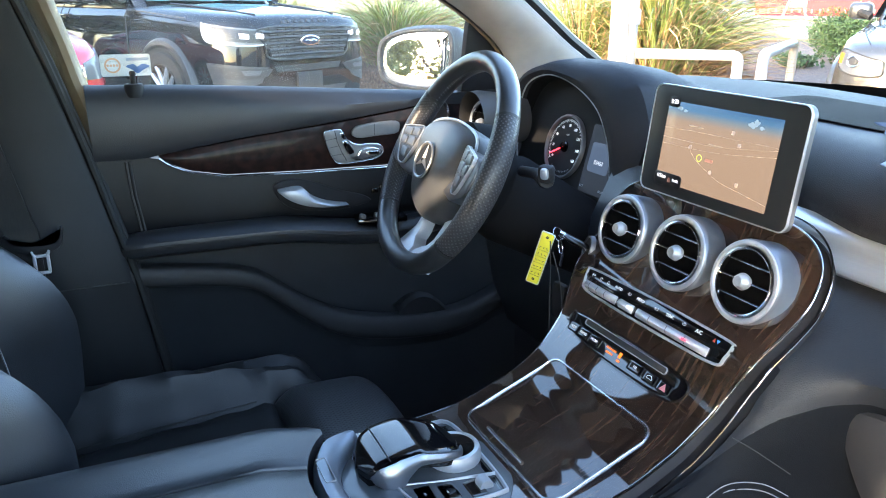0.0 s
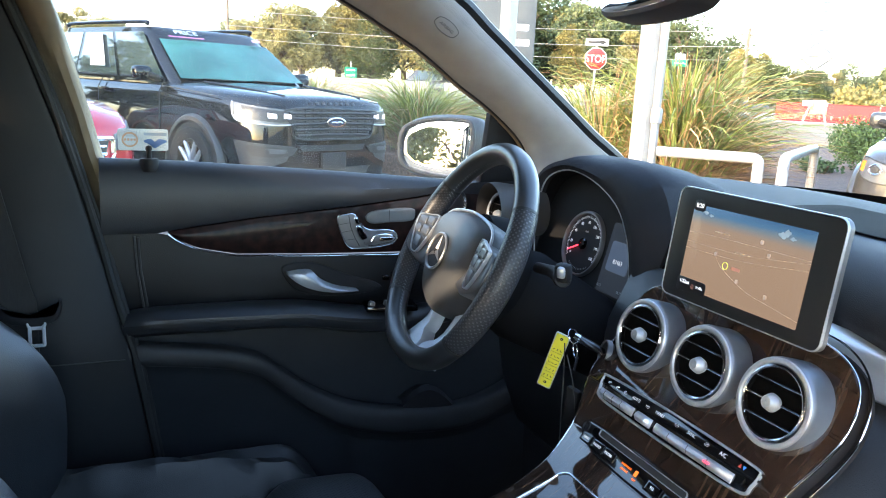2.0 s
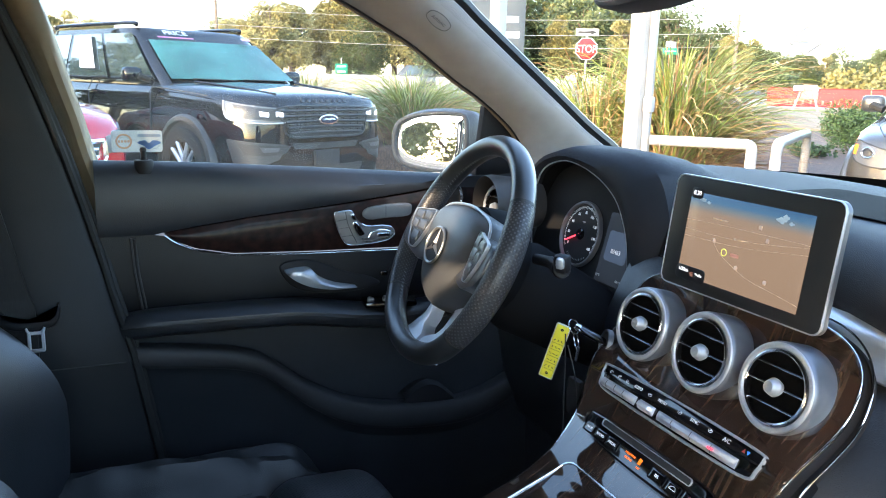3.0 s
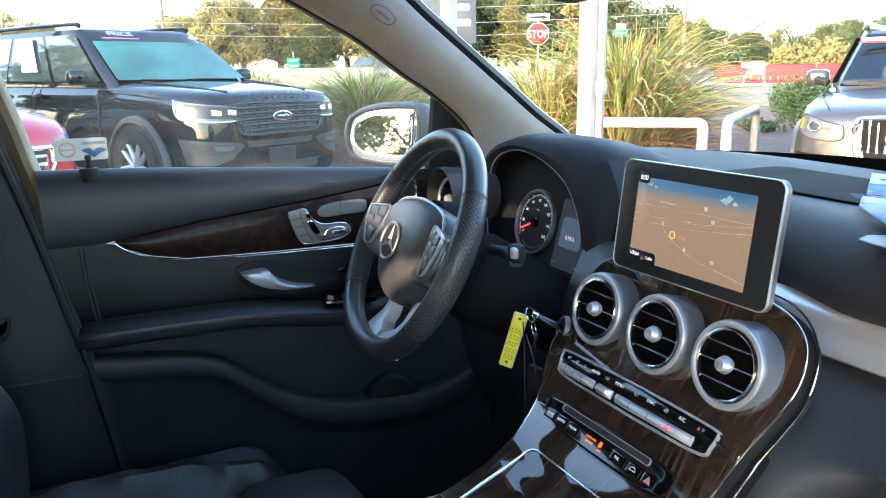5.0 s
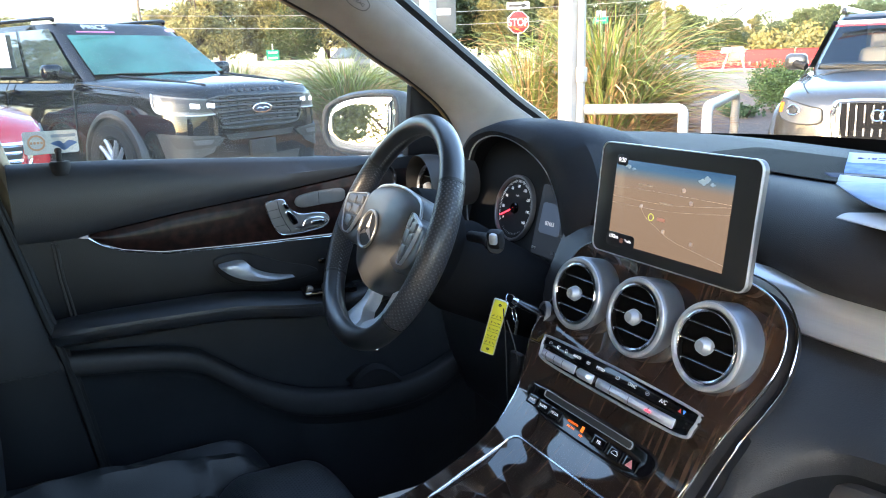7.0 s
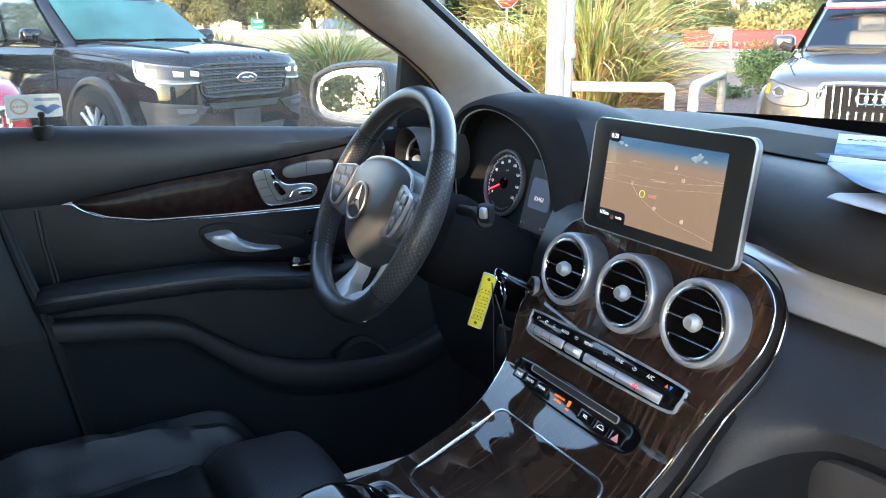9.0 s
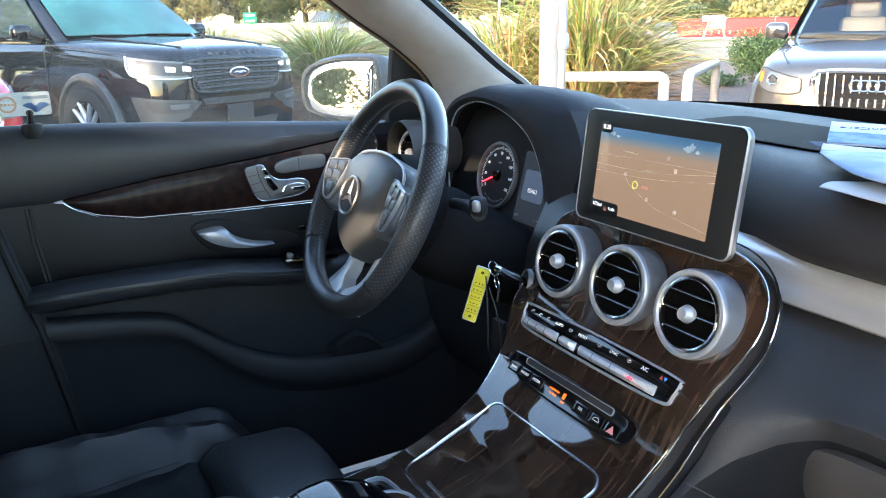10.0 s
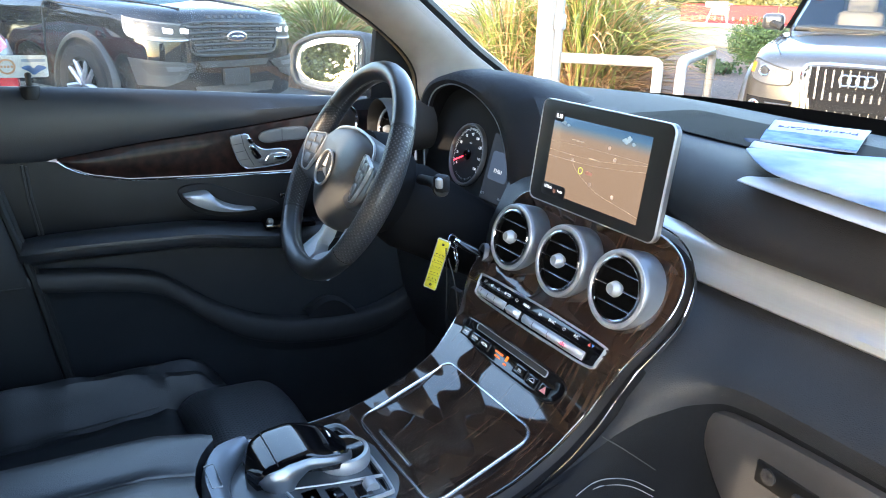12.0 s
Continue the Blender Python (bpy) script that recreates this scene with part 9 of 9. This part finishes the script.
for name, c, w, h, mt, lab in (("street_sign", (-25.8, 20.97, 2.72), 0.62, 0.26, SIGN_GREEN, "green street name sign on a thin post"), ("direction_sign", (-37.9, 10.3, 1.75), 0.62, 0.52, SIGN_GREEN, "small green road sign")):
    s = thing(name, lab, "road sign", at=(c[0], c[1], 0.3))
    B = axes(c, facing(c), (0, 0, 1))
    part("post", tube([(c[0], c[1], 0.2), (c[0], c[1], c[2] + h / 2 + 0.3)], 0.03, 6), GALV, s)
    part("board", plate(rounded(w, h, 0.03, 3), 0.03, 0.045, lambda u, v, hh, B=B: B @ Vector((u, v, hh)), 0.004, 2), mt, s)
    if name == "street_sign":
        B2 = axes((c[0], c[1], c[2] + 0.28), facing(c), (0, 0, 1)) @ pose(0, 0, 0, 0, 50, 0)
        part("second_plate", plate(rounded(0.62, 0.22, 0.03, 3), 0.0, 0.015, lambda u, v, hh: B2 @ Vector((u, v, hh)), 0.004, 2), SIGN_WHITE, s, "pale second name plate")
    for q in (-0.25, 0.25) if h > 0.4 else (0.0,):
        part("caption_bar", plate(rounded(w * 0.7, h * 0.16, 0.01, 2, 0, q * h), 0.045, 0.05, lambda u, v, hh, B=B: B @ Vector((u, v, hh)), 0.001, 1), SIGN_WHITE, s)
# dealer board
c = Vector((-9.35, 4.62, 2.0)) + (Vector((-9.35, 4.62, 0)) - EYE) * 0.55
bd = thing("dealer_board", "tall grey dealer sign board with pale bars", "sign board", at=(c.x, c.y, 0.0))
B = axes((c.x, c.y, 0), facing(c), (0, 0, 1))
bf = lambda u, v, h: B @ Vector((u, v, h))
part("board", plate(rounded(1.7, 4.2, 0.05, 3, -0.25, 3.95), -0.1, 0.1, bf, 0.02, 3), GREY_BANNER, bd)
for w, u, v in ((0.42, 0.25, 2.62), (0.30, 0.34, 2.30)):
    part("lettering_bar", plate(rounded(w, 0.14, 0.02, 3, u, v), 0.1, 0.104, bf, 0.001, 2), SIGN_WHITE, bd)
part("base", plate(rounded(1.5, 1.9, 0.03, 3, -0.25, 0.95), -0.08, 0.08, bf, 0.02, 3), CONCRETE, bd)
# red plastic barriers
bar = thing("road_barrier", "red plastic water-filled road barrier", "road barrier", "red road barriers")
L = 1.9
rows = [[Vector((x, w, z)) for x in (-L / 2, L / 2)] for w, z in ((0.28, 0), (0.28, 0.12), (0.12, 0.40), (0.09, 1.0), (0.06, 1.03), (-0.06, 1.03), (-0.09, 1.0), (-0.12, 0.40), (-0.28, 0.12), (-0.28, 0))]
bm = grid_mesh([[r[i] for r in rows] for i in range(2)], close_v=True, caps=True)
part("body", bm, RED_PLASTIC, bar, smooth=False)
for j in range(6):
    part("slot", rbox(0.08, 0.03, 0.16, 0.02, pose(-0.75 + 0.30 * j, -0.128, 0.46)), material("barrier_slot", (0.60, 0.22, 0.16), 0.6) if j == 0 else bpy.data.materials["barrier_slot"], bar)
b0p, b1p = Vector((-24.6, 25.3, 0)), Vector((-15.5, 33.2, 0))
along = (b1p - b0p).normalized()
nb = int((b1p - b0p).length / 1.95)
yaw = math.degrees(math.atan2(along.y, along.x))
for j in range(nb):
    p = b0p + along * (j + 0.5) * 1.95
    m = pose(p.x, p.y, ground_z(p.x, p.y) + 0.03, 0, 0, yaw)
    if j == 0:
        bar.matrix_world = m
    else:
        copy_thing(bar, m)
# white wall along the road
for a, b in (((-41, 6.5), (-36.9, 14.2)), ((-36.5, 14.9), (-33.0, 21.0)), ((-32.8, 21.3), (-29.5, 25.5)), ((-48, -6), (-41.2, 6.2))):
    p, q = Vector((*a, 0)), Vector((*b, 0))
    mid = (p + q) / 2
    single("road_wall", rbox((q - p).length, 0.25, 1.15, 0.04, pose(mid.x, mid.y, ground_z(mid.x, mid.y) + 0.55, 0, 0, math.degrees(math.atan2(q.y - p.y, q.x - p.x)))), CONCRETE, "low pale concrete wall along the road", "wall", kind="structure")
# folding trestle with a pale board
tre = thing("trestle", "folding white trestle with a faded orange board", "trestle", at=(-19.4, 21.9, 0.3))
B = axes((-19.45, 21.88, 0.30), facing((-19.45, 21.88)), (0, 0, 1))
tf = lambda u, v, h=0.0: B @ Vector((u, v, h))
for s in (1, -1):
    for hh in (0.35, -0.35):
        part("leg", tube([tf(s * 0.50, -0.05, hh), tf(s * 0.14, 1.15, hh * 0.1)], 0.035, 6), WHITE_PAINT, tre)
part("board", plate([(-0.20, 0.70), (0.36, 0.70), (0.30, 1.18), (-0.12, 1.18)], 0.05, 0.08, tf, 0.01, 2), ORANGE_BOARD, tre, "faded orange board")
part("cross_bar", tube([tf(-0.42, 0.25), tf(0.42, 0.25)], 0.03, 6), WHITE_PAINT, tre)
part("white_box", rbox(0.34, 0.2, 0.30, 0.05, B @ pose(-0.28, 1.05, 0.1)), SIGN_WHITE, tre)
# utility poles with wires
def utility_pole(px, d, h, label):
    p = spot(px, d)
    u = thing("utility_pole", label, "utility pole", "utility poles", at=(p.x, p.y, 0.3))
    part("pole", tube([(p.x, p.y, 0.2), (p.x, p.y, h)], [0.16, 0.11], 8), WOOD_POLE, u)
    part("cross_arm", tube([Vector((p.x, p.y, h - 0.5)) - facing(p) * 0.8, Vector((p.x, p.y, h - 0.5)) + facing(p) * 0.8], 0.05, 6), WOOD_POLE, u)
    return p


p1 = utility_pole(1188, 62, 6.6, "thin wooden utility pole beyond the trees")
p2 = utility_pole(300, 66, 9.5, "wooden utility pole behind the black car")
p3 = utility_pole(2300, 66, 9.0, "far wooden utility pole")
for h1, h2 in ((5.2, 6.0), (4.3, 5.0), (3.6, 4.1)):
    a, b = spot(250, 50), spot(1188, 58)
    pts = [a.lerp(b, t) + Vector((0, 0, h1 + (h2 - h1) * t - 1.0 * math.sin(math.pi * t) * 0.4)) for t in [k / 12 for k in range(13)]]
    single("power_line", tube(pts, 0.018, 5), material("wire_metal", (0.35, 0.33, 0.30), 0.5) if h1 == 5.2 else bpy.data.materials["wire_metal"], "thin overhead power line", "cable", "power lines")
# lattice tower
tw = thing("lattice_tower", "tall grey steel lattice tower", "tower", at=(*spot(1301, 110)[:2], 0.5))
cc = spot(1301, 110)
fx = facing(cc)
fy = Vector((fx.y, -fx.x, 0))
def leg(s, t, z):
    w = 2.6 * (1 - 0.62 * min(1, z / 20))
    return cc + fx * s * w + fy * t * w + Vector((0, 0, z))


for s, t in ((1, 1), (1, -1), (-1, 1), (-1, -1)):
    part("leg", tube([leg(s, t, 0.5), leg(s, t, 20), leg(s, t, 34)], 0.20, 5), GALV, tw)
for k in range(9):
    z0, z1 = 0.5 + 3.4 * k, 0.5 + 3.4 * (k + 1)
    for t in (1, -1):
        part("brace", tube([leg(-1, t, z0), leg(1, t, z1)], 0.11, 4), GALV, tw)
        part("brace", tube([leg(1, t, z0), leg(-1, t, z1)], 0.11, 4), GALV, tw)
        part("brace", tube([leg(-1, t, z1), leg(1, t, z1)], 0.11, 4), GALV, tw)
